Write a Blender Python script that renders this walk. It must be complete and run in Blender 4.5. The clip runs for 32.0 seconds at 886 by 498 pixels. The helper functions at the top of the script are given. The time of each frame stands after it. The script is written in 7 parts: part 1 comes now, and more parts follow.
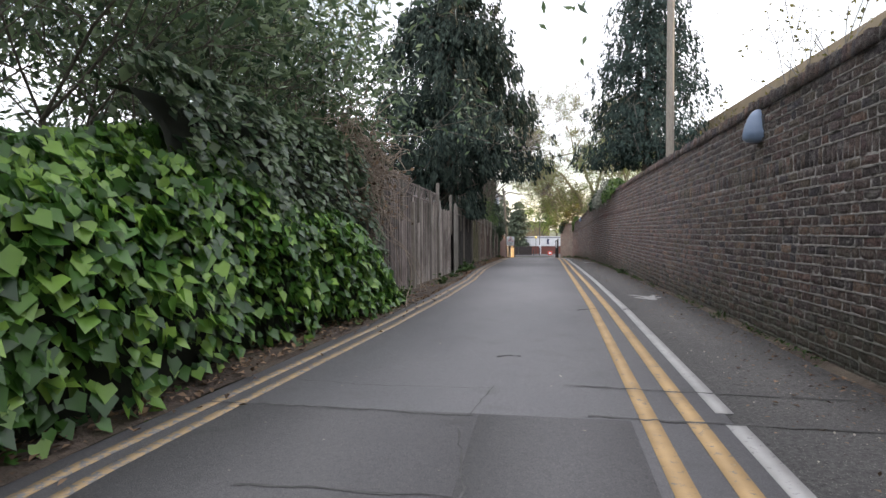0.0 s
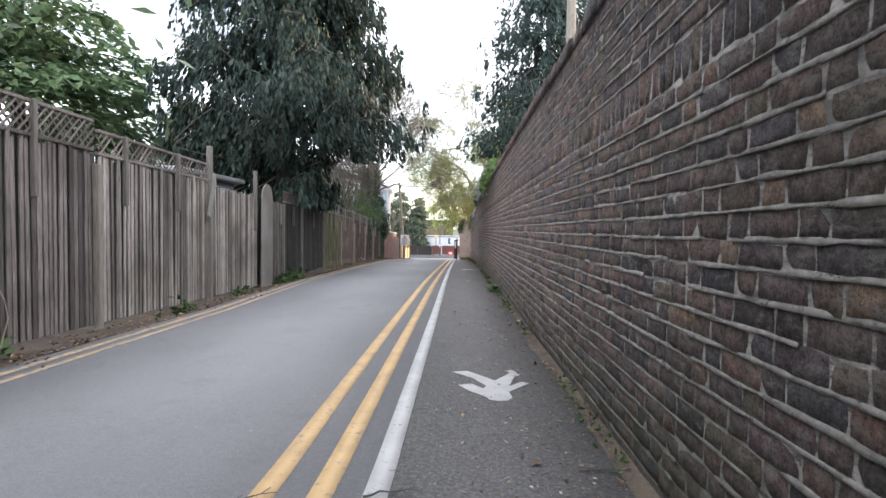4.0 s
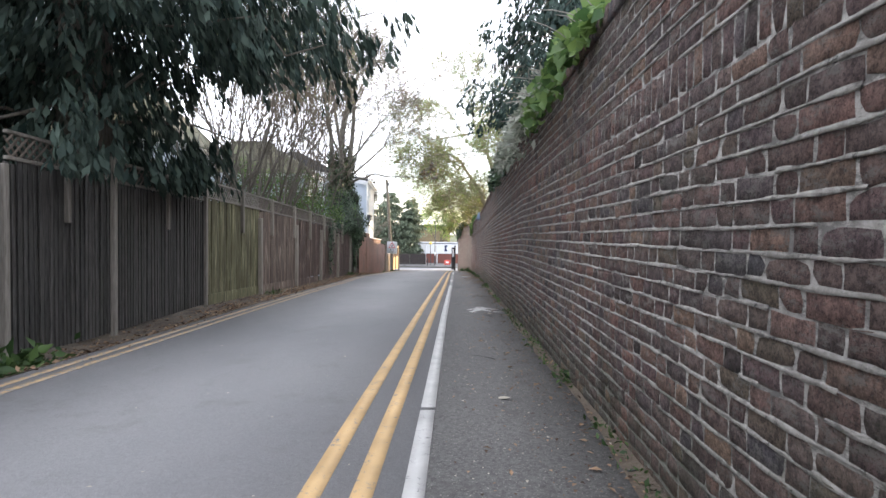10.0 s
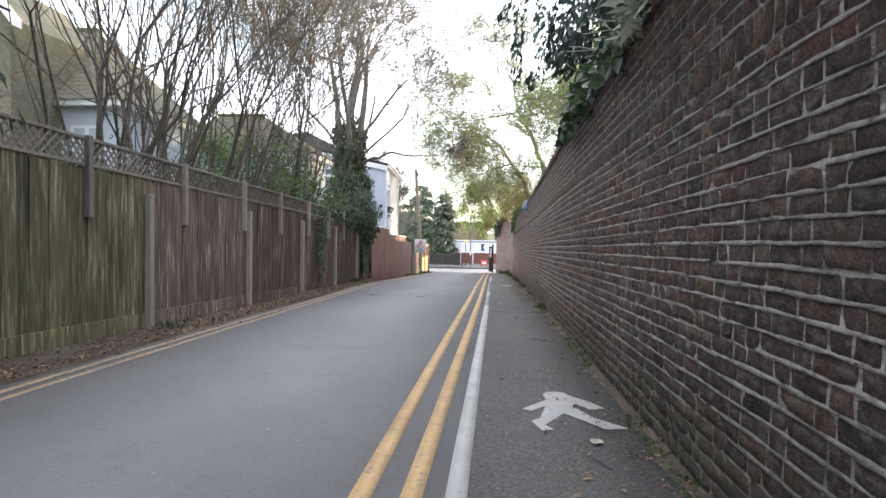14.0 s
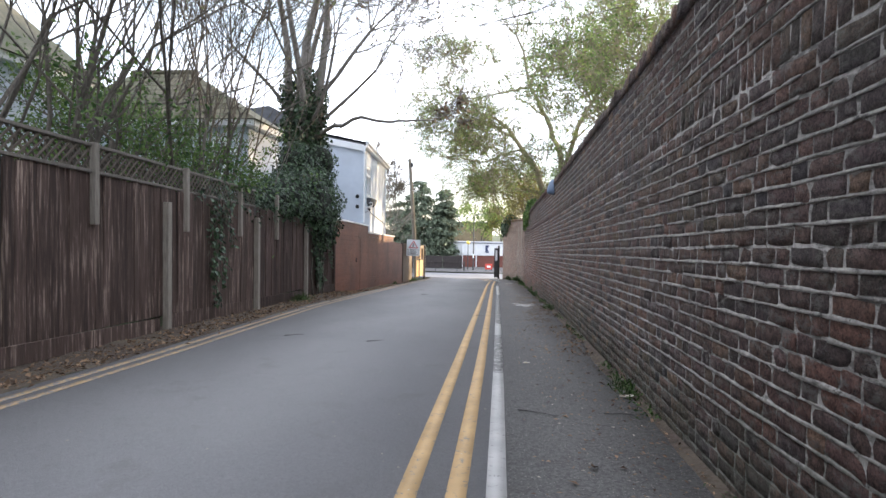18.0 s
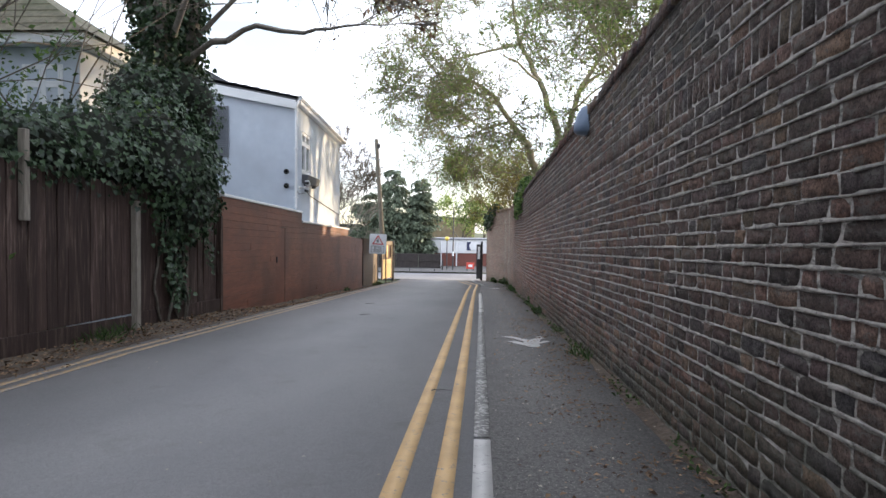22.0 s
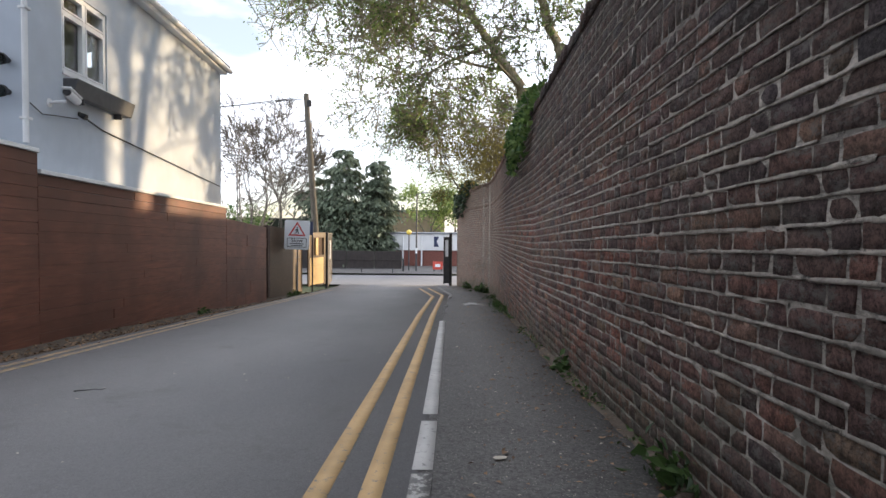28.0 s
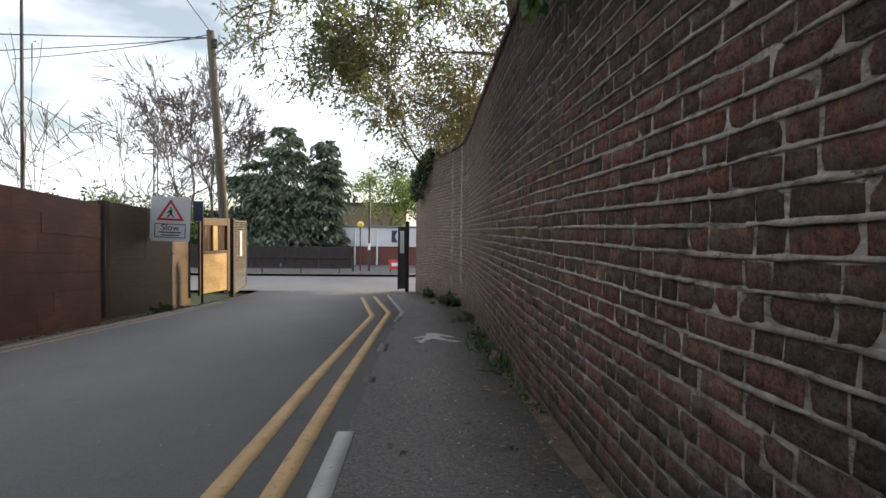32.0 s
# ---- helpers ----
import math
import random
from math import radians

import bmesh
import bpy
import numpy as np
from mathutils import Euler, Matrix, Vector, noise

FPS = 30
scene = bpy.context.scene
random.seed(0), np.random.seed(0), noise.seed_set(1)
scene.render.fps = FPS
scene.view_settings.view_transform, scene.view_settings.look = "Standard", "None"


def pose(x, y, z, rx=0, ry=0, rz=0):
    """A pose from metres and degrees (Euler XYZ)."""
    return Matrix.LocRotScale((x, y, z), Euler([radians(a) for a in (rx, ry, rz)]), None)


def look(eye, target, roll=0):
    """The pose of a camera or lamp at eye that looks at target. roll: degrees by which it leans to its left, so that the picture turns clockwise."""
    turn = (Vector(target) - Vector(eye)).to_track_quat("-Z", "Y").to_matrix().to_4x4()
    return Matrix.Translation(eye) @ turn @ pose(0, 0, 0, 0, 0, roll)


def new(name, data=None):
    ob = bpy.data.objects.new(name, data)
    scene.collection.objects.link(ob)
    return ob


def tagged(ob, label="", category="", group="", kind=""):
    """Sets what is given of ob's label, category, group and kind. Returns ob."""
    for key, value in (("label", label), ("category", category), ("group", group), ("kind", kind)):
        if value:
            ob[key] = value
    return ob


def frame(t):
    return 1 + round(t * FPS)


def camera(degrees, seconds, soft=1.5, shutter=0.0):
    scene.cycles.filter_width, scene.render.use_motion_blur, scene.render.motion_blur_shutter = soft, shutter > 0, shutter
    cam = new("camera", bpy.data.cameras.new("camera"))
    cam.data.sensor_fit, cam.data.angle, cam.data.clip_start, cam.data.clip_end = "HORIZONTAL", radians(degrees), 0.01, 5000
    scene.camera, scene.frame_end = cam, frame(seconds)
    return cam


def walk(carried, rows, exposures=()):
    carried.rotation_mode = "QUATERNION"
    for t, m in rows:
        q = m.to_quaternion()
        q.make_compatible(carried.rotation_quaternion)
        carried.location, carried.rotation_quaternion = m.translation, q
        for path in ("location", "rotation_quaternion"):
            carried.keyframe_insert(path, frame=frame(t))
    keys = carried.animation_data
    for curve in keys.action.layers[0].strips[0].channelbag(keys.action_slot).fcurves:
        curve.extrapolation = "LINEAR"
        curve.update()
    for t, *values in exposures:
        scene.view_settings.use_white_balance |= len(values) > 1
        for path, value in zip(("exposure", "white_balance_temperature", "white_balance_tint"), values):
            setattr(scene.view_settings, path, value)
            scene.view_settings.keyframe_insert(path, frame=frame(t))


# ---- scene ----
cam = camera(75.4, 32.0)
# t, x, y, z, pitch, roll, yaw
PATH = [
    (0, -1.569, -8.177, 1.124, -2.133, 0.439, 9.401),
    (0.5, -1.207, -7.526, 1.1, -2.126, 0.452, 9.548),
    (1, -0.903, -6.897, 1.076, -2.186, 0.577, 8.67),
    (1.5, -0.689, -6.182, 1.078, -2.354, 0.481, 5.409),
    (2, -0.532, -5.475, 1.123, -2.336, 0.041, 4.19),
    (2.5, -0.413, -4.752, 1.106, -2.348, 0.033, 3.394),
    (3, -0.258, -4.006, 1.097, -2.306, 0.014, 3.024),
    (3.5, -0.182, -3.212, 1.034, -2.367, 0.018, 1.408),
    (5.5, -0.077, 0.103, 1.044, -1.852, -1.871, -0.024),
    (6, -0.088, 0.888, 1.013, -1.932, -1.852, 0.82),
    (6.5, -0.097, 1.62, 1.007, -1.859, -1.605, 1.149),
    (7, -0.102, 2.405, 0.975, -1.928, -1.401, 0.783),
    (7.5, -0.106, 3.156, 0.967, -1.87, -1.19, 0.951),
    (8, -0.117, 3.915, 0.92, -1.963, -1.159, 0.692),
    (8.5, -0.127, 4.67, 0.929, -1.881, -0.922, 0.558),
    (9, -0.144, 5.402, 0.921, -1.804, -0.923, 0.291),
    (9.5, -0.157, 6.185, 0.913, -1.806, -0.702, -0.105),
    (10, -0.122, 6.907, 0.927, -1.677, -0.66, 0.338),
    (10.5, -0.102, 7.662, 0.895, -1.859, -0.685, 0.417),
    (11, -0.086, 8.424, 0.901, -1.808, -0.681, 0.453),
    (11.5, -0.108, 9.219, 0.846, -1.975, -0.705, -0.007),
    (12, -0.137, 9.982, 0.851, -1.926, -0.687, -0.002),
    (12.5, -0.128, 10.714, 0.848, -1.833, -0.839, -0.268),
    (13, -0.103, 11.45, 0.835, -1.793, -0.831, -0.124),
    (13.5, -0.083, 12.175, 0.852, -1.772, -1.04, 2.05),
    (14, -0.05, 12.971, 0.785, -1.875, -0.944, 4.095),
    (14.5, -0.039, 13.754, 0.769, -1.824, -0.862, 4.731),
    (16.5, -0.037, 16.825, 0.647, -1.821, -0.941, 4.751),
    (17, -0.064, 17.573, 0.647, -1.733, -1.004, 4.802),
    (17.5, -0.092, 18.337, 0.621, -1.769, -0.914, 4.571),
    (18, -0.08, 19.056, 0.614, -1.699, -0.898, 4.505),
    (18.5, -0.076, 19.803, 0.56, -1.796, -0.796, 4.111),
    (19, -0.072, 20.552, 0.55, -1.796, -0.805, 4.034),
    (19.5, -0.083, 21.296, 0.481, -1.787, -1.054, 4.708),
    (20, -0.051, 22.031, 0.46, -1.755, -0.879, 4.432),
    (20.5, -0.053, 22.758, 0.441, -1.797, -0.77, 3.785),
    (21, -0.031, 23.534, 0.418, -1.841, -0.736, 3.246),
    (21.5, -0.002, 24.26, 0.421, -1.821, -0.836, 2.923),
    (22, 0.023, 25.036, 0.361, -1.874, -0.736, 2.785),
    (22.5, 0.055, 25.761, 0.356, -1.781, -0.731, 2.888),
    (23, 0.083, 26.479, 0.289, -1.879, -0.57, 2.561),
    (23.5, 0.119, 27.172, 0.245, -1.891, -0.436, 2.472),
    (24, 0.15, 27.903, 0.205, -1.949, -0.379, 1.862),
    (24.5, 0.168, 28.604, 0.161, -1.978, -0.348, 0.482),
    (25, 0.198, 29.322, 0.12, -1.923, -0.711, 0.028),
    (25.5, 0.265, 30.068, 0.093, -1.885, -0.806, -0.144),
    (27.5, 0.338, 32.877, -0.086, -1.964, -0.634, 0.943),
    (28, 0.333, 33.635, -0.12, -1.926, -0.489, 0.01),
    (28.5, 0.354, 34.368, -0.139, -1.908, -0.682, 0.484),
    (29, 0.401, 35.137, -0.157, -1.951, -0.602, 0.841),
    (29.5, 0.427, 35.848, -0.166, -1.929, -0.631, 1.274),
    (30, 0.431, 36.617, -0.22, -2.027, -0.694, 1.741),
    (30.5, 0.472, 37.379, -0.247, -2.054, -0.587, 1.608),
    (31, 0.526, 38.121, -0.358, -2.274, -0.462, 0.768),
    (31.5, 0.596, 38.883, -0.396, -2.142, -0.394, -2.069),
    (32, 0.668, 39.641, -0.456, -2.054, -0.728, -3.511),
]
# exposure along the walk: seconds, stops, white balance in kelvin and tint
EXPOSURES = [(0, 0.75, 6650, 12), (1, 0.75, 6600, 12), (3, 1.3, 6500, 11), (6, 1.4, 6300, 10), (13, 1.45, 6450, 10), (17, 1.3, 6200, 10), (21, 1.0, 6250, 10), (25, 0.75, 6100, 9), (28, 0.62, 6350, 10), (32, 0.12, 6450, 9)]
walk(cam, [(t, pose(x, y, z, 90 + p, r, w)) for t, x, y, z, p, r, w in PATH], EXPOSURES)

# ---------------------------------------------------------------- sky and sun
SUN_EL, SUN_AZ = 9.0, 52.0  # degrees up, degrees clockwise from +y
sky_world = bpy.data.worlds.new("sky")
scene.world = sky_world
sky_world.use_nodes = True
wn, wl = sky_world.node_tree.nodes, sky_world.node_tree.links
sky = wn.new("ShaderNodeTexSky")
sky.sky_type = "NISHITA"
sky.sun_disc = False
sky.sun_elevation = radians(SUN_EL)
sky.sun_rotation = radians(SUN_AZ)
sky.dust_density = 0.5
sky.air_density = 1.0
wtc = wn.new("ShaderNodeTexCoord")
wmap = wn.new("ShaderNodeMapping")
wmap.inputs["Scale"].default_value = (1.0, 1.0, 2.6)
wnoise = wn.new("ShaderNodeTexNoise")
wnoise.inputs["Scale"].default_value = 2.2
wnoise.inputs["Detail"].default_value = 6
wramp = wn.new("ShaderNodeValToRGB")
wramp.color_ramp.elements[0].position, wramp.color_ramp.elements[1].position = 0.38, 0.60
wmix = wn.new("ShaderNodeMixRGB")
wmix.inputs[2].default_value = (12.2, 12.5, 13.6, 1)  # thin bright cloud sheet
wl.new(wtc.outputs["Generated"], wmap.inputs[0])
wl.new(wmap.outputs[0], wnoise.inputs["Vector"])
wl.new(wnoise.outputs["Fac"], wramp.inputs[0])
wramp.color_ramp.elements[0].color = (0.22, 0.22, 0.22, 1)
wl.new(wramp.outputs[0], wmix.inputs[0])
wl.new(sky.outputs[0], wmix.inputs[1])
wbg = wn["Background"]
wl.new(wmix.outputs[0], wbg.inputs[0])
wbg.inputs[1].default_value = 0.14

sun_data = bpy.data.lights.new("sun", "SUN")
sun_data.energy, sun_data.angle, sun_data.color = 4.4, radians(1.4), (1.0, 0.72, 0.42)
sun = new("sun", sun_data)
_a, _e = radians(SUN_AZ), radians(SUN_EL)
sun_way = Vector((math.sin(_a) * math.cos(_e), math.cos(_a) * math.cos(_e), math.sin(_e)))
sun.matrix_world = look(Vector((0, 0, 30)) + sun_way * 40, Vector((0, 0, 30)))

# ---------------------------------------------------------------- materials
def node_mat(name):
    m = bpy.data.materials.new(name)
    m.use_nodes = True
    n, l = m.node_tree.nodes, m.node_tree.links
    return m, n, l, n["Principled BSDF"]


def ramp(n, l, src, stops):
    r = n.new("ShaderNodeValToRGB")
    el = r.color_ramp.elements
    while len(el) < len(stops):
        el.new(0.5)
    for e, (p, c) in zip(el, stops):
        e.position, e.color = p, (*c, 1)
    l.new(src, r.inputs[0])
    return r.outputs[0]


def noise_of(n, l, scale, detail=4, stretch=(1, 1, 1), rough=0.55):
    g = n.new("ShaderNodeNewGeometry")
    mp = n.new("ShaderNodeMapping")
    mp.inputs["Scale"].default_value = stretch
    t = n.new("ShaderNodeTexNoise")
    t.inputs["Scale"].default_value, t.inputs["Detail"].default_value, t.inputs["Roughness"].default_value = scale, detail, rough
    l.new(g.outputs["Position"], mp.inputs[0])
    l.new(mp.outputs[0], t.inputs["Vector"])
    return t.outputs["Fac"]


def mixc(n, l, fac, a, b, mode="MIX"):
    m = n.new("ShaderNodeMixRGB")
    m.blend_type = mode
    for i, v in enumerate((fac, a, b)):
        if hasattr(v, "is_linked"):
            l.new(v, m.inputs[i])
        elif i == 0:
            m.inputs[0].default_value = v
        else:
            m.inputs[i].default_value = (*v, 1)
    return m.outputs[0]


def bump(n, l, b, src, strength, dist=0.02):
    k = n.new("ShaderNodeBump")
    k.inputs["Strength"].default_value, k.inputs["Distance"].default_value = strength, dist
    l.new(src, k.inputs["Height"])
    l.new(k.outputs[0], b.inputs["Normal"])


def grain_mat(name, c1, c2, scale=8, rough=0.8, stretch=(1, 1, 1), bump_s=0.3, bump_scale=60, stain=None, stain_scale=0.7, metal=0.0, rnd=0.0, objrnd=0.0, spec=0.5, bdist=0.01):
    """Base colour from fine noise between c1 and c2, larger stains, bump, and a spread per piece."""
    m, n, l, b = node_mat(name)
    col = ramp(n, l, noise_of(n, l, scale, 6, stretch), [(0.3, c1), (0.7, c2)])
    if stain:
        f = ramp(n, l, noise_of(n, l, stain_scale, 3), [(0.42, (0, 0, 0)), (0.68, (1, 1, 1))])
        col = mixc(n, l, f, col, stain)
    if rnd or objrnd:
        src = n.new("ShaderNodeNewGeometry").outputs["Random Per Island"] if rnd else n.new("ShaderNodeObjectInfo").outputs["Random"]
        k = rnd or objrnd
        f = ramp(n, l, src, [(0, (1 - k,) * 3), (1, (1 + k,) * 3)])
        col = mixc(n, l, 1.0, col, f, "MULTIPLY")
    l.new(col, b.inputs["Base Color"])
    b.inputs["Roughness"].default_value, b.inputs["Metallic"].default_value = rough, metal
    b.inputs["Specular IOR Level"].default_value = spec
    bump(n, l, b, noise_of(n, l, bump_scale, 5, stretch), bump_s, bdist)
    return m


def leaf_mat(name, dark, light, rough=0.5, trans=0.25, spec=0.4, mid=None):
    m, n, l, b = node_mat(name)
    geo = n.new("ShaderNodeNewGeometry")
    stops = [(0.0, dark), (1.0, light)] if mid is None else [(0.0, dark), (0.6, mid), (1.0, light)]
    col = ramp(n, l, geo.outputs["Random Per Island"], stops)
    big = ramp(n, l, noise_of(n, l, 1.6, 5), [(0.3, (0.62, 0.62, 0.62)), (0.7, (1.25, 1.25, 1.25))])
    col = mixc(n, l, 1.0, col, big, "MULTIPLY")
    l.new(col, b.inputs["Base Color"])
    b.inputs["Roughness"].default_value = rough
    b.inputs["Specular IOR Level"].default_value = spec
    tr = n.new("ShaderNodeBsdfTranslucent")
    l.new(col, tr.inputs["Color"])
    mx = n.new("ShaderNodeMixShader")
    mx.inputs[0].default_value = trans
    l.new(b.outputs[0], mx.inputs[1])
    l.new(tr.outputs[0], mx.inputs[2])
    l.new(mx.outputs[0], n["Material Output"].inputs["Surface"])
    return m


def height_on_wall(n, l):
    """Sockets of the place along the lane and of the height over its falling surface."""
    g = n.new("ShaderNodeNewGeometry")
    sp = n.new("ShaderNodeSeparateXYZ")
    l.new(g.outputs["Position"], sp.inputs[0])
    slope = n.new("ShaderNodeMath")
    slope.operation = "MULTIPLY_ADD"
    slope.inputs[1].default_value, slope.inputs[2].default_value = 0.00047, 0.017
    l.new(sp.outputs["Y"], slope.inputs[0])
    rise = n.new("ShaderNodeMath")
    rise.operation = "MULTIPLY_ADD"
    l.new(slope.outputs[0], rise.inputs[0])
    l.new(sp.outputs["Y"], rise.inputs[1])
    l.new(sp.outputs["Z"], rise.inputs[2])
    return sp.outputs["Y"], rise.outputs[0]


def span(n, l, src, a, b, lo, hi, kind="SMOOTHSTEP"):
    m = n.new("ShaderNodeMapRange")
    m.interpolation_type = kind
    for k, v in zip(("From Min", "From Max", "To Min", "To Max"), (a, b, lo, hi)):
        m.inputs[k].default_value = v
    l.new(src, m.inputs["Value"])
    return m.outputs[0]


def sum_of(n, l, a, b, k=1.0):
    """a + k * b"""
    m = n.new("ShaderNodeMath")
    m.operation = "MULTIPLY_ADD"
    m.inputs[1].default_value = k
    l.new(b, m.inputs[0])
    l.new(a, m.inputs[2])
    return m.outputs[0]


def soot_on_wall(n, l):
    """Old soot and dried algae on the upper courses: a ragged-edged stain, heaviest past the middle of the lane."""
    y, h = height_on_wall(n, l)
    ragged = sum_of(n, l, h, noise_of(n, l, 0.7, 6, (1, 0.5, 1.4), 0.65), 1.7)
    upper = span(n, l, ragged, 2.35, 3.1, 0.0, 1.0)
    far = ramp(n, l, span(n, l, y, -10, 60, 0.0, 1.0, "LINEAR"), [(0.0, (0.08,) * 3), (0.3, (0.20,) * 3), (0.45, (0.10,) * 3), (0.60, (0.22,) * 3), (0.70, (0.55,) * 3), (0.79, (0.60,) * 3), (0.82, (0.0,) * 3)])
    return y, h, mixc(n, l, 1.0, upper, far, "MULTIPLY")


def brick_mat(name, per_object):
    m, n, l, b = node_mat(name)
    src = n.new("ShaderNodeObjectInfo").outputs["Random"] if per_object else n.new("ShaderNodeNewGeometry").outputs["Random Per Island"]
    dark = ramp(n, l, src, [(0, (0.066, 0.058, 0.058)), (0.12, (0.185, 0.150, 0.138)), (0.22, (0.092, 0.092, 0.104)), (0.34, (0.205, 0.156, 0.138)), (0.46, (0.100, 0.083, 0.080)), (0.57, (0.235, 0.165, 0.148)),
                            (0.66, (0.150, 0.140, 0.106)), (0.76, (0.175, 0.122, 0.122)), (0.86, (0.108, 0.112, 0.128)), (0.95, (0.235, 0.150, 0.128)), (1, (0.30, 0.225, 0.165))])
    red = ramp(n, l, src, [(0, (0.066, 0.052, 0.051)), (0.15, (0.195, 0.118, 0.104)), (0.3, (0.088, 0.072, 0.072)), (0.48, (0.235, 0.128, 0.104)), (0.62, (0.290, 0.140, 0.108)), (0.74, (0.110, 0.084, 0.079)), (0.88, (0.270, 0.138, 0.112)), (0.96, (0.21, 0.175, 0.130)), (1, (0.33, 0.205, 0.150))])
    patch = ramp(n, l, noise_of(n, l, 0.55, 4, (1, 0.5, 1.6)), [(0.40, (0, 0, 0)), (0.62, (1, 1, 1))])
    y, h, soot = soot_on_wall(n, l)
    # redder brick along the middle of the lane
    along = ramp(n, l, span(n, l, y, -10, 60, 0.0, 1.0, "LINEAR"), [(0.20, (0.15,) * 3), (0.32, (0.9,) * 3), (0.40, (0.9,) * 3), (0.47, (0.55,) * 3), (0.58, (0.5,) * 3), (0.64, (1.0,) * 3)])
    col = mixc(n, l, mixc(n, l, 1.0, patch, along, "MULTIPLY"), dark, red)
    # brick past the bend near the gate is paled to paint light from the junction
    col = mixc(n, l, span(n, l, y, 45.2, 49.0, 0.0, 0.62), col, (0.26, 0.235, 0.195))
    # stretches laid or cleaned at other times are lighter or blacker
    age = ramp(n, l, span(n, l, y, -10, 60, 0.0, 1.0, "LINEAR"), [(0.0, (0.66, 0.64, 0.64)), (0.12, (0.80, 0.77, 0.76)), (0.17, (1.12, 1.06, 1.05)), (0.26, (1.06, 0.98, 0.97)), (0.36, (0.72, 0.65, 0.65)), (0.43, (0.78, 0.72, 0.72)), (0.48, (1.14, 1.08, 1.03)), (0.57, (1.14, 1.08, 1.03)), (0.62, (1.06, 0.93, 0.90)), (0.72, (1.20, 0.98, 0.93))])
    col = mixc(n, l, 1.0, col, age, "MULTIPLY")
    mottle = ramp(n, l, mixc(n, l, 0.45, noise_of(n, l, 24, 8, rough=0.8), noise_of(n, l, 85, 6, rough=0.8)), [(0.43, (0.50, 0.49, 0.49)), (0.5, (0.98, 0.97, 0.96)), (0.57, (1.55, 1.52, 1.48))])
    col = mixc(n, l, 1.0, col, mottle, "MULTIPLY")
    # smears of lime and dust left on the faces
    smear = ramp(n, l, noise_of(n, l, 12, 8, (1, 0.7, 1.5), 0.8), [(0.52, (0, 0, 0)), (0.60, (0.75, 0.75, 0.75))])
    col = mixc(n, l, smear, col, (0.245, 0.225, 0.205))
    pits = ramp(n, l, noise_of(n, l, 120, 3, rough=0.8), [(0.34, (0.35,) * 3), (0.44, (1.0,) * 3)])
    col = mixc(n, l, 1.0, col, pits, "MULTIPLY")
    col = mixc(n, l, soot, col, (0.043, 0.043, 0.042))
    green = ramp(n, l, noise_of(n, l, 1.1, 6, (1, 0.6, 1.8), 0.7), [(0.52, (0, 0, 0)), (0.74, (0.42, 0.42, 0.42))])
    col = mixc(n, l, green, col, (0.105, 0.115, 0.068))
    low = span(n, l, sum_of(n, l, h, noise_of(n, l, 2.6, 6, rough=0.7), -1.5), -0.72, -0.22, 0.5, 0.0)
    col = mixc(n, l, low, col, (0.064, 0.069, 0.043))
    l.new(col, b.inputs["Base Color"])
    b.inputs["Roughness"].default_value = 0.88
    b.inputs["Specular IOR Level"].default_value = 0.3
    bump(n, l, b, mixc(n, l, 0.62, noise_of(n, l, 26, 7, rough=0.75), noise_of(n, l, 110, 8, rough=0.85)), 1.0, 0.05)
    return m


M = {}
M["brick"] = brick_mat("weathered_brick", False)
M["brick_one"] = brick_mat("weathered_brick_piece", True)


def mortar_mat(name, c1, c2, gone):
    m, n, l, b = node_mat(name)
    col = ramp(n, l, noise_of(n, l, 22, 7, rough=0.7), [(0.34, c1), (0.66, c2)])
    f = ramp(n, l, noise_of(n, l, 0.8, 5, (1, 0.6, 1.4)), [(0.34, (0.45, 0.45, 0.45)), (0.50, (1, 1, 1))])
    # where mortar is gone, the colour drops as in a shaded gap
    f2 = ramp(n, l, noise_of(n, l, 9.0, 7, (1, 0.6, 2.0), 0.8), [(gone, (0.15, 0.15, 0.15)), (gone + 0.10, (1, 1, 1))])
    col = mixc(n, l, mixc(n, l, 1.0, f, f2, "MULTIPLY"), (0.130, 0.120, 0.110), col)
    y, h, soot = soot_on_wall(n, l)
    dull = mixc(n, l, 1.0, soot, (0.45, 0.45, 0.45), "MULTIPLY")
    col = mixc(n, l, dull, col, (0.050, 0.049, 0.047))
    # dark flecks painted as the shade of holes in the flat joints
    hole_shade = ramp(n, l, noise_of(n, l, 15, 6, (1, 0.7, 1.3), 0.8), [(0.36, (0.85,) * 3), (0.41, (0, 0, 0))])
    col = mixc(n, l, hole_shade, col, (0.055, 0.051, 0.047))
    # washed cleaner along the farther half of the lane
    wash = ramp(n, l, span(n, l, y, -10, 60, 0.0, 1.0, "LINEAR"), [(0.0, (0.55,) * 3), (0.16, (0.62,) * 3), (0.24, (0.80,) * 3), (0.38, (0.72,) * 3), (0.46, (0.95,) * 3), (0.60, (1.0,) * 3), (0.66, (0.96, 0.91, 0.86)), (0.80, (0.90, 0.85, 0.80))])
    col = mixc(n, l, 1.0, col, wash, "MULTIPLY")
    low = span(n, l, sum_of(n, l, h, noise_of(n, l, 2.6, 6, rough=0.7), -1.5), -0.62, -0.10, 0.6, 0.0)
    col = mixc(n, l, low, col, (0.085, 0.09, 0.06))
    l.new(col, b.inputs["Base Color"])
    b.inputs["Roughness"].default_value = 0.95
    bump(n, l, b, noise_of(n, l, 70, 7, rough=0.75), 1.0, 0.015)
    return m


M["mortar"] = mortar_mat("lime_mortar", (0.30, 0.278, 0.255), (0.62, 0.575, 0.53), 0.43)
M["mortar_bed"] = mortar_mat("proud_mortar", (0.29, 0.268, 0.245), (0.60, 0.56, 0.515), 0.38)


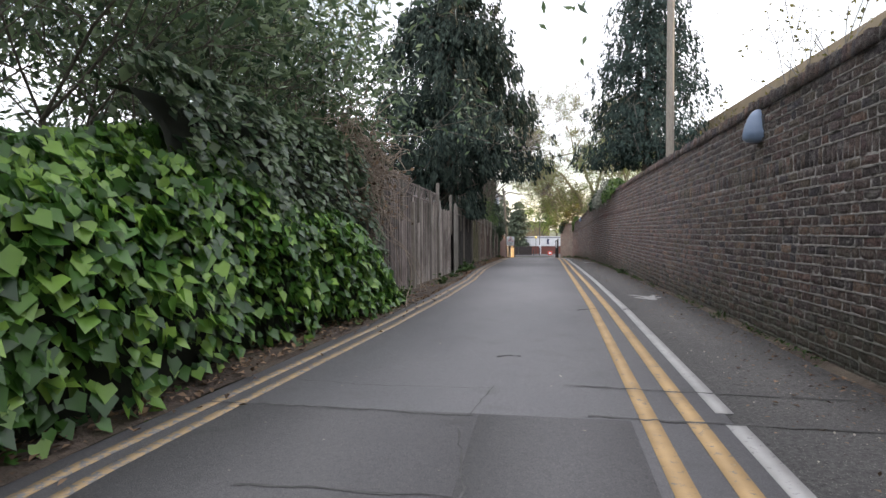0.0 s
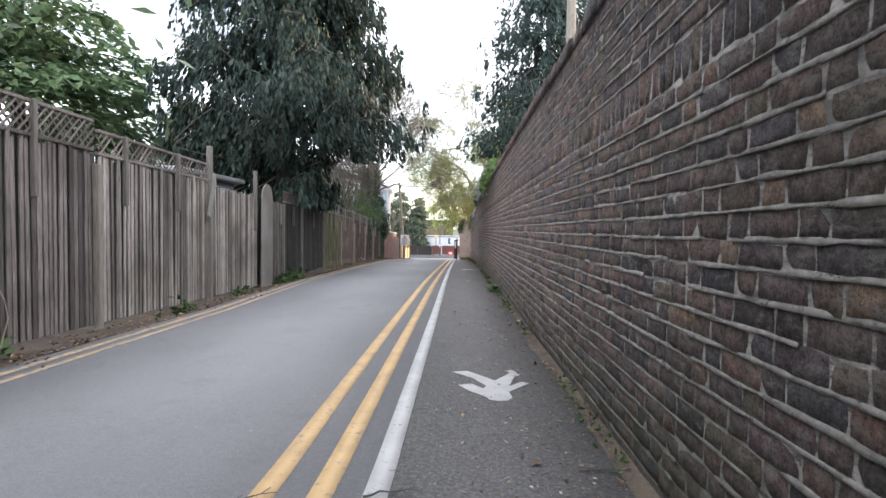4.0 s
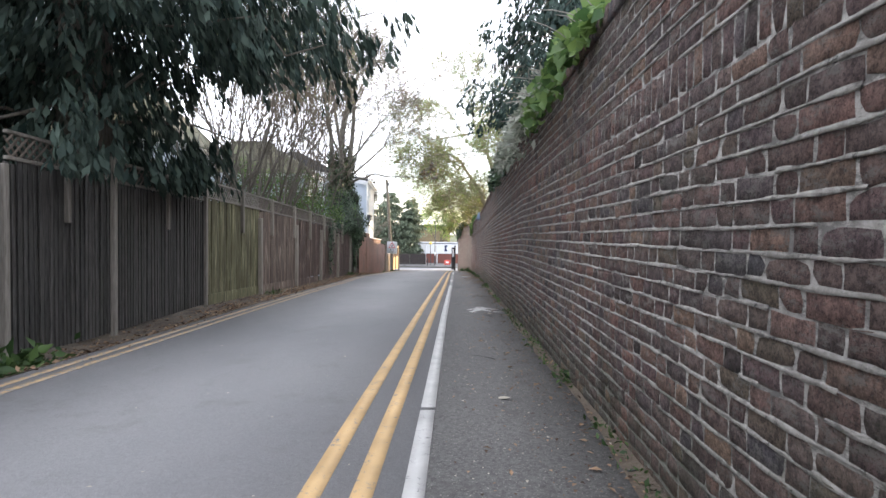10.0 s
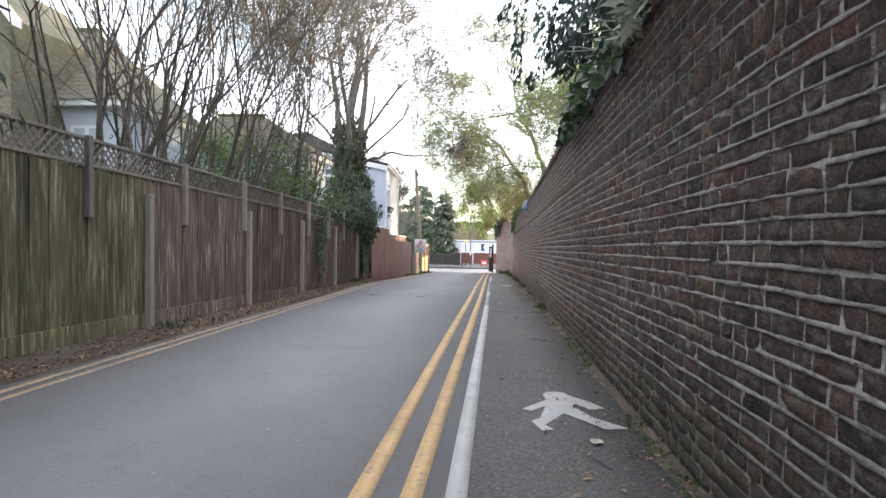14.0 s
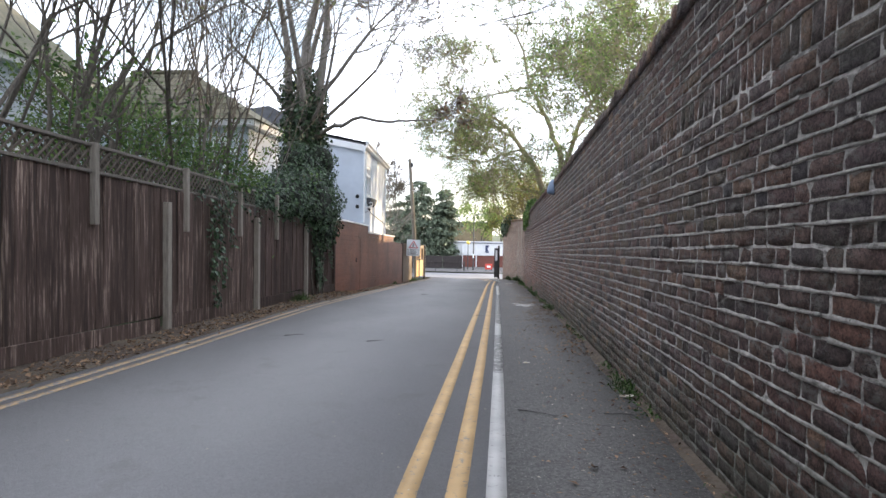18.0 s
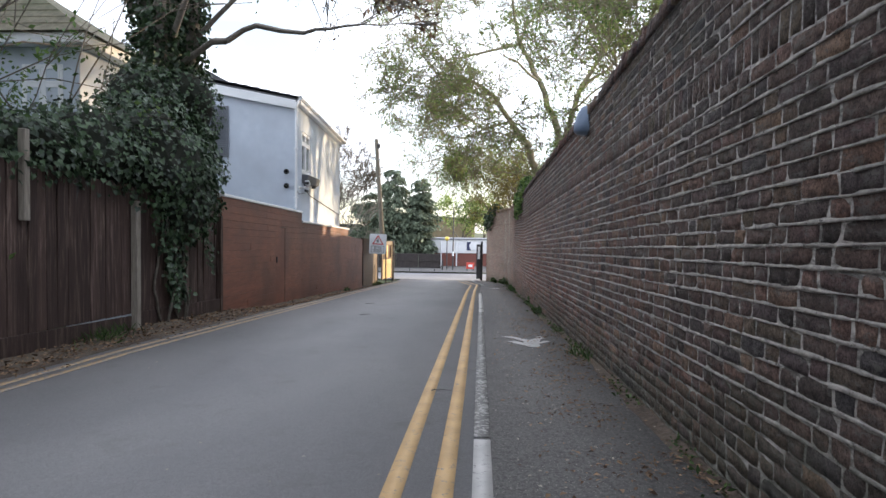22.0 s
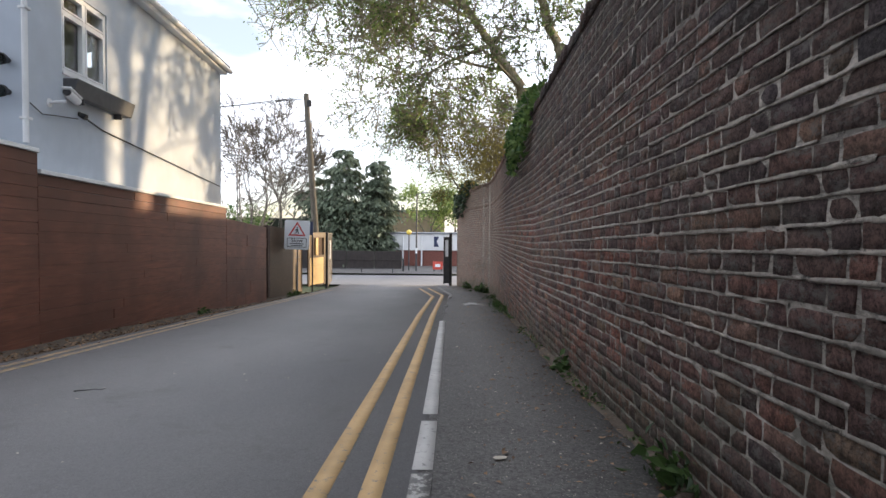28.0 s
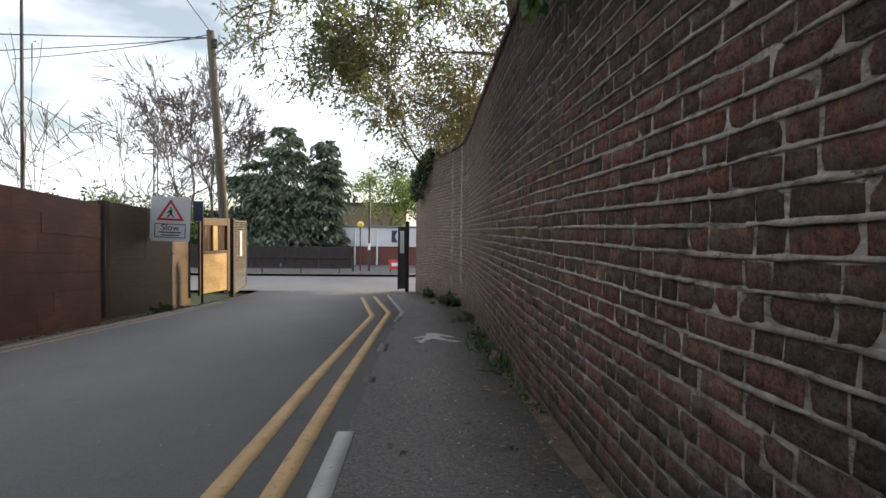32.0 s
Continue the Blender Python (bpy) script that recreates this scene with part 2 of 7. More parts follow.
def road_mat(name, c1, c2, c3, speck, coarse=0.3):
    m, n, l, b = node_mat(name)
    fine = ramp(n, l, mixc(n, l, coarse, noise_of(n, l, 160, 3, rough=0.8), noise_of(n, l, 42, 4, rough=0.85)), [(0.38, c1), (0.62, c2)])
    big = ramp(n, l, noise_of(n, l, 0.5, 5, (1, 0.45, 1)), [(0.35, (0.86, 0.86, 0.87)), (0.7, (1.12, 1.11, 1.1))])
    col = mixc(n, l, 1.0, fine, big, "MULTIPLY")
    st = ramp(n, l, noise_of(n, l, 2.4, 6, rough=0.7), [(0.56, (0, 0, 0)), (0.75, (0.55, 0.55, 0.55))])
    col = mixc(n, l, st, col, c3)
    vo = n.new("ShaderNodeTexVoronoi")
    vo.inputs["Scale"].default_value = 55
    gp = n.new("ShaderNodeNewGeometry")
    l.new(gp.outputs["Position"], vo.inputs["Vector"])
    s1 = ramp(n, l, vo.outputs["Distance"], [(0.10, (speck,) * 3), (0.2, (0, 0, 0))])
    col = mixc(n, l, s1, col, (0.34, 0.32, 0.29))
    l.new(col, b.inputs["Base Color"])
    b.inputs["Roughness"].default_value = 0.82
    b.inputs["Specular IOR Level"].default_value = 0.35
    bump(n, l, b, noise_of(n, l, 110, 5, rough=0.85), 0.7, 0.010)
    return m


M["road"] = road_mat("worn_asphalt", (0.158, 0.156, 0.161), (0.255, 0.251, 0.256), (0.14, 0.135, 0.13), 0.15)
M["footway"] = road_mat("footway_asphalt", (0.058, 0.055, 0.053), (0.168, 0.162, 0.156), (0.050, 0.045, 0.040), 0.95, 0.75)
M["patch"] = road_mat("old_asphalt_patch", (0.105, 0.103, 0.104), (0.20, 0.197, 0.195), (0.09, 0.088, 0.085), 0.5)


def paint_mat(name, colour, wear, base=(0.17, 0.168, 0.168)):
    m, n, l, b = node_mat(name)
    f = ramp(n, l, noise_of(n, l, 22, 8, rough=0.75), [(wear, (0, 0, 0)), (wear + 0.06, (1, 1, 1))])
    dirt = ramp(n, l, noise_of(n, l, 3.5, 6), [(0.3, tuple(c * 0.72 for c in colour)), (0.7, colour)])
    col = mixc(n, l, f, base, dirt)
    l.new(col, b.inputs["Base Color"])
    b.inputs["Roughness"].default_value = 0.7
    bump(n, l, b, noise_of(n, l, 150, 4), 0.3, 0.004)
    return m


M["yellow"] = paint_mat("yellow_line_paint", (0.53, 0.352, 0.168), 0.37)
M["yellow_old"] = paint_mat("faded_yellow_line_paint", (0.44, 0.31, 0.165), 0.45)
M["white"] = paint_mat("white_line_paint", (0.46, 0.45, 0.435), 0.36)
M["white_worn"] = paint_mat("worn_white_line_paint", (0.42, 0.41, 0.39), 0.50, (0.12, 0.117, 0.114))
M["white_gone"] = paint_mat("nearly_gone_white_line_paint", (0.42, 0.41, 0.39), 0.61, (0.075, 0.072, 0.069))
M["tar"] = grain_mat("tar_joint", (0.05, 0.048, 0.046), (0.10, 0.097, 0.093), 30, 0.7)
M["soil"] = grain_mat("leafy_soil", (0.034, 0.025, 0.019), (0.11, 0.080, 0.060), 18, 0.95, bump_s=0.9, bump_scale=40, stain=(0.12, 0.095, 0.068), stain_scale=2, bdist=0.03)
M["grass_ground"] = grain_mat("rough_grass", (0.03, 0.045, 0.018), (0.07, 0.09, 0.035), 6, 0.95, bump_s=0.8, bump_scale=30, bdist=0.04)
M["slat_grey"] = grain_mat("weathered_slat", (0.092, 0.076, 0.070), (0.30, 0.255, 0.232), 10, 0.85, (9, 9, 0.5), 0.6, 40, stain=(0.075, 0.06, 0.052), objrnd=0.55)
M["slat_pale"] = grain_mat("silvered_slat", (0.18, 0.157, 0.14), (0.50, 0.445, 0.395), 12, 0.85, (9, 9, 0.5), 0.6, 40, stain=(0.13, 0.108, 0.095), objrnd=0.5)
# for the blackened slats, and for added boards that darken fence gaps
M["slat_dark"] = grain_mat("blackened_slat_and_gap_shade", (0.022, 0.021, 0.020), (0.078, 0.071, 0.066), 10, 0.8, (6, 6, 0.5), 0.5, 40, objrnd=0.35)
M["slat_brown"] = grain_mat("brown_slat", (0.07, 0.056, 0.046), (0.15, 0.122, 0.10), 10, 0.85, (6, 6, 0.5), 0.5, 40, objrnd=0.3)


def streaked_board(name, dark, mid, pale):
    """Stained boards with pale runs where the stain has weathered off."""
    m, n, l, b = node_mat(name)
    col = ramp(n, l, noise_of(n, l, 5, 7, (4.5, 4.5, 0.28), 0.7), [(0.40, dark), (0.54, mid), (0.63, pale)])
    st = ramp(n, l, noise_of(n, l, 1.3, 4), [(0.40, (0, 0, 0)), (0.66, (0.7, 0.7, 0.7))])
    col = mixc(n, l, st, col, tuple(c * 0.7 for c in mid))
    f = ramp(n, l, n.new("ShaderNodeObjectInfo").outputs["Random"], [(0, (0.75,) * 3), (1, (1.25,) * 3)])
    col = mixc(n, l, 1.0, col, f, "MULTIPLY")
    l.new(col, b.inputs["Base Color"])
    b.inputs["Roughness"].default_value = 0.8
    b.inputs["Specular IOR Level"].default_value = 0.25
    bump(n, l, b, noise_of(n, l, 14, 6, (7, 7, 0.4)), 0.5, 0.01)
    return m


M["board_umber"] = streaked_board("umber_board", (0.046, 0.031, 0.027), (0.080, 0.053, 0.046), (0.17, 0.125, 0.105))
M["board_brown"] = streaked_board("dark_brown_board", (0.056, 0.039, 0.033), (0.112, 0.077, 0.065), (0.34, 0.26, 0.215))
M["board_green"] = streaked_board("algae_green_board", (0.056, 0.051, 0.031), (0.135, 0.126, 0.070), (0.30, 0.28, 0.18))
M["board_mid"] = streaked_board("grey_brown_board", (0.075, 0.056, 0.045), (0.170, 0.126, 0.103), (0.42, 0.34, 0.28))
M["post_pale"] = grain_mat("pale_weathered_post", (0.20, 0.175, 0.145), (0.34, 0.305, 0.262), 12, 0.85, (5, 5, 0.5), 0.5, 50, objrnd=0.15)
M["post_grey"] = grain_mat("grey_post", (0.13, 0.118, 0.10), (0.24, 0.215, 0.188), 12, 0.85, (5, 5, 0.5), 0.5, 50, objrnd=0.15)
M["arch_board"] = grain_mat("silvered_board", (0.20, 0.185, 0.168), (0.31, 0.29, 0.265), 8, 0.8, (6, 6, 0.4), 0.5, 40, stain=(0.15, 0.13, 0.11))
M["orange"] = grain_mat("stained_orange_plank", (0.145, 0.053, 0.034), (0.235, 0.088, 0.053), 6, 0.6, (4, 0.5, 5), 0.25, 30, stain=(0.12, 0.047, 0.03), stain_scale=1.0, objrnd=0.07)
M["olive"] = grain_mat("stained_olive_panel", (0.075, 0.046, 0.026), (0.12, 0.076, 0.043), 6, 0.6, (4, 0.5, 5), 0.25, 30, stain=(0.085, 0.052, 0.028))
# the gold of low sunlight is put into this panel's colour
M["yellow_panel"] = grain_mat("sunlit_yellow_panel", (0.52, 0.33, 0.10), (0.66, 0.45, 0.17), 6, 0.5, (4, 1, 4), 0.3, 30)
M["render_wall"] = grain_mat("pale_render", (0.49, 0.55, 0.635), (0.55, 0.605, 0.685), 5, 0.85, bump_s=0.35, bump_scale=120, stain=(0.46, 0.51, 0.585), stain_scale=0.8, bdist=0.005)
M["upvc"] = grain_mat("white_plastic", (0.74, 0.76, 0.79), (0.80, 0.815, 0.84), 5, 0.35, bump_s=0.05)
M["shutter"] = grain_mat("slate_grey_shutter", (0.15, 0.165, 0.19), (0.19, 0.205, 0.235), 5, 0.6)
M["slate"] = grain_mat("roof_slate", (0.045, 0.047, 0.055), (0.10, 0.103, 0.115), 6, 0.7, rnd=0.2, bump_s=0.4)
M["grey_box"] = grain_mat("dark_grey_trough", (0.07, 0.073, 0.08), (0.105, 0.108, 0.115), 6, 0.6)
M["black"] = grain_mat("black_metal", (0.014, 0.014, 0.016), (0.03, 0.03, 0.033), 8, 0.5)
M["dark_steel"] = grain_mat("dark_painted_steel", (0.035, 0.036, 0.04), (0.06, 0.061, 0.066), 8, 0.5)
M["tile_olive"] = grain_mat("mossy_roof_tile", (0.105, 0.098, 0.066), (0.20, 0.182, 0.125), 9, 0.9, stain=(0.085, 0.092, 0.05), bump_s=0.5, objrnd=0.15)
M["galv"] = grain_mat("galvanised_steel", (0.30, 0.31, 0.32), (0.42, 0.43, 0.44), 10, 0.45, metal=0.7)
M["lamp_grey"] = grain_mat("blue_grey_lamp_cover", (0.11, 0.16, 0.25), (0.17, 0.23, 0.33), 6, 0.4, bump_s=0.05)
M["sign_white"] = grain_mat("sign_white_face", (0.78, 0.82, 0.87), (0.84, 0.87, 0.92), 4, 0.4, bump_s=0.05)
M["sign_red"] = grain_mat("sign_red", (0.55, 0.04, 0.05), (0.62, 0.06, 0.07), 4, 0.4, bump_s=0.05)
M["sign_black"] = grain_mat("sign_black", (0.02, 0.025, 0.04), (0.03, 0.035, 0.05), 4, 0.4, bump_s=0.05)
M["pole_wood"] = grain_mat("creosoted_pole", (0.10, 0.088, 0.07), (0.20, 0.178, 0.145), 9, 0.85, (5, 5, 0.3), 0.5)
M["bark"] = grain_mat("grey_bark", (0.07, 0.06, 0.05), (0.17, 0.15, 0.125), 12, 0.9, (3, 3, 0.8), 0.9, 30, bdist=0.02)
M["bark_plane"] = grain_mat("olive_brown_bark", (0.17, 0.148, 0.10), (0.33, 0.29, 0.20), 10, 0.9, (3, 3, 0.8), 0.7, 30, bdist=0.02)
M["bark_pale"] = grain_mat("pale_twig_bark", (0.14, 0.128, 0.115), (0.26, 0.238, 0.212), 12, 0.9, (3, 3, 0.8), 0.6, 30)
M["dead_twig"] = grain_mat("dead_climber_twig", (0.20, 0.15, 0.115), (0.40, 0.33, 0.26), 14, 0.9, bump_s=0.5)
M["ivy"] = leaf_mat("glossy_ivy_leaf", (0.018, 0.060, 0.013), (0.27, 0.45, 0.075), 0.36, 0.28, 0.5, (0.085, 0.21, 0.034))
M["ivy_dark"] = leaf_mat("dark_ivy_leaf", (0.012, 0.030, 0.016), (0.075, 0.128, 0.058), 0.42, 0.15, 0.45)
M["laurel"] = leaf_mat("dark_laurel_leaf", (0.028, 0.064, 0.034), (0.21, 0.285, 0.15), 0.30, 0.36, 0.5)
M["cypress"] = leaf_mat("blue_green_cypress_spray", (0.010, 0.024, 0.020), (0.060, 0.085, 0.066), 0.7, 0.12, 0.25)
M["spruce"] = leaf_mat("grey_green_spruce_spray", (0.016, 0.034, 0.030), (0.070, 0.105, 0.088), 0.7, 0.12, 0.25)
# greens lifted paler to paint distance haze onto the far conifers
M["far_spruce"] = leaf_mat("haze_paled_conifer_spray", (0.07, 0.092, 0.066), (0.21, 0.25, 0.175), 0.75, 0.15, 0.2)
M["conifer_light"] = leaf_mat("light_green_conifer_spray", (0.07, 0.13, 0.07), (0.24, 0.33, 0.16), 0.7, 0.3, 0.25)
M["bud"] = leaf_mat("spring_leaf", (0.09, 0.13, 0.055), (0.27, 0.31, 0.13), 0.55, 0.55, 0.3)
M["bud_sky"] = leaf_mat("opening_green_leaf", (0.10, 0.16, 0.055), (0.34, 0.42, 0.15), 0.5, 0.62, 0.3)
M["bud_gold"] = leaf_mat("golden_spring_leaf", (0.11, 0.105, 0.03), (0.27, 0.23, 0.07), 0.55, 0.45, 0.3)
M["hawthorn"] = leaf_mat("fresh_green_leaf", (0.035, 0.085, 0.025), (0.17, 0.25, 0.075), 0.5, 0.4, 0.3)
M["pale_shrub"] = leaf_mat("pale_grey_shrub_leaf", (0.14, 0.16, 0.12), (0.38, 0.39, 0.33), 0.6, 0.3, 0.3)
M["dead_leaf"] = leaf_mat("fallen_dead_leaf", (0.05, 0.032, 0.022), (0.35, 0.235, 0.15), 0.8, 0.1, 0.2)
M["pale_leaf"] = leaf_mat("pale_fallen_leaf", (0.36, 0.33, 0.27), (0.52, 0.48, 0.40), 0.8, 0.1, 0.2)
M["weed"] = leaf_mat("weed_leaf", (0.022, 0.05, 0.015), (0.09, 0.15, 0.045), 0.55, 0.3, 0.3)
# near-black that stands in for shade inside foliage and rooms
M["core"] = grain_mat("inner_shade_black", (0.008, 0.011, 0.007), (0.02, 0.024, 0.014), 9, 0.95)
M["dark_fence"] = grain_mat("dark_stained_far_fence", (0.022, 0.018, 0.018), (0.045, 0.036, 0.034), 5, 0.8, (1, 4, 0.5), 0.3)
M["red_wall"] = grain_mat("red_far_brick", (0.14, 0.052, 0.042), (0.20, 0.078, 0.062), 9, 0.85)
M["red_sheet"] = grain_mat("red_plastic_board", (0.55, 0.07, 0.05), (0.66, 0.10, 0.07), 4, 0.5)
M["far_render"] = grain_mat("far_white_cladding", (0.66, 0.67, 0.69), (0.74, 0.75, 0.77), 2, 0.6)
M["far_brown"] = grain_mat("far_brown_wall", (0.20, 0.16, 0.10), (0.27, 0.21, 0.14), 2, 0.8)
M["kerb"] = grain_mat("granite_kerb", (0.22, 0.215, 0.21), (0.34, 0.33, 0.32), 20, 0.8)
M["beacon"] = grain_mat("amber_globe", (0.80, 0.60, 0.10), (0.86, 0.66, 0.14), 3, 0.3)
M["navy"] = grain_mat("navy_sign_panel", (0.02, 0.03, 0.08), (0.03, 0.04, 0.10), 3, 0.5)


def glass_mat():
    m, n, l, b = node_mat("window_glass")
    b.inputs["Roughness"].default_value = 0.04
    b.inputs["Base Color"].default_value = (0.85, 0.9, 0.88, 1)
    b.inputs["Transmission Weight"].default_value = 1.0
    b.inputs["IOR"].default_value = 1.45
    return m


M["glass"] = glass_mat()

# ---------------------------------------------------------------- plan
def ground_z(y):
    """Height of the lane's surface."""
    if y < 45:
        return -0.017 * y - 0.00047 * y * y
    return -1.717 - 0.0593 * (y - 45) if y < 64 else -2.844


def curve_through(pts):
    ys, vs = [a for a, _ in pts], [b for _, b in pts]
    return lambda y: float(np.interp(y, ys, vs))


wall_x = curve_through([(-40, -0.07), (-12, 0.46), (-3, 0.63), (5, 0.745), (12.4, 0.89), (21.5, 1.06), (27, 1.23), (32, 1.34), (38, 1.42), (44, 1.55), (47.2, 1.68), (51, 1.84), (52, 1.82), (53, 1.70), (57.7, 0.93)])
wall_top = curve_through([(-40, 2.75), (-12, 2.5), (0, 2.36), (15, 2.28), (25, 1.99), (36, 1.63), (41, 1.47), (46, 1.46), (52, 1.43), (55, 1.42), (57.7, 1.18)])
fence_x = curve_through([(-40, -4.4), (0, -4.38), (11, -4.33), (12.5, -4.5), (25, -4.5), (27, -4.45), (33, -4.45), (35, -4.5), (41, -4.67), (48, -4.72), (50.3, -4.75), (54.3, -4.55)])
kerb_x = curve_through([(-40, -3.75), (-6, -3.72), (-2, -3.48), (1, -3.36), (5, -3.34), (10, -3.54), (16, -3.6), (25, -3.68), (31, -3.86), (38.5, -3.68), (46, -3.7), (52, -3.7), (56, -3.8), (60, -4.2)])
white_x = curve_through([(-40, -1.4), (-5.8, -0.57), (0, -0.40), (5, -0.31), (10, -0.24), (16, -0.14), (25, 0.05), (31, 0.15), (37, 0.26), (43, 0.34), (48, 0.46), (50.3, 0.60), (56, 0.12)])
yel1_x = curve_through([(-40, -1.85), (-5.8, -1.0), (0, -0.83), (4, -0.77), (10, -0.68), (17, -0.53), (25, -0.36), (31, -0.26), (38, -0.15), (44, -0.07), (49.6, 0.07), (54.8, -0.52)])
yel2_x = curve_through([(-40, -1.6), (-5.8, -0.76), (0, -0.61), (4, -0.55), (10, -0.46), (17, -0.31), (25, -0.13), (31, -0.03), (38, 0.07), (44, 0.17), (50.2, 0.34), (55.2, -0.22)])
left1_x = curve_through([(-40, -3.6), (-6, -3.57), (-2, -3.33), (1, -3.22), (5, -3.2), (10, -3.4), (16, -3.46), (25, -3.54), (31, -3.72), (38.5, -3.54), (46, -3.55), (53, -3.55)])


verge_rise = curve_through([(-1.5, 0.06), (1, -0.16), (14, -0.16), (17, -0.05), (24, -0.05), (27, 0.0), (30, 0.0), (33, 0.05), (35, 0.02), (38, -0.11), (46, -0.12), (48, -0.19), (54, -0.19)])


# ---------------------------------------------------------------- builders
def fast_mesh(name, verts, faces, material, smooth=False):
    """A mesh from arrays: verts (n, 3), faces (m, k) with k corners each."""
    verts, faces = np.asarray(verts, np.float32), np.asarray(faces, np.int32)
    me = bpy.data.meshes.new(name)
    me.vertices.add(len(verts))
    me.vertices.foreach_set("co", verts.ravel())
    k = faces.shape[1]
    me.loops.add(faces.size)
    me.loops.foreach_set("vertex_index", faces.ravel())
    me.polygons.add(len(faces))
    me.polygons.foreach_set("loop_start", np.arange(len(faces), dtype=np.int32) * k)
    me.polygons.foreach_set("loop_total", np.full(len(faces), k, np.int32))
    if smooth:
        me.polygons.foreach_set("use_smooth", np.ones(len(faces), bool))
    me.update(calc_edges=True)
    me.materials.append(material)
    return me


def thing(name, label, category, group="", at=(0, 0, 0)):
    e = new(name)
    e.location = at
    e.empty_display_size = 0.1
    return tagged(e, label, category, group)


def mesh_of(name, bm, material, smooth=False):
    me = bpy.data.meshes.new(name)
    bm.to_mesh(me)
    bm.free()
    me.materials.append(material)
    if smooth:
        me.polygons.foreach_set("use_smooth", np.ones(len(me.polygons), bool))
    return me


def under(ob, parent):
    """Parent without moving: the parts are written in world places."""
    ob.parent = parent
    if parent is not None:
        top = parent
        m = Matrix.Identity(4)
        chain = []
        while top is not None:
            chain.append(top)
            top = top.parent
        for o in reversed(chain):
            m = m @ o.matrix_parent_inverse @ o.matrix_basis
        ob.matrix_parent_inverse = m.inverted()
    return ob


def part(name, bm, material, parent, label="", smooth=False):
    ob = new(name, bm if isinstance(bm, bpy.types.Mesh) else mesh_of(name, bm, material, smooth))
    under(ob, parent)
    return tagged(ob, label)


def add_box(bm, lo, hi, bevel=0.0, m=None):
    """A box between two corners, with its edges rounded, moved by m."""
    lo, hi = Vector(lo), Vector(hi)
    r = bmesh.ops.create_cube(bm, size=1)
    vs = r["verts"]
    for v in vs:
        v.co = Vector([(a + b) / 2 + c * (b - a) for a, b, c in zip(lo, hi, v.co)])
    if bevel:
        es = list({e for v in vs for e in v.link_edges})
        out = bmesh.ops.bevel(bm, geom=es, offset=bevel, segments=1, affect="EDGES", profile=0.5)
        vs = list({v for f in out["faces"] for v in f.verts} | {v for v in vs if v.is_valid})
    if m is not None:
        for v in vs:
            v.co = m @ v.co
    return vs


def box(lo, hi, bevel=0.0, m=None):
    bm = bmesh.new()
    add_box(bm, lo, hi, bevel, m)
    return bm


def add_tube(bm, a, b, r0, r1=None, sides=10):
    a, b = Vector(a), Vector(b)
    d = b - a
    q = d.to_track_quat("Z", "Y").to_matrix().to_4x4()
    bmesh.ops.create_cone(bm, cap_ends=True, segments=sides, radius1=r0, radius2=r0 if r1 is None else r1, depth=d.length, matrix=Matrix.Translation((a + b) / 2) @ q)


def tube(a, b, r0, r1=None, sides=10):
    bm = bmesh.new()
    add_tube(bm, a, b, r0, r1, sides)
    return bm


def prism(pts, y0, y1):
    """An outline in (x, z) pushed from y0 to y1."""
    bm = bmesh.new()
    a = [bm.verts.new((x, y0, z)) for x, z in pts]
    b = [bm.verts.new((x, y1, z)) for x, z in pts]
    n = len(pts)
    bm.faces.new(a)
    bm.faces.new(b[::-1])
    for i in range(n):
        bm.faces.new((a[i], b[i], b[(i + 1) % n], a[(i + 1) % n]))
    bmesh.ops.recalc_face_normals(bm, faces=bm.faces)
    return bm


def strip(name, left, right, y0, y1, step, lift, material, thick=0.003):
    """A thin sheet along the lane between two curves of x, lying on the ground."""
    ys = np.arange(y0, y1 + step * 0.5, step)
    v, f = [], []
    for y in ys:
        z = ground_z(y) + lift
        v += [(left(y), y, z), (right(y), y, z), (left(y), y, z - thick), (right(y), y, z - thick)]
    for i in range(len(ys) - 1):
        a = 4 * i
        f += [(a, a + 1, a + 5, a + 4), (a + 2, a, a + 4, a + 6), (a + 1, a + 3, a + 7, a + 5)]
    return tagged(new(name, fast_mesh(name, v, f, material)), kind="structure")


# ---------------------------------------------------------------- leaves and limbs
RNG = np.random.default_rng(7)


def leaf_arrays(p, d, up, length, width, fold=0.25, shape="diamond"):
    """Leaves at points p along directions d, each folded on its midrib. Returns verts and triangles."""
    p, d, up = (np.asarray(a, float) for a in (p, d, up))
    d = d / (np.linalg.norm(d, axis=1, keepdims=True) + 1e-9)
    s = np.cross(d, up)
    s /= np.linalg.norm(s, axis=1, keepdims=True) + 1e-9
    n = np.cross(s, d)
    L, W = np.asarray(length)[:, None], np.asarray(width)[:, None]
    if shape == "diamond":
        prof = [(0, 0, 0), (0.45, 0.5, fold), (1, 0, 0.08), (0.45, -0.5, fold)]
        tri = [(0, 1, 2), (0, 2, 3)]
    elif shape == "heart":
        prof = [(0.12, 0, 0), (-0.02, 0.34, fold * 0.7), (0.38, 0.54, fold), (1, 0, -0.1), (0.38, -0.54, fold), (-0.02, -0.34, fold * 0.7)]
        tri = [(0, 1, 2), (0, 2, 3), (0, 3, 4), (0, 4, 5)]
    else:  # spray: a flat feathered tuft of three lobes
        prof = [(0, 0, 0), (0.55, 0.5, 0.1), (0.75, 0.12, 0), (1, 0, -0.15), (0.75, -0.12, 0), (0.55, -0.5, 0.1)]
        tri = [(0, 1, 2), (0, 2, 4), (2, 3, 4), (0, 4, 5)]
    k = len(prof)
    v = np.stack([p + d * L * a + s * W * b + n * W * c for a, b, c in prof], 1).reshape(-1, 3)
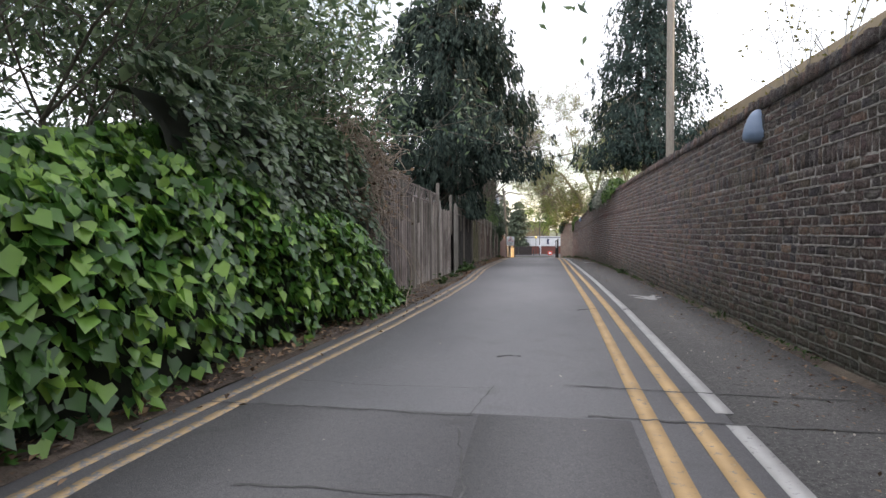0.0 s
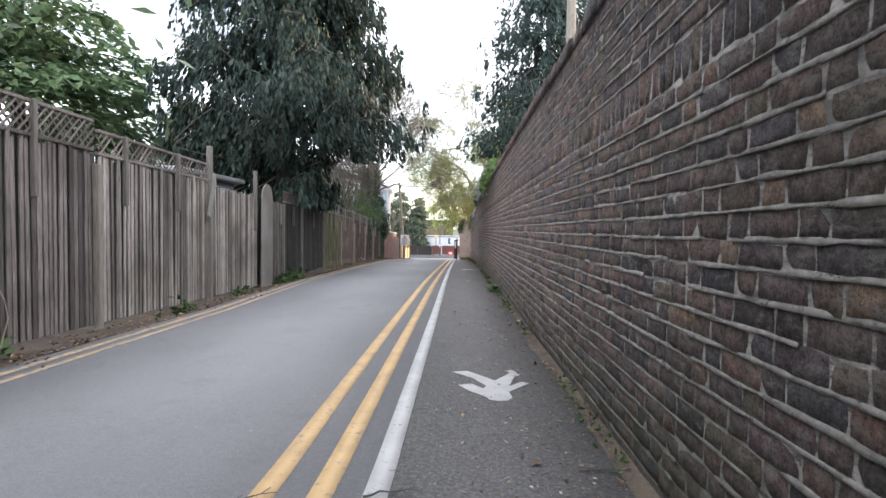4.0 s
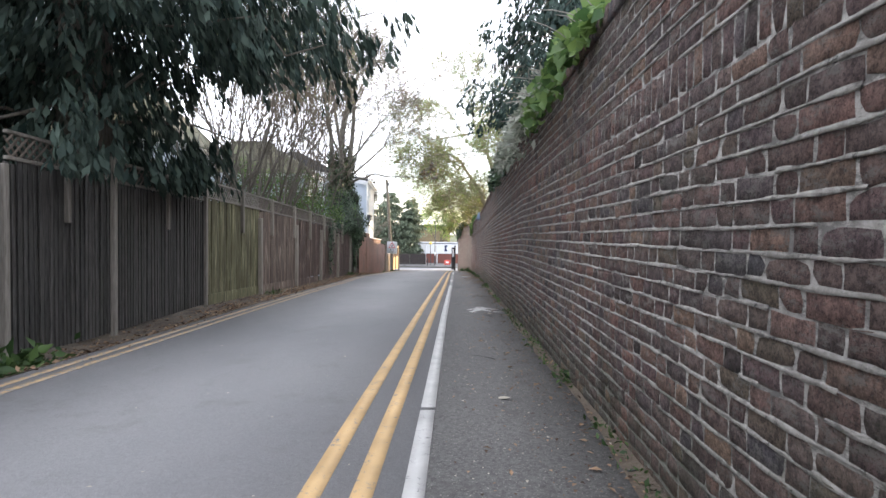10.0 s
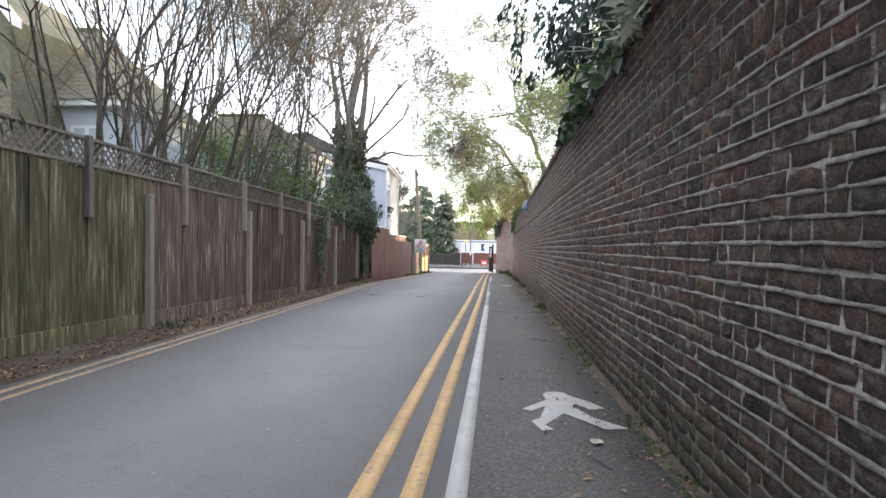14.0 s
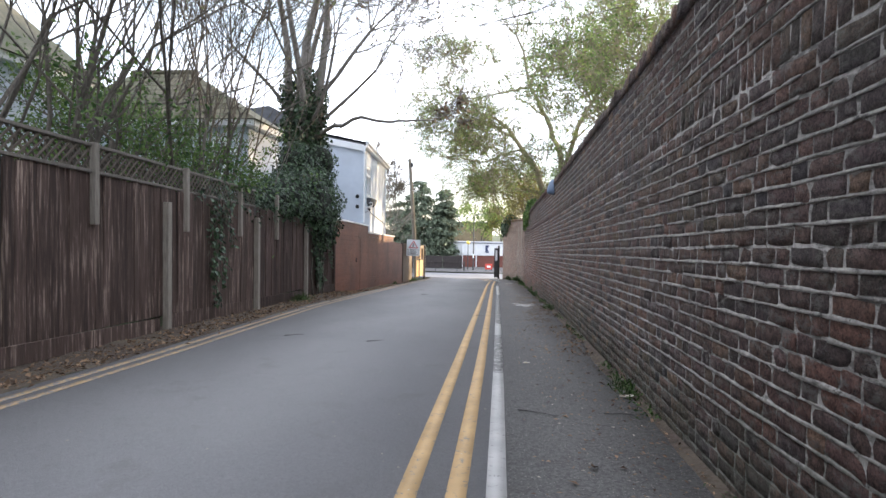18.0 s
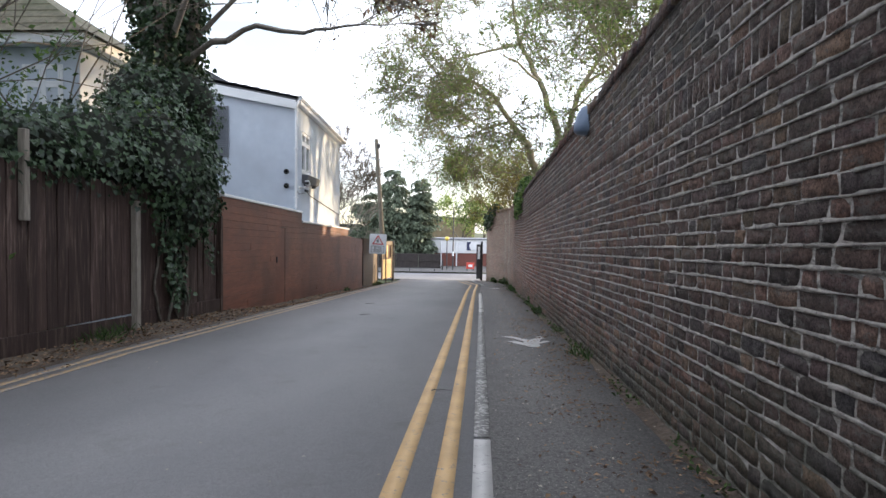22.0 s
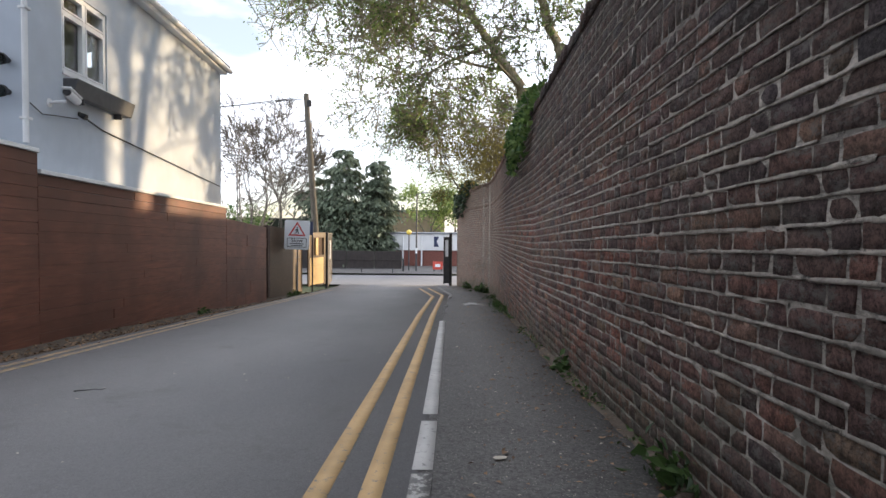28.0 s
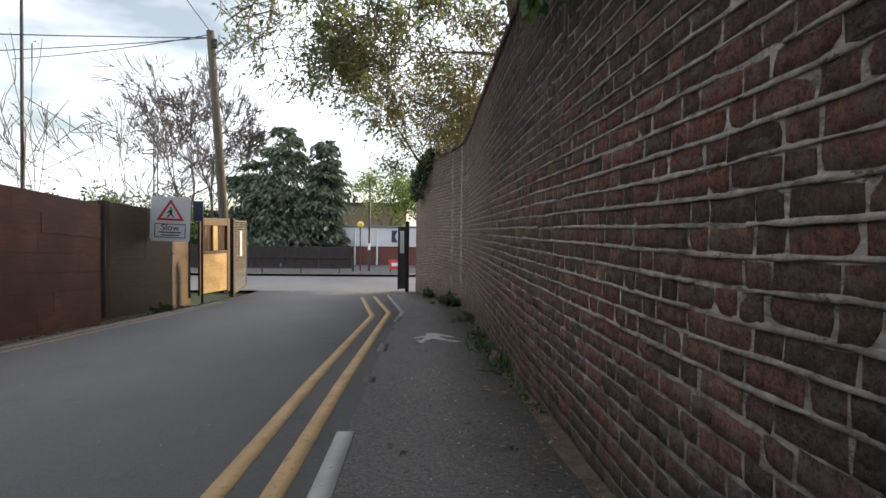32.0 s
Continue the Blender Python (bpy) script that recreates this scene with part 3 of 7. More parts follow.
    f = (np.arange(len(p))[:, None, None] * k + np.array(tri)[None]).reshape(-1, 3)
    return v, f


def unit(n):
    v = RNG.normal(size=(n, 3))
    return v / np.linalg.norm(v, axis=1, keepdims=True)


def limb_mesh(name, segs, material, sides=5):
    """Tapered limbs: segs is a list of (a, b, r0, r1)."""
    s = np.array([(*a, *b, r0, r1) for a, b, r0, r1 in segs])
    a, b = s[:, :3], s[:, 3:6]
    d = b - a
    d /= np.linalg.norm(d, axis=1, keepdims=True) + 1e-9
    h = np.where(np.abs(d[:, 2:3]) > 0.9, np.array([[1.0, 0, 0]]), np.array([[0, 0, 1.0]]))
    u = np.cross(d, h)
    u /= np.linalg.norm(u, axis=1, keepdims=True) + 1e-9
    w = np.cross(d, u)
    vs = []
    for end, r in ((a, s[:, 6:7]), (b, s[:, 7:8])):
        for i in range(sides):
            t = 2 * math.pi * i / sides
            vs.append(end + (u * math.cos(t) + w * math.sin(t)) * r)
    v = np.stack(vs, 1).reshape(-1, 3)
    q = np.array([(i, (i + 1) % sides, sides + (i + 1) % sides, sides + i) for i in range(sides)])
    f = (np.arange(len(s))[:, None, None] * 2 * sides + q[None]).reshape(-1, 4)
    return fast_mesh(name, v, f, material, smooth=True)


def grow(base, way, length, radius, depth, rnd, segs, tips, spread=0.6, ratio=0.72, kids=(2, 3), lift=0.15, bend=0.25, thin=0.006):
    """Branching limbs from base; fills segs and the twig ends in tips."""
    n = 3 if depth > 1 else 2
    p, d = np.array(base, float), np.array(way, float) / np.linalg.norm(way)
    r = radius
    for i in range(n):
        d = d + rnd.normal(size=3) * bend * 0.5 + np.array([0, 0, lift * 0.3])
        d /= np.linalg.norm(d)
        q = p + d * length / n
        r1 = max(thin, r * 0.85)
        segs.append((p, q, r, r1))
        p, r = q, r1
        if depth > 0 and i > 0:
            for _ in range(rnd.integers(0, 2)):
                w = d + rnd.normal(size=3) * spread
                grow(p, w, length * ratio * 0.8, max(thin, r * 0.5), depth - 1, rnd, segs, tips, spread, ratio, kids, lift, bend, thin)
        if depth == 0:
            tips.append((p, d))
    if depth > 0:
        for _ in range(rnd.integers(kids[0], kids[1] + 1)):
            w = d + rnd.normal(size=3) * spread
            grow(p, w, length * ratio * rnd.uniform(0.75, 1.15), max(thin, r * 0.62), depth - 1, rnd, segs, tips, spread, ratio, kids, lift, bend, thin)


def tree_thing(name, label, segs, bark, leaf_sets, category="tree", sides=5):
    """leaf_sets: rows of (part name, verts, faces, material)."""
    lo = min(segs, key=lambda s: s[0][2])[0]
    e = thing(name, label, category, at=tuple(lo))
    part("trunk", limb_mesh("trunk", segs, bark, sides), None, e)
    for nm, v, f, m in leaf_sets:
        part(nm, fast_mesh(nm, v, f, m), None, e)
    return e


def conifer(name, label, base, height, radius, material, bark, seed, sprays, low=0.12, droop=0.55, spray=0.32, trunks=1, keep=None, power=0.8, hang=0.6, width=0.34, lat=0.2, strands=0, spread=(0.55, 1.12)):
    """A conifer: whorls of drooping boughs hung with many flat sprays, uneven outline."""
    rnd = np.random.default_rng(seed)
    segs, P, D = [], [], []
    b = np.array(base, float)
    for k in range(trunks):
        off = np.array([rnd.normal() * 0.35 * (k > 0), rnd.normal() * 0.35 * (k > 0), 0])
        lean = np.array([rnd.normal() * 0.02, rnd.normal() * 0.02, 1])
        top = b + off + lean * height * (1 if k == 0 else rnd.uniform(0.75, 0.95))
        n = 8
        for i in range(n):
            a0, a1 = i / n, (i + 1) / n
            segs.append((b + off + (top - b - off) * a0, b + off + (top - b - off) * a1, 0.02 + radius * 0.05 * (1 - a0), 0.02 + radius * 0.05 * (1 - a1)))
    boughs = int(height * 14)
    for i in range(boughs):
        t = low + (1 - low) * rnd.random() ** 1.15
        r = radius * (1 - t) ** power * rnd.uniform(*spread) + 0.15
        a = rnd.uniform(0, 2 * math.pi)
        out = np.array([math.cos(a), math.sin(a), 0])
        s = b + np.array([0, 0, height * t])
        pts = [s]
        for j in range(1, 6):
            u = j / 5
            pts.append(s + out * r * u + np.array([0, 0, r * (0.22 * u - droop * u * u)]) + rnd.normal(size=3) * 0.05 * r)
        for j in range(5):
            if keep is not None and not keep(np.array([pts[j + 1]]))[0]:
                break
            segs.append((pts[j], pts[j + 1], 0.012 + 0.02 * r / radius * (1 - j / 5), 0.008 + 0.018 * r / radius * (1 - (j + 1) / 5)))
        m = max(4, int(sprays / boughs * (r / (radius * 0.62))))
        u = rnd.uniform(0.12, 1.02, m)
        idx = np.clip((u * 5).astype(int), 0, 4)
        pa = np.array(pts)
        pos = pa[idx] + (pa[idx + 1] - pa[idx]) * (u * 5 - idx)[:, None]
        side = np.cross(out, [0, 0, 1])
        side_way = rnd.normal(size=m) * lat * r * (0.35 + 0.65 * u)
        pos = pos + side[None] * side_way[:, None] + np.array([0, 0, -1])[None] * (np.abs(rnd.normal(size=m)) * 0.16 * r * hang)[:, None]
        if strands:
            k = max(3, int(strands * r / radius))
            pick = rnd.integers(0, min(k, m), m)
            long = rnd.uniform(0.25, 0.85, k)[pick % k]
            pos = pos[pick] + rnd.normal(size=(m, 3)) * 0.05 - np.array([0, 0, 1])[None] * (rnd.random(m) * long)[:, None]
        dirs = out[None] * 0.7 + side[None] * rnd.normal(size=(m, 1)) * 0.6 + np.array([0, 0, -hang * (2.2 if strands else 1)])[None] + rnd.normal(size=(m, 3)) * 0.25
        P.append(pos)
        D.append(dirs)
    P, D = np.concatenate(P), np.concatenate(D)
    if keep is not None:
        k = keep(P)
        P, D = P[k], D[k]
    n = len(P)
    up = rnd.normal(size=(n, 3)) * 0.5 + np.array([0, 0, 1])
    L = spray * rnd.uniform(0.6, 1.35, n)
    v, f = leaf_arrays(P, D, up, L, L * width * rnd.uniform(0.7, 1.3, n), 0.1, "spray")
    return tree_thing(name, label, segs, bark, [("crown", v, f, material)])

# ---------------------------------------------------------------- ground, lane, main road
def ground_sheet():
    xs = [-500, -120, -40, -16, -8, -4.2, 0, 2.5, 8, 40, 120, 500]
    ys = [-500, -150, -60, -40] + list(np.arange(-30, 66, 2.0)) + [70, 90, 140, 300, 800]
    v = [(x, y, ground_z(max(y, -40)) - 0.035 - (0.05 if y > 57 else 0) - (0.24 if x < -4 and -3 < y < 58 else 0)) for y in ys for x in xs]
    n = len(xs)
    f = [(j * n + i, j * n + i + 1, (j + 1) * n + i + 1, (j + 1) * n + i) for j in range(len(ys) - 1) for i in range(n - 1)]
    return tagged(new("ground", fast_mesh("ground", v, f, M["grass_ground"])), kind="structure")


ground_sheet()
strip("road", kerb_x, white_x, -40, 58, 1.0, 0.0, M["road"], 0.03)
strip("pavement", white_x, lambda y: wall_x(y) + 0.05, -40, 58, 1.0, 0.0, M["footway"], 0.03)
strip("main_road", lambda y: -90, lambda y: 90, 58, 67.6, 0.8, 0.0, M["road"], 0.03)


def verge():
    ys = np.arange(-40, 54.1, 0.25)
    rnd = np.random.default_rng(3)
    v, f = [], []
    for y in ys:
        a, b = kerb_x(y), fence_x(y) - 0.3
        for k in range(7):
            t = k / 6
            lift = 0.006 + verge_rise(y) * math.sin(min(1, t * 1.6) * math.pi / 2) + (rnd.normal() * 0.012 if 0 < k else 0)
            v.append((a + (b - a) * t + (rnd.normal() * 0.018 if k == 0 else 0), y, ground_z(y) + (0.002 if k == 0 else lift)))
    for j in range(len(ys) - 1):
        for i in range(6):
            q = j * 7 + i
            f.append((q + 1, q, q + 7, q + 8))
    return tagged(new("verge", fast_mesh("verge", v, f, M["soil"], True)), kind="structure")


verge()


def line(name, mid, width, y0, y1, material):
    return strip(name, lambda y: mid(y) - width / 2, lambda y: mid(y) + width / 2, y0, y1, 0.2, 0.004, material)


line("yellow_line_1", yel1_x, 0.096, -20, 54.8, M["yellow"])
line("yellow_line_2", yel2_x, 0.096, -20, 55.2, M["yellow"])
line("yellow_line_3", left1_x, 0.075, -20, 53, M["yellow_old"])
line("yellow_line_4", lambda y: left1_x(y) + 0.16, 0.07, -20, 53, M["yellow_old"])
for i, (a, b, k) in enumerate(((-20, -4.9, "white"), (-4.8, 8.55, "white"), (8.6, 10.6, "white"), (10.66, 24.4, "white"), (24.4, 26.9, "white_worn"), (26.95, 28.4, "white"), (28.4, 36.2, "white_worn"), (36.25, 37.05, "white"), (37.2, 42.7, "white"), (44.1, 44.35, "white_gone"), (45.6, 46.2, "white_gone"), (47.5, 47.8, "white_gone"), (48.6, 49.4, "white_gone"), (49.5, 55.6, "white_worn"))):
    line("white_line_%d" % (i + 1), white_x, 0.097, a, b, M[k])
# give-way strokes at the mouth of the lane and on the main road
for i in range(5):
    x = -3.2 + i * 0.72
    strip("give_way_mark", lambda y, x=x: x, lambda y, x=x: x + 0.42, 57.2, 57.45, 0.25, 0.006, M["white_worn"])
strip("centre_line", lambda y: -60, lambda y: 60, 61.9, 62.0, 0.1, 0.004, M["white_worn"])


def symbol(x, y, s, turn):
    """A worn white patch of limbs painted on the footway."""
    out = [(-0.11, 0.37), (-0.07, 0.44), (0.0, 0.46), (0.06, 0.43), (0.08, 0.36), (0.20, 0.20), (0.28, 0.03), (0.17, -0.01), (0.09, 0.13), (0.06, 0.05), (0.16, -0.20), (0.33, -0.40), (0.19, -0.44), (-0.02, -0.12), (-0.17, -0.39), (-0.13, -0.48), (-0.20, -0.51), (-0.25, -0.32), (-0.19, -0.25), (-0.12, 0.05), (-0.23, -0.09), (-0.29, -0.05), (-0.10, 0.21)]
    bm = bmesh.new()
    c, sn = math.cos(turn), math.sin(turn)
    vs = []
    for a, b in out:
        px, py = x + (a * c - b * sn) * s, y + (a * sn + b * c) * s
        vs.append(bm.verts.new((px, py, ground_z(py) + 0.005)))
    f = bm.faces.new(vs)
    f.normal_update()
    if f.normal.z < 0:
        f.normal_flip()
    bmesh.ops.triangulate(bm, faces=[f])
    ob = new("footway_marking", mesh_of("footway_marking", bm, M["white"]))
    return tagged(ob, kind="structure")


for x, y, s, a in ((0.17, 1.42, 0.85, math.pi), (0.52, 16.9, 1.0, 0.0), (0.78, 32.33, 1.0, math.pi), (1.02, 46.75, 0.95, 0.0)):
    symbol(x, y, s, a)


def road_crack(pts, w):
    """A tar joint or crack across the surface."""
    rnd = np.random.default_rng(int(abs(pts[0][0] * 100)) + 5)
    bm = bmesh.new()
    row = []
    for (x0, y0), (x1, y1) in zip(pts, pts[1:]):
        n = max(2, int(math.hypot(x1 - x0, y1 - y0) / 0.06))
        for i in range(n + (1 if (x1, y1) == pts[-1] else 0)):
            t = i / n
            x, y = x0 + (x1 - x0) * t + rnd.normal() * 0.004, y0 + (y1 - y0) * t + rnd.normal() * 0.008
            ww = w * rnd.uniform(0.3, 1.3)
            d = Vector((y1 - y0, x0 - x1, 0)).normalized() * ww / 2
            row.append((bm.verts.new((x + d.x, y + d.y, ground_z(y) + 0.006)), bm.verts.new((x - d.x, y - d.y, ground_z(y) + 0.006))))
    for a, b in zip(row, row[1:]):
        bm.faces.new((a[0], b[0], b[1], a[1]))
    bmesh.ops.recalc_face_normals(bm, faces=bm.faces)
    return tagged(new("road_joint", mesh_of("road_joint", bm, M["tar"])), kind="structure")


road_crack([(-3.55, -5.0), (-3.07, -5.0), (-1.92, -5.05)], 0.022)
road_crack([(-1.95, -5.04), (-1.86, -4.41)], 0.010)
road_crack([(-1.39, -4.31), (-0.69, -4.38), (0.3, -4.42)], 0.025)
road_crack([(-1.3, -4.96), (0.62, -5.03)], 0.025)
road_crack([(-2.79, -6.06), (-1.9, -6.04)], 0.02)
road_crack([(-1.98, -5.26), (-1.86, -5.97), (-1.9, -7.0)], 0.012)
road_crack([(-1.86, -4.45), (-2.6, -4.5), (-3.2, -4.42)], 0.007)
strip("road_patch", lambda y: -3.4, lambda y: -1.9, -7.4, -5.06, 0.3, 0.003, M["patch"], 0.002)
strip("road_patch", lambda y: -1.9, lambda y: yel1_x(y) - 0.1, -7.4, -5.02, 0.3, 0.003, M["patch"], 0.002)


# ---------------------------------------------------------------- the brick wall's body
def wall_body():
    ys = np.concatenate([np.arange(-40, -6, 2.0), np.arange(-6, 57.71, 0.35), [57.7]])
    v, f = [], []
    for y in ys:
        x, t = wall_x(y), wall_top(y)
        v += [(x, y, ground_z(y) - 0.4), (x, y, t), (x + 0.34, y, t), (x + 0.34, y, ground_z(y) - 0.4)]
    for i in range(len(ys) - 1):
        a = 4 * i
        f += [(a, a + 4, a + 5, a + 1), (a + 1, a + 5, a + 6, a + 2), (a + 2, a + 6, a + 7, a + 3)]
    n = 4 * (len(ys) - 1)
    f += [(0, 1, 2, 3), (n, n + 3, n + 2, n + 1)]
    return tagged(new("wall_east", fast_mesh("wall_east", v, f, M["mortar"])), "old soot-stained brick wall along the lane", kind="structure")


brick_wall = wall_body()


def plain_block(name, lo, hi, material):
    return tagged(new(name, mesh_of(name, box(lo, hi, 0.02), material)), kind="structure")


# unseen slabs: two added east as sun blockers, one closing the lane's start
plain_block("wall_behind_east", (7.2, -30, -3), (7.6, 38, 6.6), M["far_brown"])
plain_block("wall_behind_east_low", (7.2, 38, -3), (7.6, 52.4, 5.3), M["far_brown"])
plain_block("wall_behind_south", (-9, -31, -1), (8, -30.5, 5.0), M["far_brown"])

# ---------------------------------------------------------------- slatted fences on the west side
def slat_mesh(w, h, seed):
    """One upright slat standing on z = 0 with a slightly uneven head."""
    rnd = np.random.default_rng(seed)
    bm = box((-0.009, -w / 2, 0), (0.009, w / 2, 1), 0.003)
    for v in bm.verts:
        if v.co.z > 0.5:
            v.co.z += rnd.normal() * 0.01
        v.co.y += rnd.normal() * 0.0015
    return bm


def slat_row(parent, y0, y1, top, width, gap, material, seed, foot=0.10, ragged=0.02, name="slat", dx=0.0):
    rnd = np.random.default_rng(seed)
    shapes = [mesh_of(name, slat_mesh(width * k, 1, seed + i), material) for i, k in enumerate((0.85, 1.0, 1.12))]
    y = y0
    while y < y1 - 0.02:
        k = int(rnd.integers(0, 3))
        w = width * (0.85, 1.0, 1.12)[k]
        yy = y + w / 2
        f0 = foot + verge_rise(yy) - 0.05
        h = top - f0 + rnd.normal() * ragged
        ob = new(name, shapes[k])
        ob.matrix_basis = pose(fence_x(yy) + dx + rnd.normal() * 0.004, yy, ground_z(yy) + f0, rnd.normal() * 0.25, rnd.normal() * 0.3, rnd.normal() * 2) @ Matrix.Diagonal((1, 1, h, 1))
        under(ob, parent)
        y += w + gap * rnd.uniform(0.6, 1.4)


def add_trellis(parent, y0, y1, zb, zt, material, seed, broken=0.0, frame_material=None):
    """A lattice panel on top of a fence: crossed laths in a frame. zb, zt over the ground."""
    rnd = np.random.default_rng(seed)
    lath = mesh_of("lath", box((-0.011, -0.005, -0.5), (0.011, 0.005, 0.5)), material)
    h, L, p = zt - zb, y1 - y0, 0.105
    for sgn in (1, -1):
        s = -h
        while s < L:
            if rnd.random() > broken:
                a, b = (s, 0.0), (s + h, h)
                t0, t1 = max(0, -s / h), min(1, (L - s) / h)
                if t1 - t0 > 0.08:
                    ya, yb, za, zc = s + h * t0, s + h * t1, h * t0, h * t1
                    if sgn < 0:
                        za, zc = h - za, h - zc
                    A = Vector((fence_x(y0 + ya) + 0.012 * sgn, y0 + ya, ground_z(y0 + ya) + zb + za))
                    B = Vector((fence_x(y0 + yb) + 0.012 * sgn, y0 + yb, ground_z(y0 + yb) + zb + zc))
                    d = B - A
                    m = Matrix.Translation((A + B) / 2) @ d.to_track_quat("Z", "X").to_matrix().to_4x4()
                    ob = new("lath", lath)
                    ob.matrix_basis = m @ Matrix.Diagonal((1, 1, d.length, 1))
                    under(ob, parent)
            s += p
    for z in (zb, zt):
        bm = bmesh.new()
        A = Vector((fence_x(y0), y0, ground_z(y0) + z))
        B = Vector((fence_x(y1), y1, ground_z(y1) + z))
        d = B - A
        m = Matrix.Translation((A + B) / 2) @ d.to_track_quat("Y", "Z").to_matrix().to_4x4()
        add_box(bm, (-0.025, -d.length / 2, -0.018), (0.025, d.length / 2, 0.018), 0.004, m)
        part("trellis_rail", bm, frame_material or material, parent)


def add_post(parent, y, top, w, material, label="", dx=0.03, foot=-0.3, lean=0.0, name="post"):
    z = ground_z(y)
    bm = box((-w / 2, -w / 2, foot), (w / 2, w / 2, top), 0.008, pose(fence_x(y) + dx, y, z, lean, 0, 0))
    part(name, bm, material, parent, label)


def add_rail(parent, y0, y1, z, material, dx=-0.068):
    A, B = Vector((fence_x(y0) + dx, y0, ground_z(y0) + z)), Vector((fence_x(y1) + dx, y1, ground_z(y1) + z))
    d = B - A
    m = Matrix.Translation((A + B) / 2) @ d.to_track_quat("Y", "Z").to_matrix().to_4x4()
    part("rail", box((-0.025, -d.length / 2, -0.04), (0.025, d.length / 2, 0.04), 0.004, m), material, parent)


def fence_thing(label, y0, group="fences along the lane"):
    return thing("garden_fence", label, "fence", group, at=(fence_x(y0), y0, ground_z(y0) + 0.05))


# bays of grey slats with a lattice top
for k, (a, b, zt0, zt1) in enumerate(((-1.6, 1.3, 2.34, 1.93), (1.4, 4.36, 2.30, 1.93), (4.44, 7.52, 2.20, 1.90))):
    fp = fence_thing("weathered grey-brown slatted fence panel with lattice top", a)
    slat_row(fp, a, b, zt1, 0.052, 0.034, M["slat_pale"] if k == 2 else M["slat_grey"], 20 + k)
    # added dark boards behind the slats stand in for shade in the gaps
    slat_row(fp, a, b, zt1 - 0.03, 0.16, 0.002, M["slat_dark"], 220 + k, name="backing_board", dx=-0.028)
    for z in (0.35, 1.65):
        add_rail(fp, a, b, z, M["slat_brown"])
    add_trellis(fp, a, b, zt1 + 0.03, zt0, M["slat_grey"], 40 + k, 0.05 if k < 2 else 0.25)
    add_post(fp, b + 0.04, 1.80 if k != 2 else 2.52, 0.085, M["post_pale"] if k != 2 else M["post_grey"], "pale weathered wooden post")
    for s in np.arange(a + 0.55, b, 1.42):
        add_post(fp, s, zt0 + 0.02, 0.06, M["post_grey"], dx=0.03, foot=1.34, name="strut")

fp = fence_thing("weathered grey-brown slatted fence panel without lattice", 7.62)
slat_row(fp, 7.62, 10.06, 1.83, 0.050, 0.034, M["slat_pale"], 31)
# the same added dark row, so that the gaps read as shaded
slat_row(fp, 7.62, 10.7, 1.80, 0.16, 0.002, M["slat_dark"], 231, name="backing_board", dx=-0.028)
for z in (0.35, 1.6):
    add_rail(fp, 7.6, 9.95, z, M["slat_brown"])
add_post(fp, 9.86, 2.37, 0.075, M["post_grey"], foot=1.1)
add_post(fp, 9.80, 1.75, 0.08, M["post_grey"], dx=-0.06)

brace = thing("broken_fence_brace", "loose grey board nailed aslant on a fence post", "board", at=(fence_x(7.5) + 0.08, 7.5, ground_z(7.5) + 1.3))
part("board", box((-0.012, -0.06, -0.34), (0.012, 0.06, 0.34), 0.004, pose(fence_x(7.5) + 0.09, 7.5, ground_z(7.5) + 1.62, -22, 0, 0)), M["arch_board"], brace)
bm = box((-0.012, -0.055, -0.1), (0.012, 0.055, 0.1), 0.004, pose(fence_x(7.6) + 0.085, 7.62, ground_z(7.6) + 1.92, 15, 0, 0))
part("board", bm, M["arch_board"], brace)

# the single arched board that stands against the fence
arch = thing("arched_board", "silvered timber board with a rounded head, leaning on the fence", "board", at=(-4.24, 10.35, ground_z(10.35)))
pts = [(-0.36, 0), (0.36, 0)] + [(0.36 * math.cos(t), 1.80 + 0.34 * math.sin(t)) for t in np.linspace(0, math.pi, 15)]
for k in range(4):
    lo, hi = -0.36 + k * 0.18, -0.36 + (k + 1) * 0.18 - 0.006
    edge = [(lo, -0.14), (hi, -0.14)]
    for s in np.linspace(hi, lo, 6):
        edge.append((s, 1.80 + 0.34 * math.sqrt(max(0, 1 - (s / 0.365) ** 2))))
    bm = prism([(p, q) for p, q in edge], -0.014, 0.014)
    bmesh.ops.transform(bm, matrix=pose(-4.22, 10.36, ground_z(10.36), 0, 1.2, 90), verts=bm.verts)
    part("plank", bm, M["arch_board"], arch)

# darker and blackened bays
for k, (a, b, top, mt, tr, w, g) in enumerate(((10.75, 11.62, 1.80, "slat_grey", 0, 0.046, 0.034), (11.7, 12.5, 1.82, "slat_grey", 0, 0.046, 0.036), (12.58, 14.36, 1.88, "slat_dark", 2.17, 0.05, 0.03), (14.46, 17.22, 1.86, "slat_dark", 2.15, 0.05, 0.022))):
    fp = fence_thing("blackened narrow-slat fence panel with lattice top" if tr else "dark brown narrow-slat fence panel", a)
    slat_row(fp, a, b, top, w, g, M[mt], 60 + k)
    # added dark row behind, giving the slat gaps their shade
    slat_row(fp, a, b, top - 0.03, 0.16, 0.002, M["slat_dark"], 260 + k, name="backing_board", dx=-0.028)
    for z in (0.35, 1.6):
        add_rail(fp, a, b, z, M["slat_dark"])
    if tr:
        add_trellis(fp, a, b, top + 0.03, tr, M["slat_brown"], 80 + k, 0.1, M["post_grey"])
    add_post(fp, b + 0.02, (top if not tr else tr) + 0.02, 0.07, M["post_grey"])
    if k in (1, 2, 3):
        add_post(fp, (a + b) / 2, (tr or top) - 0.02, 0.06, M["post_grey"], foot=1.3, name="strut")

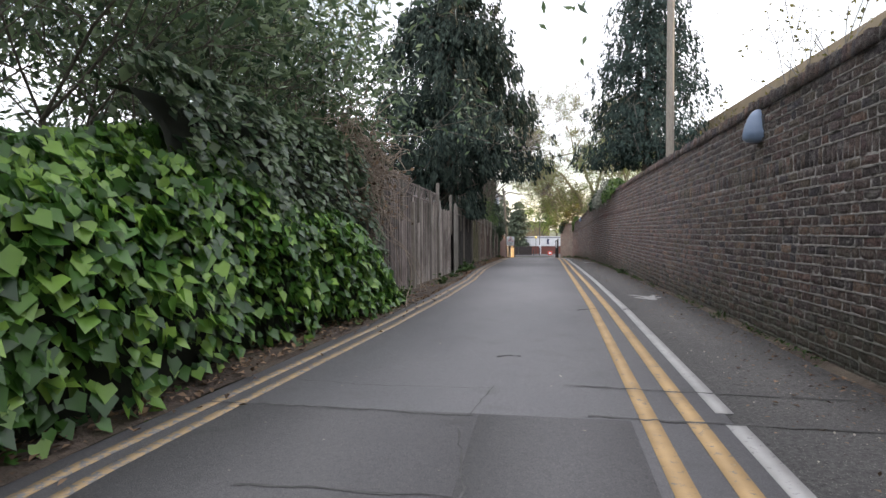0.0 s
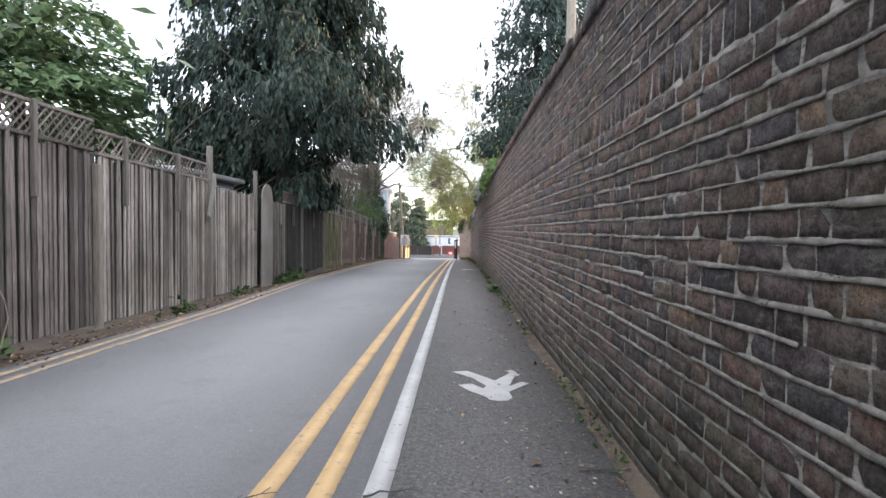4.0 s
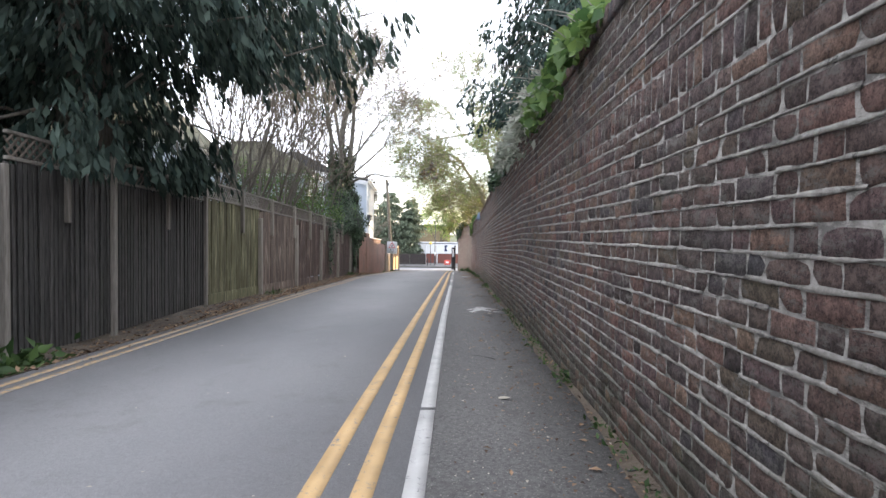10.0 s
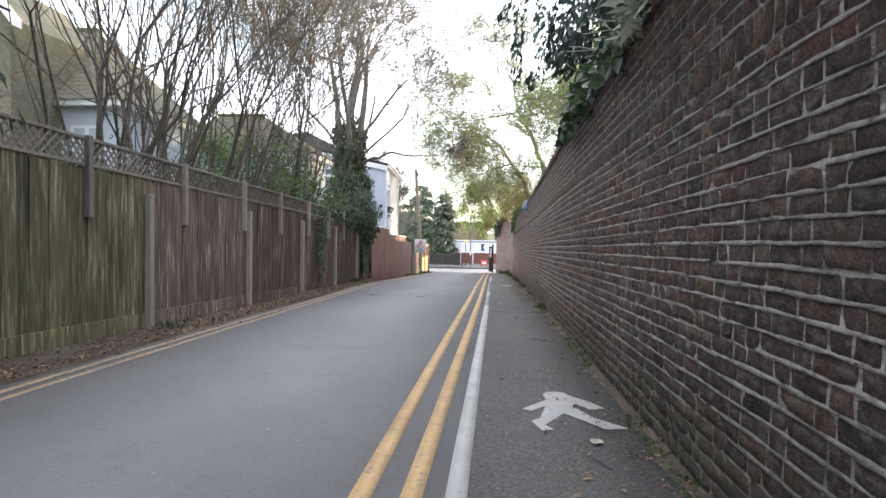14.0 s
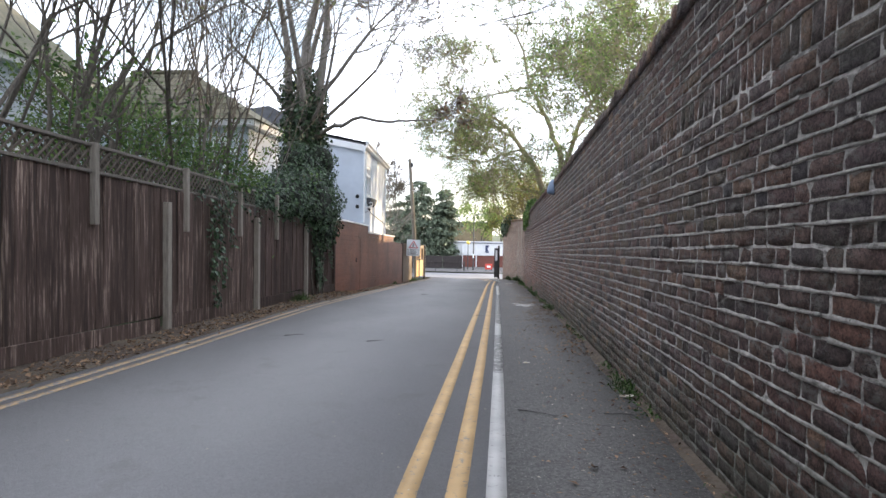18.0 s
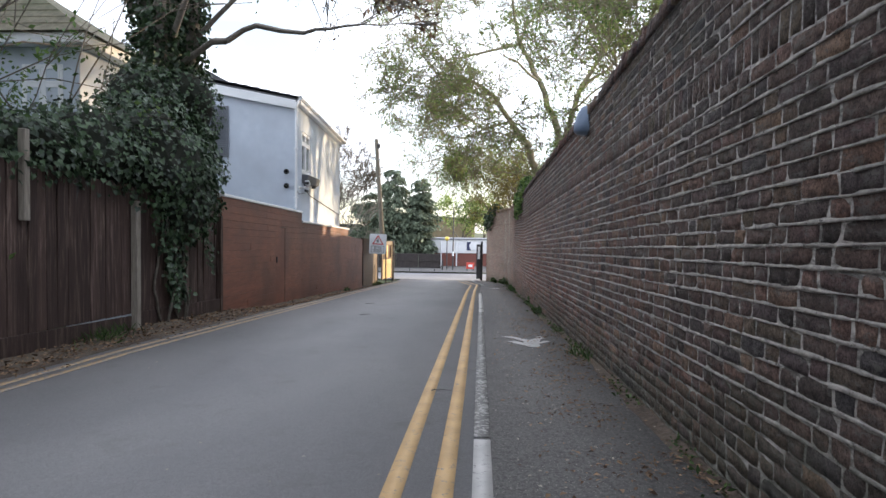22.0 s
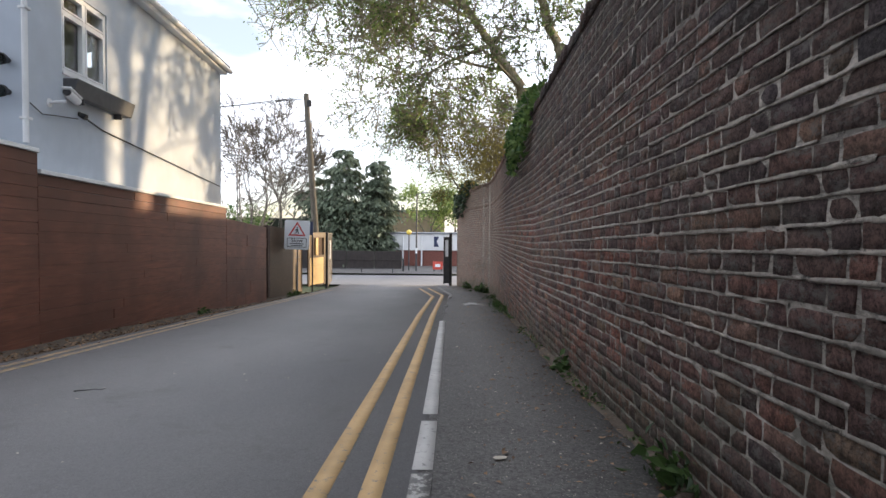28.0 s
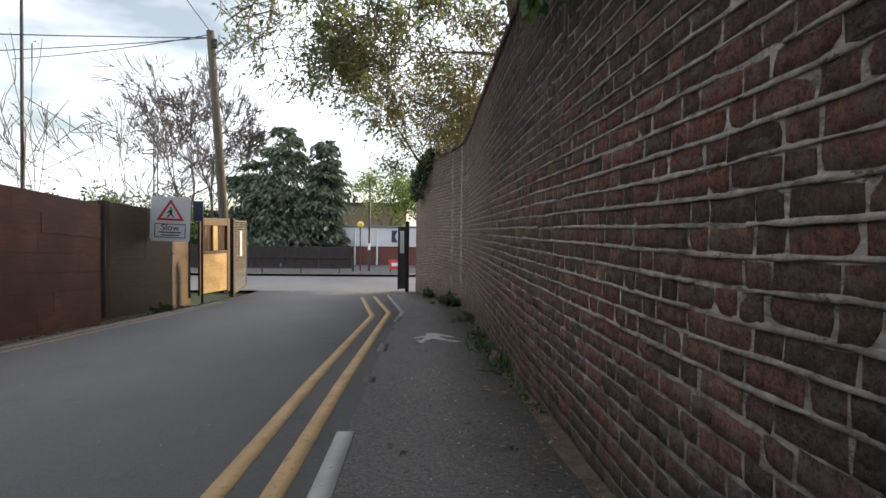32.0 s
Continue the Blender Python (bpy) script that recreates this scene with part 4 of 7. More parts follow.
# boarded panels between pale posts, lattice on top
posts = [17.32, 20.23, 23.45, 26.5, 29.5, 32.4, 35.15]
STRUTS = (19.09, 21.16, 23.26, 25.13, 26.99, 28.79, 30.53, 34.06)
for k, (a, b) in enumerate(zip(posts, posts[1:])):
    green = k < 1
    mt = M["board_green"] if k < 1 else M["board_mid"] if k < 2 else M["board_brown"] if k < 4 else M["board_umber"]
    fp = fence_thing("algae-green close-boarded fence panel with lattice top" if green else ("dark brown close-boarded fence panel with lattice top" if k < 4 else "dark brown close-boarded fence panel under ivy"), a)
    slat_row(fp, a + 0.06, b - 0.05, 1.92, 0.142, 0.0, mt, 100 + k, foot=0.26, ragged=0.006, name="board")
    # added dark row that keeps the board joints from showing light
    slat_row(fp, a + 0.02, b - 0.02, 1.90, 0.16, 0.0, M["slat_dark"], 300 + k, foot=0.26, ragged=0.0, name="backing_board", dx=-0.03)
    bm = box((-0.015, 0, 0), (0.015, b - a - 0.12, 0.2), 0.004)
    sl = math.degrees(math.atan2(ground_z(b) - ground_z(a), b - a))
    bmesh.ops.transform(bm, matrix=pose(fence_x(a) + 0.012, a + 0.06, ground_z(a) + 0.02 + verge_rise(a), sl, 0, 0), verts=bm.verts)
    part("gravel_board", bm, mt, fp)
    for z in (0.5, 1.7):
        add_rail(fp, a, b, z, M["board_brown"], -0.05)
    if k < 4:
        add_trellis(fp, a, b, 1.95, 2.24, M["post_grey"] if green else M["slat_brown"], 120 + k, 0.03, M["post_grey"])
    add_post(fp, b if k < 5 else b - 0.1, 1.74, 0.09, M["post_pale"] if k < 5 else M["board_brown"], "pale weathered post", dx=0.055)
    for s in [q for q in STRUTS if a < q < b]:
        add_post(fp, s, 2.27 if k < 5 else 1.9, 0.075, M["post_pale"] if k else M["post_grey"], foot=1.36, dx=0.04, name="strut")


# ---------------------------------------------------------------- stained plank fence by the house
def plank_fence(label, y0, y1, z0, z1, material, seed, step=0.142, door=None, dx=0.0, foot=-0.32):
    """Level planks between y0 and y1; the head falls from z0 to z1 (world heights)."""
    rnd = np.random.default_rng(seed)
    e = thing("plank_fence", label, "fence", "stained plank fence by the house", at=(fence_x(y0), y0, ground_z(y0) + 0.05))
    n = int(math.ceil((z0 - (ground_z(y1) + foot)) / step))
    x0, x1 = fence_x(y0) + dx, fence_x(y1) + dx
    for i in range(n):
        cuts = [y0, y1]
        if y1 - y0 > 2.5:
            cuts = sorted([y0, y1] + [y0 + (y1 - y0) * rnd.uniform(0.2, 0.8)])
        for c0, c1 in zip(cuts, cuts[1:]):
            bits = [(c0, c1)]
            if door and z0 - (i + 1) * step < door[2]:
                bits = [(c0, min(c1, door[0] - 0.012)), (max(c0, door[1] + 0.012), c1)]
            for a, b in bits:
                if b - a < 0.05:
                    continue
                head = lambda y: z0 + (z1 - z0) * (y - y0) / (y1 - y0)
                bm = bmesh.new()
                add_box(bm, (-0.012, a, 0), (0.012, b - 0.004, step - (0.001 if rnd.random() > 0.4 else 0.0045)), 0.0025)
                out = rnd.normal() * 0.002
                for v in bm.verts:
                    y = v.co.y
                    v.co.x += x0 + (x1 - x0) * (y - y0) / (y1 - y0) + out
                    v.co.z = max(head(y) - (i + 1) * step + v.co.z, ground_z(y) + foot * 0.7)
                part("plank", bm, material, e)
    # dark sheet added behind the planks to make their gaps look shaded
    bm = box((-0.035, y0 + 0.02, ground_z(y1) - 0.1), (-0.018, y1 - 0.02, min(z0, z1) - 0.05), 0)
    for v in bm.verts:
        v.co.x += fence_x(v.co.y) + dx
    part("backing_board", bm, M["board_brown"], e)
    for y in (y0 + 0.05, y1 - 0.05):
        h = z0 if y < (y0 + y1) / 2 else z1
        part("post", box((-0.14, -0.045, ground_z(y) - 0.1), (-0.04, 0.045, h - 0.02), 0.005, pose(fence_x(y) + dx, y, 0)), material, e)
    if door:
        a, b, t = door
        x = fence_x((a + b) / 2) + dx
        g0 = ground_z(b) - 0.1
        d = part("door_leaf", box((x - 0.02, a, g0), (x + 0.006, b, t), 0.004), material, e, "flush plank door stained like the fence")
        part("latch", box((x + 0.004, a + 0.05, g0 + 1.02), (x + 0.03, a + 0.09, g0 + 1.16), 0.006), M["black"], d, "black latch")
        part("door_frame", box((x - 0.01, b, g0), (x + 0.012, b + 0.03, t + 0.03), 0.003), M["board_brown"], e)
        part("door_frame", box((x - 0.01, a - 0.02, t), (x + 0.012, b + 0.03, t + 0.03), 0.003), M["board_brown"], e)
    return e


plank_fence("orange-brown stained plank fence with a flush door", 35.25, 40.7, 0.93, 0.78, M["orange"], 1, door=(38.42, 39.1, 0.36))
plank_fence("orange-brown stained plank fence below the house wall", 40.72, 47.0, 0.53, 0.33, M["orange"], 2, dx=-0.015)
plank_fence("orange-brown stained plank fence by the sign", 47.02, 50.15, 0.10, -0.10, M["orange"], 3, step=0.30, dx=-0.02)
plank_fence("olive-brown stained panel fence behind the sign", 50.42, 54.3, -0.02, -0.2, M["olive"], 4, step=0.55, dx=-0.20)
gp = thing("fence_post", "dark timber post between fence panels", "post", at=(fence_x(50.3), 50.3, ground_z(50.3)))
part("post", box((-0.06, -0.1, -0.1), (0.06, 0.1, 2.0), 0.01, pose(fence_x(50.3) - 0.03, 50.29, ground_z(50.3))), M["board_brown"], gp)


def coping(y0, y1, z0, z1):
    bm = bmesh.new()
    add_box(bm, (-0.26, y0, -0.025), (0.055, y1, 0.03), 0.006)
    for v in bm.verts:
        y = v.co.y
        v.co.x += fence_x(y) - 0.015
        v.co.z += z0 + (z1 - z0) * (y - y0) / (y1 - y0)
    e = thing("fence_coping", "white painted coping along the fence head", "coping", at=(fence_x(y0), y0, z0))
    part("coping", bm, M["upvc"], e)


coping(40.72, 47.05, 0.555, 0.355)
coping(35.3, 40.7, 0.955, 0.805)

# ---------------------------------------------------------------- the pale house
HX, HY, HF = -4.88, 40.85, 48.4
SKEW = 0.50  # how far the lane side of the house falls back over its length
TURN = Matrix.Translation((HX, HY, 0)) @ pose(0, 0, 0, 0, 0, math.degrees(math.atan2(SKEW, HF - HY))) @ Matrix.Translation((-HX, -HY, 0))
house = thing("house", "pale blue-white rendered house with slate roof and white windows", "house", at=(HX, HY, ground_z(HY)))


def holed(lo, hi, hole, axis):
    """A wall slab with one opening, as four blocks round it."""
    out = []
    u = 1 - axis
    a0, a1, c0, c1 = hole
    for (p0, p1, q0, q1) in ((lo[u], a0, lo[2], hi[2]), (a1, hi[u], lo[2], hi[2]), (a0, a1, lo[2], c0), (a0, a1, c1, hi[2])):
        l, h = list(lo), list(hi)
        l[u], h[u], l[2], h[2] = p0, p1, q0, q1
        out.append(box(l, h))
    return out


SIDE_WIN = (41.60, 42.80, 2.02, 3.20)
FRONT_WIN = (-9.05, -7.38, 2.36, 3.80)
for bm in holed((HX - 0.25, HY, -2.4), (HX, HF, 3.86), SIDE_WIN, 0):
    for v in bm.verts:
        v.co.x -= SKEW * (v.co.y - HY) / (HF - HY)
    part("wall", bm, M["render_wall"], house)
for bm in holed((-12.5, HY + 0.002, -2.4), (HX - 0.25, HY + 0.25, 3.72), FRONT_WIN, 1):
    part("wall", bm, M["render_wall"], house)
pts = [(-12.5, 3.72), (HX - 0.25, 3.72), (HX - 0.02, 3.86), (-12.5, 5.30)]
part("gable", prism(pts, HY + 0.002, HY + 0.25), M["render_wall"], house)
part("wall", box((-12.5, HF - 0.3, -2.4), (HX - SKEW - 0.24, HF - 0.02, 3.86)), M["render_wall"], house)
part("wall", box((-12.7, HY, -2.4), (-12.45, HF, 4.8)), M["render_wall"], house)

# verge board on the front, eaves gutter on the side
part("verge_board", prism([(-12.6, 5.10), (HX + 0.02, 3.66), (HX + 0.02, 3.90), (-12.6, 5.38)], HY - 0.095, HY - 0.064), M["upvc"], house, "white verge board")
bm = bmesh.new()
add_tube(bm, (HX + 0.14, HY - 0.05, 3.97), (HX - SKEW + 0.20, HF + 0.16, 3.90), 0.062, sides=10)
part("gutter", bm, M["upvc"], house, "white plastic gutter")
part("soffit", box((HX - 0.02, HY, 3.80), (HX + 0.15, HF + 0.10, 3.90), 0.01, TURN), M["upvc"], house, "white eaves board")


def slate_roof():
    """Courses of slates on the slope that rises from the lane side, each course a little proud."""
    v, f = [], []
    rnd = np.random.default_rng(9)
    n_c, run, rise = 26, 7.7, 1.55
    for c in range(n_c):
        a0, a1 = c / n_c, (c + 1.25) / n_c
        y = HY - 0.09 - (c % 2) * 0.13
        while y < HF + 0.12:
            w = 0.26
            s = max(y, HY - 0.09)
            q = [(s, a0), (min(y + w - 0.008, HF + 0.14), a0), (min(y + w - 0.008, HF + 0.14), a1), (s, a1)]
            b = len(v)
            for yy, t in q:
                xx = HX + 0.16 - (SKEW - 0.06) * (yy - HY) / (HF - HY) - run * t
                zz = 3.98 + rise * t + (0.028 if t == a0 else 0.0) + rnd.normal() * 0.002
                v.append((xx, yy, zz))
                v.append((xx, yy, zz - 0.012))
            f += [(b, b + 2, b + 4, b + 6), (b + 1, b, b + 6, b + 7), (b, b + 1, b + 3, b + 2), (b + 2, b + 3, b + 5, b + 4)]
            y += w
    return fast_mesh("roof_slates", v, f, M["slate"])


bm = prism([(HX + 0.10, 3.93), (-12.6, 5.44), (-12.6, 5.36), (HX + 0.10, 3.85)], HY - 0.06, HF + 0.1)
for v in bm.verts:
    if v.co.x > -6 and v.co.y > HF:
        v.co.x -= SKEW - 0.06
roof = part("roof", bm, M["slate"], house, "dark slate roof")
ob = part("slates", slate_roof(), None, roof)
tagged(ob, kind="stuff")
part("roof_hip", prism([(-6.2, 4.2), (-9.5, 5.9), (-12.5, 5.5), (-12.5, 4.2)], HY + 2.2, HF - 0.4), M["slate"], house, "dark slate upper roof")


def casement(parent, axis, fixed, u0, u1, z0, z1, split, light, out, name="window", blinds=False):
    """A white window: outer frame, mullion, transom and a pane in each light; out is the way it faces."""
    def b(lo_u, hi_u, lo_z, hi_z, d0, d1, bev=0.006):
        lo, hi = [0, 0, lo_z], [0, 0, hi_z]
        lo[1 - axis], hi[1 - axis] = lo_u, hi_u
        p, q = fixed + out * d0, fixed + out * d1
        lo[axis], hi[axis] = min(p, q), max(p, q)
        return box(lo, hi, bev)
    w = part(name, b(u0, u1, z0 - 0.04, z0, -0.10, 0.05), M["upvc"], parent, "white plastic casement window")
    for a, c, e, g in ((u0, u0 + 0.06, z0, z1), (u1 - 0.06, u1, z0, z1), (u0 + 0.06, u1 - 0.06, z1 - 0.06, z1), (u0 + 0.06, u1 - 0.06, z0, z0 + 0.06)):
        part("window_frame", b(a, c, e, g, -0.09, 0.012), M["upvc"], w)
    cols = [u0 + 0.06] + list(split) + [u1 - 0.06]
    for s in split:
        part("mullion", b(s - 0.035, s + 0.035, z0 + 0.06, z1 - 0.06, -0.08, 0.008), M["upvc"], w)
    for a, c in zip(cols, cols[1:]):
        a, c = a + (0.035 if a in split else 0), c - (0.035 if c in split else 0)
        part("transom", b(a, c, light - 0.03, light + 0.03, -0.08, 0.008), M["upvc"], w)
        for e, g in ((z0 + 0.06, light - 0.03), (light + 0.03, z1 - 0.06)):
            for i, (p0, p1, q0, q1) in enumerate(((a, a + 0.028, e, g), (c - 0.028, c, e, g), (a + 0.028, c - 0.028, g - 0.028, g), (a + 0.028, c - 0.028, e, e + 0.028))):
                part("sash", b(p0, p1, q0, q1, -0.06, 0.018, 0.004), M["upvc"], w)
            pane = part("pane", b(a + 0.02, c - 0.02, e + 0.02, g - 0.02, -0.052, -0.042, 0), M["glass"], w)
            pane.visible_shadow = False
            if blinds:
                k = e + 0.05
                bm = bmesh.new()
                while k < g - 0.04:
                    lo, hi = [a + 0.03, 0, k], [c - 0.03, 0, k + 0.004]
                    add_box(bm, (a + 0.03, fixed + 0.066, k), (c - 0.03, fixed + 0.10, k + 0.02))
                    k += 0.055
                part("blind", bm, M["upvc"], w, "white slatted blind")
    return w




def turned(e):
    """Turn a thing's finished parts with the lane side of the house."""
    todo = list(e.children) + ([e] if e.type == "MESH" else [])
    for o in todo:
        o.data.transform(TURN)
        todo += [c for c in o.children if c not in todo]
    return e


turned(casement(house, 0, HX - 0.03, *SIDE_WIN, (42.2,), 2.86, 1))
casement(house, 1, HY, *FRONT_WIN, (-8.2,), 3.38, -1, blinds=True)
# near-black boards in place of the unlit rooms behind the panes
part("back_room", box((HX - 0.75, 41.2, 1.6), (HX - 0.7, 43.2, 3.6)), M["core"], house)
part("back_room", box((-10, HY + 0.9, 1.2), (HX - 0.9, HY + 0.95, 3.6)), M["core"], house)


def shutter(x0, x1, z0, z1):
    e = part("shutter", box((x0, HY - 0.035, z0), (x1, HY - 0.004, z1), 0.006), M["shutter"], house, "slate-grey louvred shutter")
    n = 22
    for i in range(n):
        z = z0 + 0.07 + (z1 - z0 - 0.14) * i / n
        bm = box((x0 + 0.05, -0.012, 0), (x1 - 0.05, 0.004, 0.045), 0.002, pose(0, HY - 0.036, z, 18, 0, 0))
        part("slat", bm, M["shutter"], e)


shutter(-7.32, -6.78, 2.33, 3.75)
bm = bmesh.new()
add_tube(bm, (HX + 0.035, HY - 0.07, 0.92), (HX + 0.035, HY - 0.07, 3.74), 0.036)
add_tube(bm, (HX + 0.035, HY - 0.07, 3.72), (HX + 0.10, HY - 0.02, 3.94), 0.036)
dp = part("downpipe", bm, M["upvc"], house, "white plastic downpipe")
for z in (1.2, 2.55, 3.6):
    part("bracket", box((HX - 0.02, HY - 0.115, z), (HX + 0.08, HY + 0.0, z + 0.035), 0.006), M["upvc"], dp)
part("vent", box((-7.75, HY - 0.012, 1.64), (-7.50, HY - 0.002, 1.78), 0.004), M["render_wall"], house, "rendered air brick")
for i in range(5):
    part("vent_slot", box((-7.73 + i * 0.046, HY - 0.014, 1.66), (-7.71 + i * 0.046, HY - 0.0125, 1.76)), M["shutter"], house)

for z in (1.94, 1.55):
    e = thing("floodlight", "round black floodlight on the house wall", "lamp", "floodlights on the house", at=(-5.1, HY, z))
    bm = bmesh.new()
    add_tube(bm, (-5.1, HY, z), (-5.1, HY - 0.10, z), 0.035, 0.05, 12)
    add_tube(bm, (-5.1, HY - 0.10, z), (-5.09, HY - 0.16, z - 0.02), 0.07, 0.075, 14)
    part("housing", bm, M["black"], e)
    part("lens", tube((-5.09, HY - 0.16, z - 0.02), (-5.09, HY - 0.168, z - 0.022), 0.06, 0.058, 14), M["glass"], e)

e = thing("window_trough", "dark grey planting trough under the side window", "planter", at=(HX, 42.4, 1.7))
bm = box((HX - 0.04, 41.62, 1.70), (HX + 0.20, 43.32, 1.93), 0.01)
for v in bm.verts:
    if v.co.x > HX + 0.1 and v.co.z < 1.8:
        v.co.x -= 0.06
part("trough", bm, M["grey_box"], e)
for y in (41.9, 43.0):
    part("bracket", box((HX - 0.04, y, 1.62), (HX + 0.12, y + 0.03, 1.70), 0.004), M["dark_steel"], e)
turned(e)

e = thing("security_camera", "white bullet security camera on a wall bracket", "camera", at=(HX, 41.45, 1.6))
bm = bmesh.new()
add_tube(bm, (HX - 0.02, 41.30, 1.52), (HX + 0.20, 41.34, 1.55), 0.022)
add_tube(bm, (HX - 0.01, 41.30, 1.52), (HX + 0.01, 41.30, 1.52), 0.06, sides=14)
part("bracket", bm, M["upvc"], e)
m = look((HX + 0.22, 41.35, 1.66), (HX + 0.32, 40.4, 1.86))
bm = bmesh.new()
bmesh.ops.create_cone(bm, cap_ends=True, segments=16, radius1=0.055, radius2=0.055, depth=0.30, matrix=m @ pose(0, 0, 0.12))
part("barrel", bm, M["upvc"], e, smooth=False)
part("sunshield", box((-0.065, 0.03, -0.07), (0.065, 0.07, 0.28), 0.012, m), M["upvc"], e)
bm = bmesh.new()
bmesh.ops.create_cone(bm, cap_ends=True, segments=16, radius1=0.05, radius2=0.05, depth=0.02, matrix=m @ pose(0, 0, -0.04))
part("lens", bm, M["black"], e)
turned(e)

e = thing("sensor_lamp", "small black sensor on the house wall", "sensor", at=(HX, 42.0, 1.5))
bm = bmesh.new()
add_tube(bm, (HX - 0.02, 42.0, 1.52), (HX + 0.10, 42.0, 1.46), 0.03, 0.045, 12)
part("housing", bm, M["black"], e)
turned(e)


def sweep(name, q, r, material):
    """A round wire or stem through the points q."""
    v, f = [], []
    for i, p in enumerate(q):
        d = q[min(i + 1, len(q) - 1)] - q[max(i - 1, 0)]
        u = np.cross(d, (0, 0, 1.0))
        u = u / np.linalg.norm(u) if np.linalg.norm(u) > 1e-6 else np.array([1.0, 0, 0])
        w = np.cross(d, u)
        w /= np.linalg.norm(w)
        v += [p + (u * math.cos(k * math.pi / 3) + w * math.sin(k * math.pi / 3)) * r for k in range(6)]
        if i:
            f += [(6 * i - 6 + k, 6 * i - 6 + (k + 1) % 6, 6 * i + (k + 1) % 6, 6 * i + k) for k in range(6)]
    return fast_mesh(name, v, f, material, True)


def cable(name, label, pts, r, material, sag=0.0):
    e = thing(name, label, "cable", at=pts[0])
    q = [np.array(pts[0], float)]
    for a, b in zip(pts, pts[1:]):
        a, b = np.array(a, float), np.array(b, float)
        n = 10 if sag else 4
        q += [a + (b - a) * i / n - np.array([0, 0, sag * 4 * (i / n) * (1 - i / n)]) for i in range(1, n + 1)]
    part("wire", sweep("wire", q, r, material), None, e)


cable("wall_cable", "black cable clipped along the house wall", [(HX - 0.02, 42.02, 1.47), (HX - 0.10, 42.6, 1.38), (HX - 0.455, 48.2, 0.93)], 0.012, M["black"])
cable("wall_cable", "black cable looped below the security camera", [(HX + 0.04, 40.85, 1.42), (HX + 0.02, 41.1, 1.33), (HX + 0.02, 41.35, 1.36), (HX - 0.03, 41.9, 1.42)], 0.008, M["black"])

# plainer houses farther back among the trees
def hipped_house(label, x0, x1, y0, y1, eave, ridge, top, roof_mat):
    """A rendered block under a hipped roof; ridge is its (x0, x1, y)."""
    e = thing("background_house", label, "house", at=((x0 + x1) / 2, (y0 + y1) / 2, ground_z((y0 + y1) / 2)))
    part("wall", box((x0, y0, -2.2), (x1, y1, eave), 0.02), M["render_wall"], e)
    part("fascia", box((x0 - 0.26, y0 - 0.26, eave - 0.16), (x1 + 0.26, y1 + 0.26, eave + 0.02), 0.01), M["upvc"], e)
    bm = bmesh.new()
    q, (rx0, rx1, ry) = 0.34, ridge
    vs = [bm.verts.new(p) for p in ((x0 - q, y0 - q, eave), (x1 + q, y0 - q, eave), (x1 + q, y1 + q, eave), (x0 - q, y1 + q, eave), (rx0, ry, top), (rx1, ry, top))]
    for k in ((0, 1, 5, 4), (1, 2, 5), (2, 3, 4, 5), (3, 0, 4), (0, 3, 2, 1)):
        bm.faces.new([vs[a] for a in k])
    bmesh.ops.recalc_face_normals(bm, faces=bm.faces)
    bmesh.ops.translate(bm, vec=(0, 0, 0.024), verts=bm.verts)
    roof = part("roof", bm, roof_mat, e)
    n = int((top - eave) / 0.16)
    for i in range(1, n):  # courses of tiles on the slope that faces the lane
        t = i / n
        a, b, y, z = x0 - q + (rx0 - x0 + q) * t, x1 + q + (rx1 - x1 - q) * t, y0 - q + (ry - y0 + q) * t, eave + 0.024 + (top - eave) * t
        part("tile_course", box((a, y - 0.012, z - 0.02), (b, y + 0.03, z + 0.008), 0.003), roof_mat, roof)
    part("ridge_tile", box((rx0 - 0.1, ry - 0.1, top - 0.03), (rx1 + 0.1, ry + 0.1, top + 0.09), 0.03), roof_mat, roof)
    return e


h2 = hipped_house("pale house with a mossy hipped tile roof behind the trees", -17.5, -10.9, 29.2, 33.8, 4.4, (-15.2, -13.2, 31.6), 7.3, M["tile_olive"])
casement(h2, 1, 29.2, -12.3, -11.3, 2.4, 3.7, (-11.8,), 3.3, -1)
part("gable", prism([(-15.0, -2), (-12.6, -2), (-12.6, 6.2), (-13.8, 7.6), (-15.0, 6.2)], 27.4, 31.0), M["tile_olive"], h2, "grey-brown gable end")
part("barge_board", prism([(-15.3, 5.9), (-13.8, 7.75), (-12.3, 5.9), (-12.3, 6.12), (-13.8, 7.97), (-15.3, 6.12)], 27.1, 27.42), M["upvc"], h2, "white barge board")
part("window", box((-14.3, 27.33, 4.7), (-13.3, 27.41, 5.8), 0.01), M["upvc"], h2, "white-framed gable window")
h3 = hipped_house("pale house with an olive-brown hipped tile roof behind the fence", -12.6, -6.9, 34.9, 37.3, 3.66, (-11.0, -9.2, 36.1), 5.35, M["tile_olive"])
casement(h3, 1, 34.9, -7.95, -7.2, 2.1, 3.2, (-7.57,), 2.85, -1)

# ---------------------------------------------------------------- sign, gates, poles at the mouth of the lane
def text_mesh(words, size, material, m):
    c = bpy.data.curves.new("words", "FONT")
    c.body, c.size, c.align_x, c.align_y, c.extrude = words, size, "CENTER", "CENTER", 0.001
    o = bpy.data.objects.new("words", c)
    scene.collection.objects.link(o)
    bpy.context.view_layer.update()
    me = bpy.data.meshes.new_from_object(o)
    bpy.data.objects.remove(o)
    me.transform(m)
    me.materials.clear()
    me.materials.append(material)
    return me


def plate(pts, m, thick, material):
    """A flat outline in the sign's own plane (x, up), facing its -y."""
    bm = prism(pts, -thick, 0)
    bmesh.ops.transform(bm, matrix=m, verts=bm.verts)
    return bm


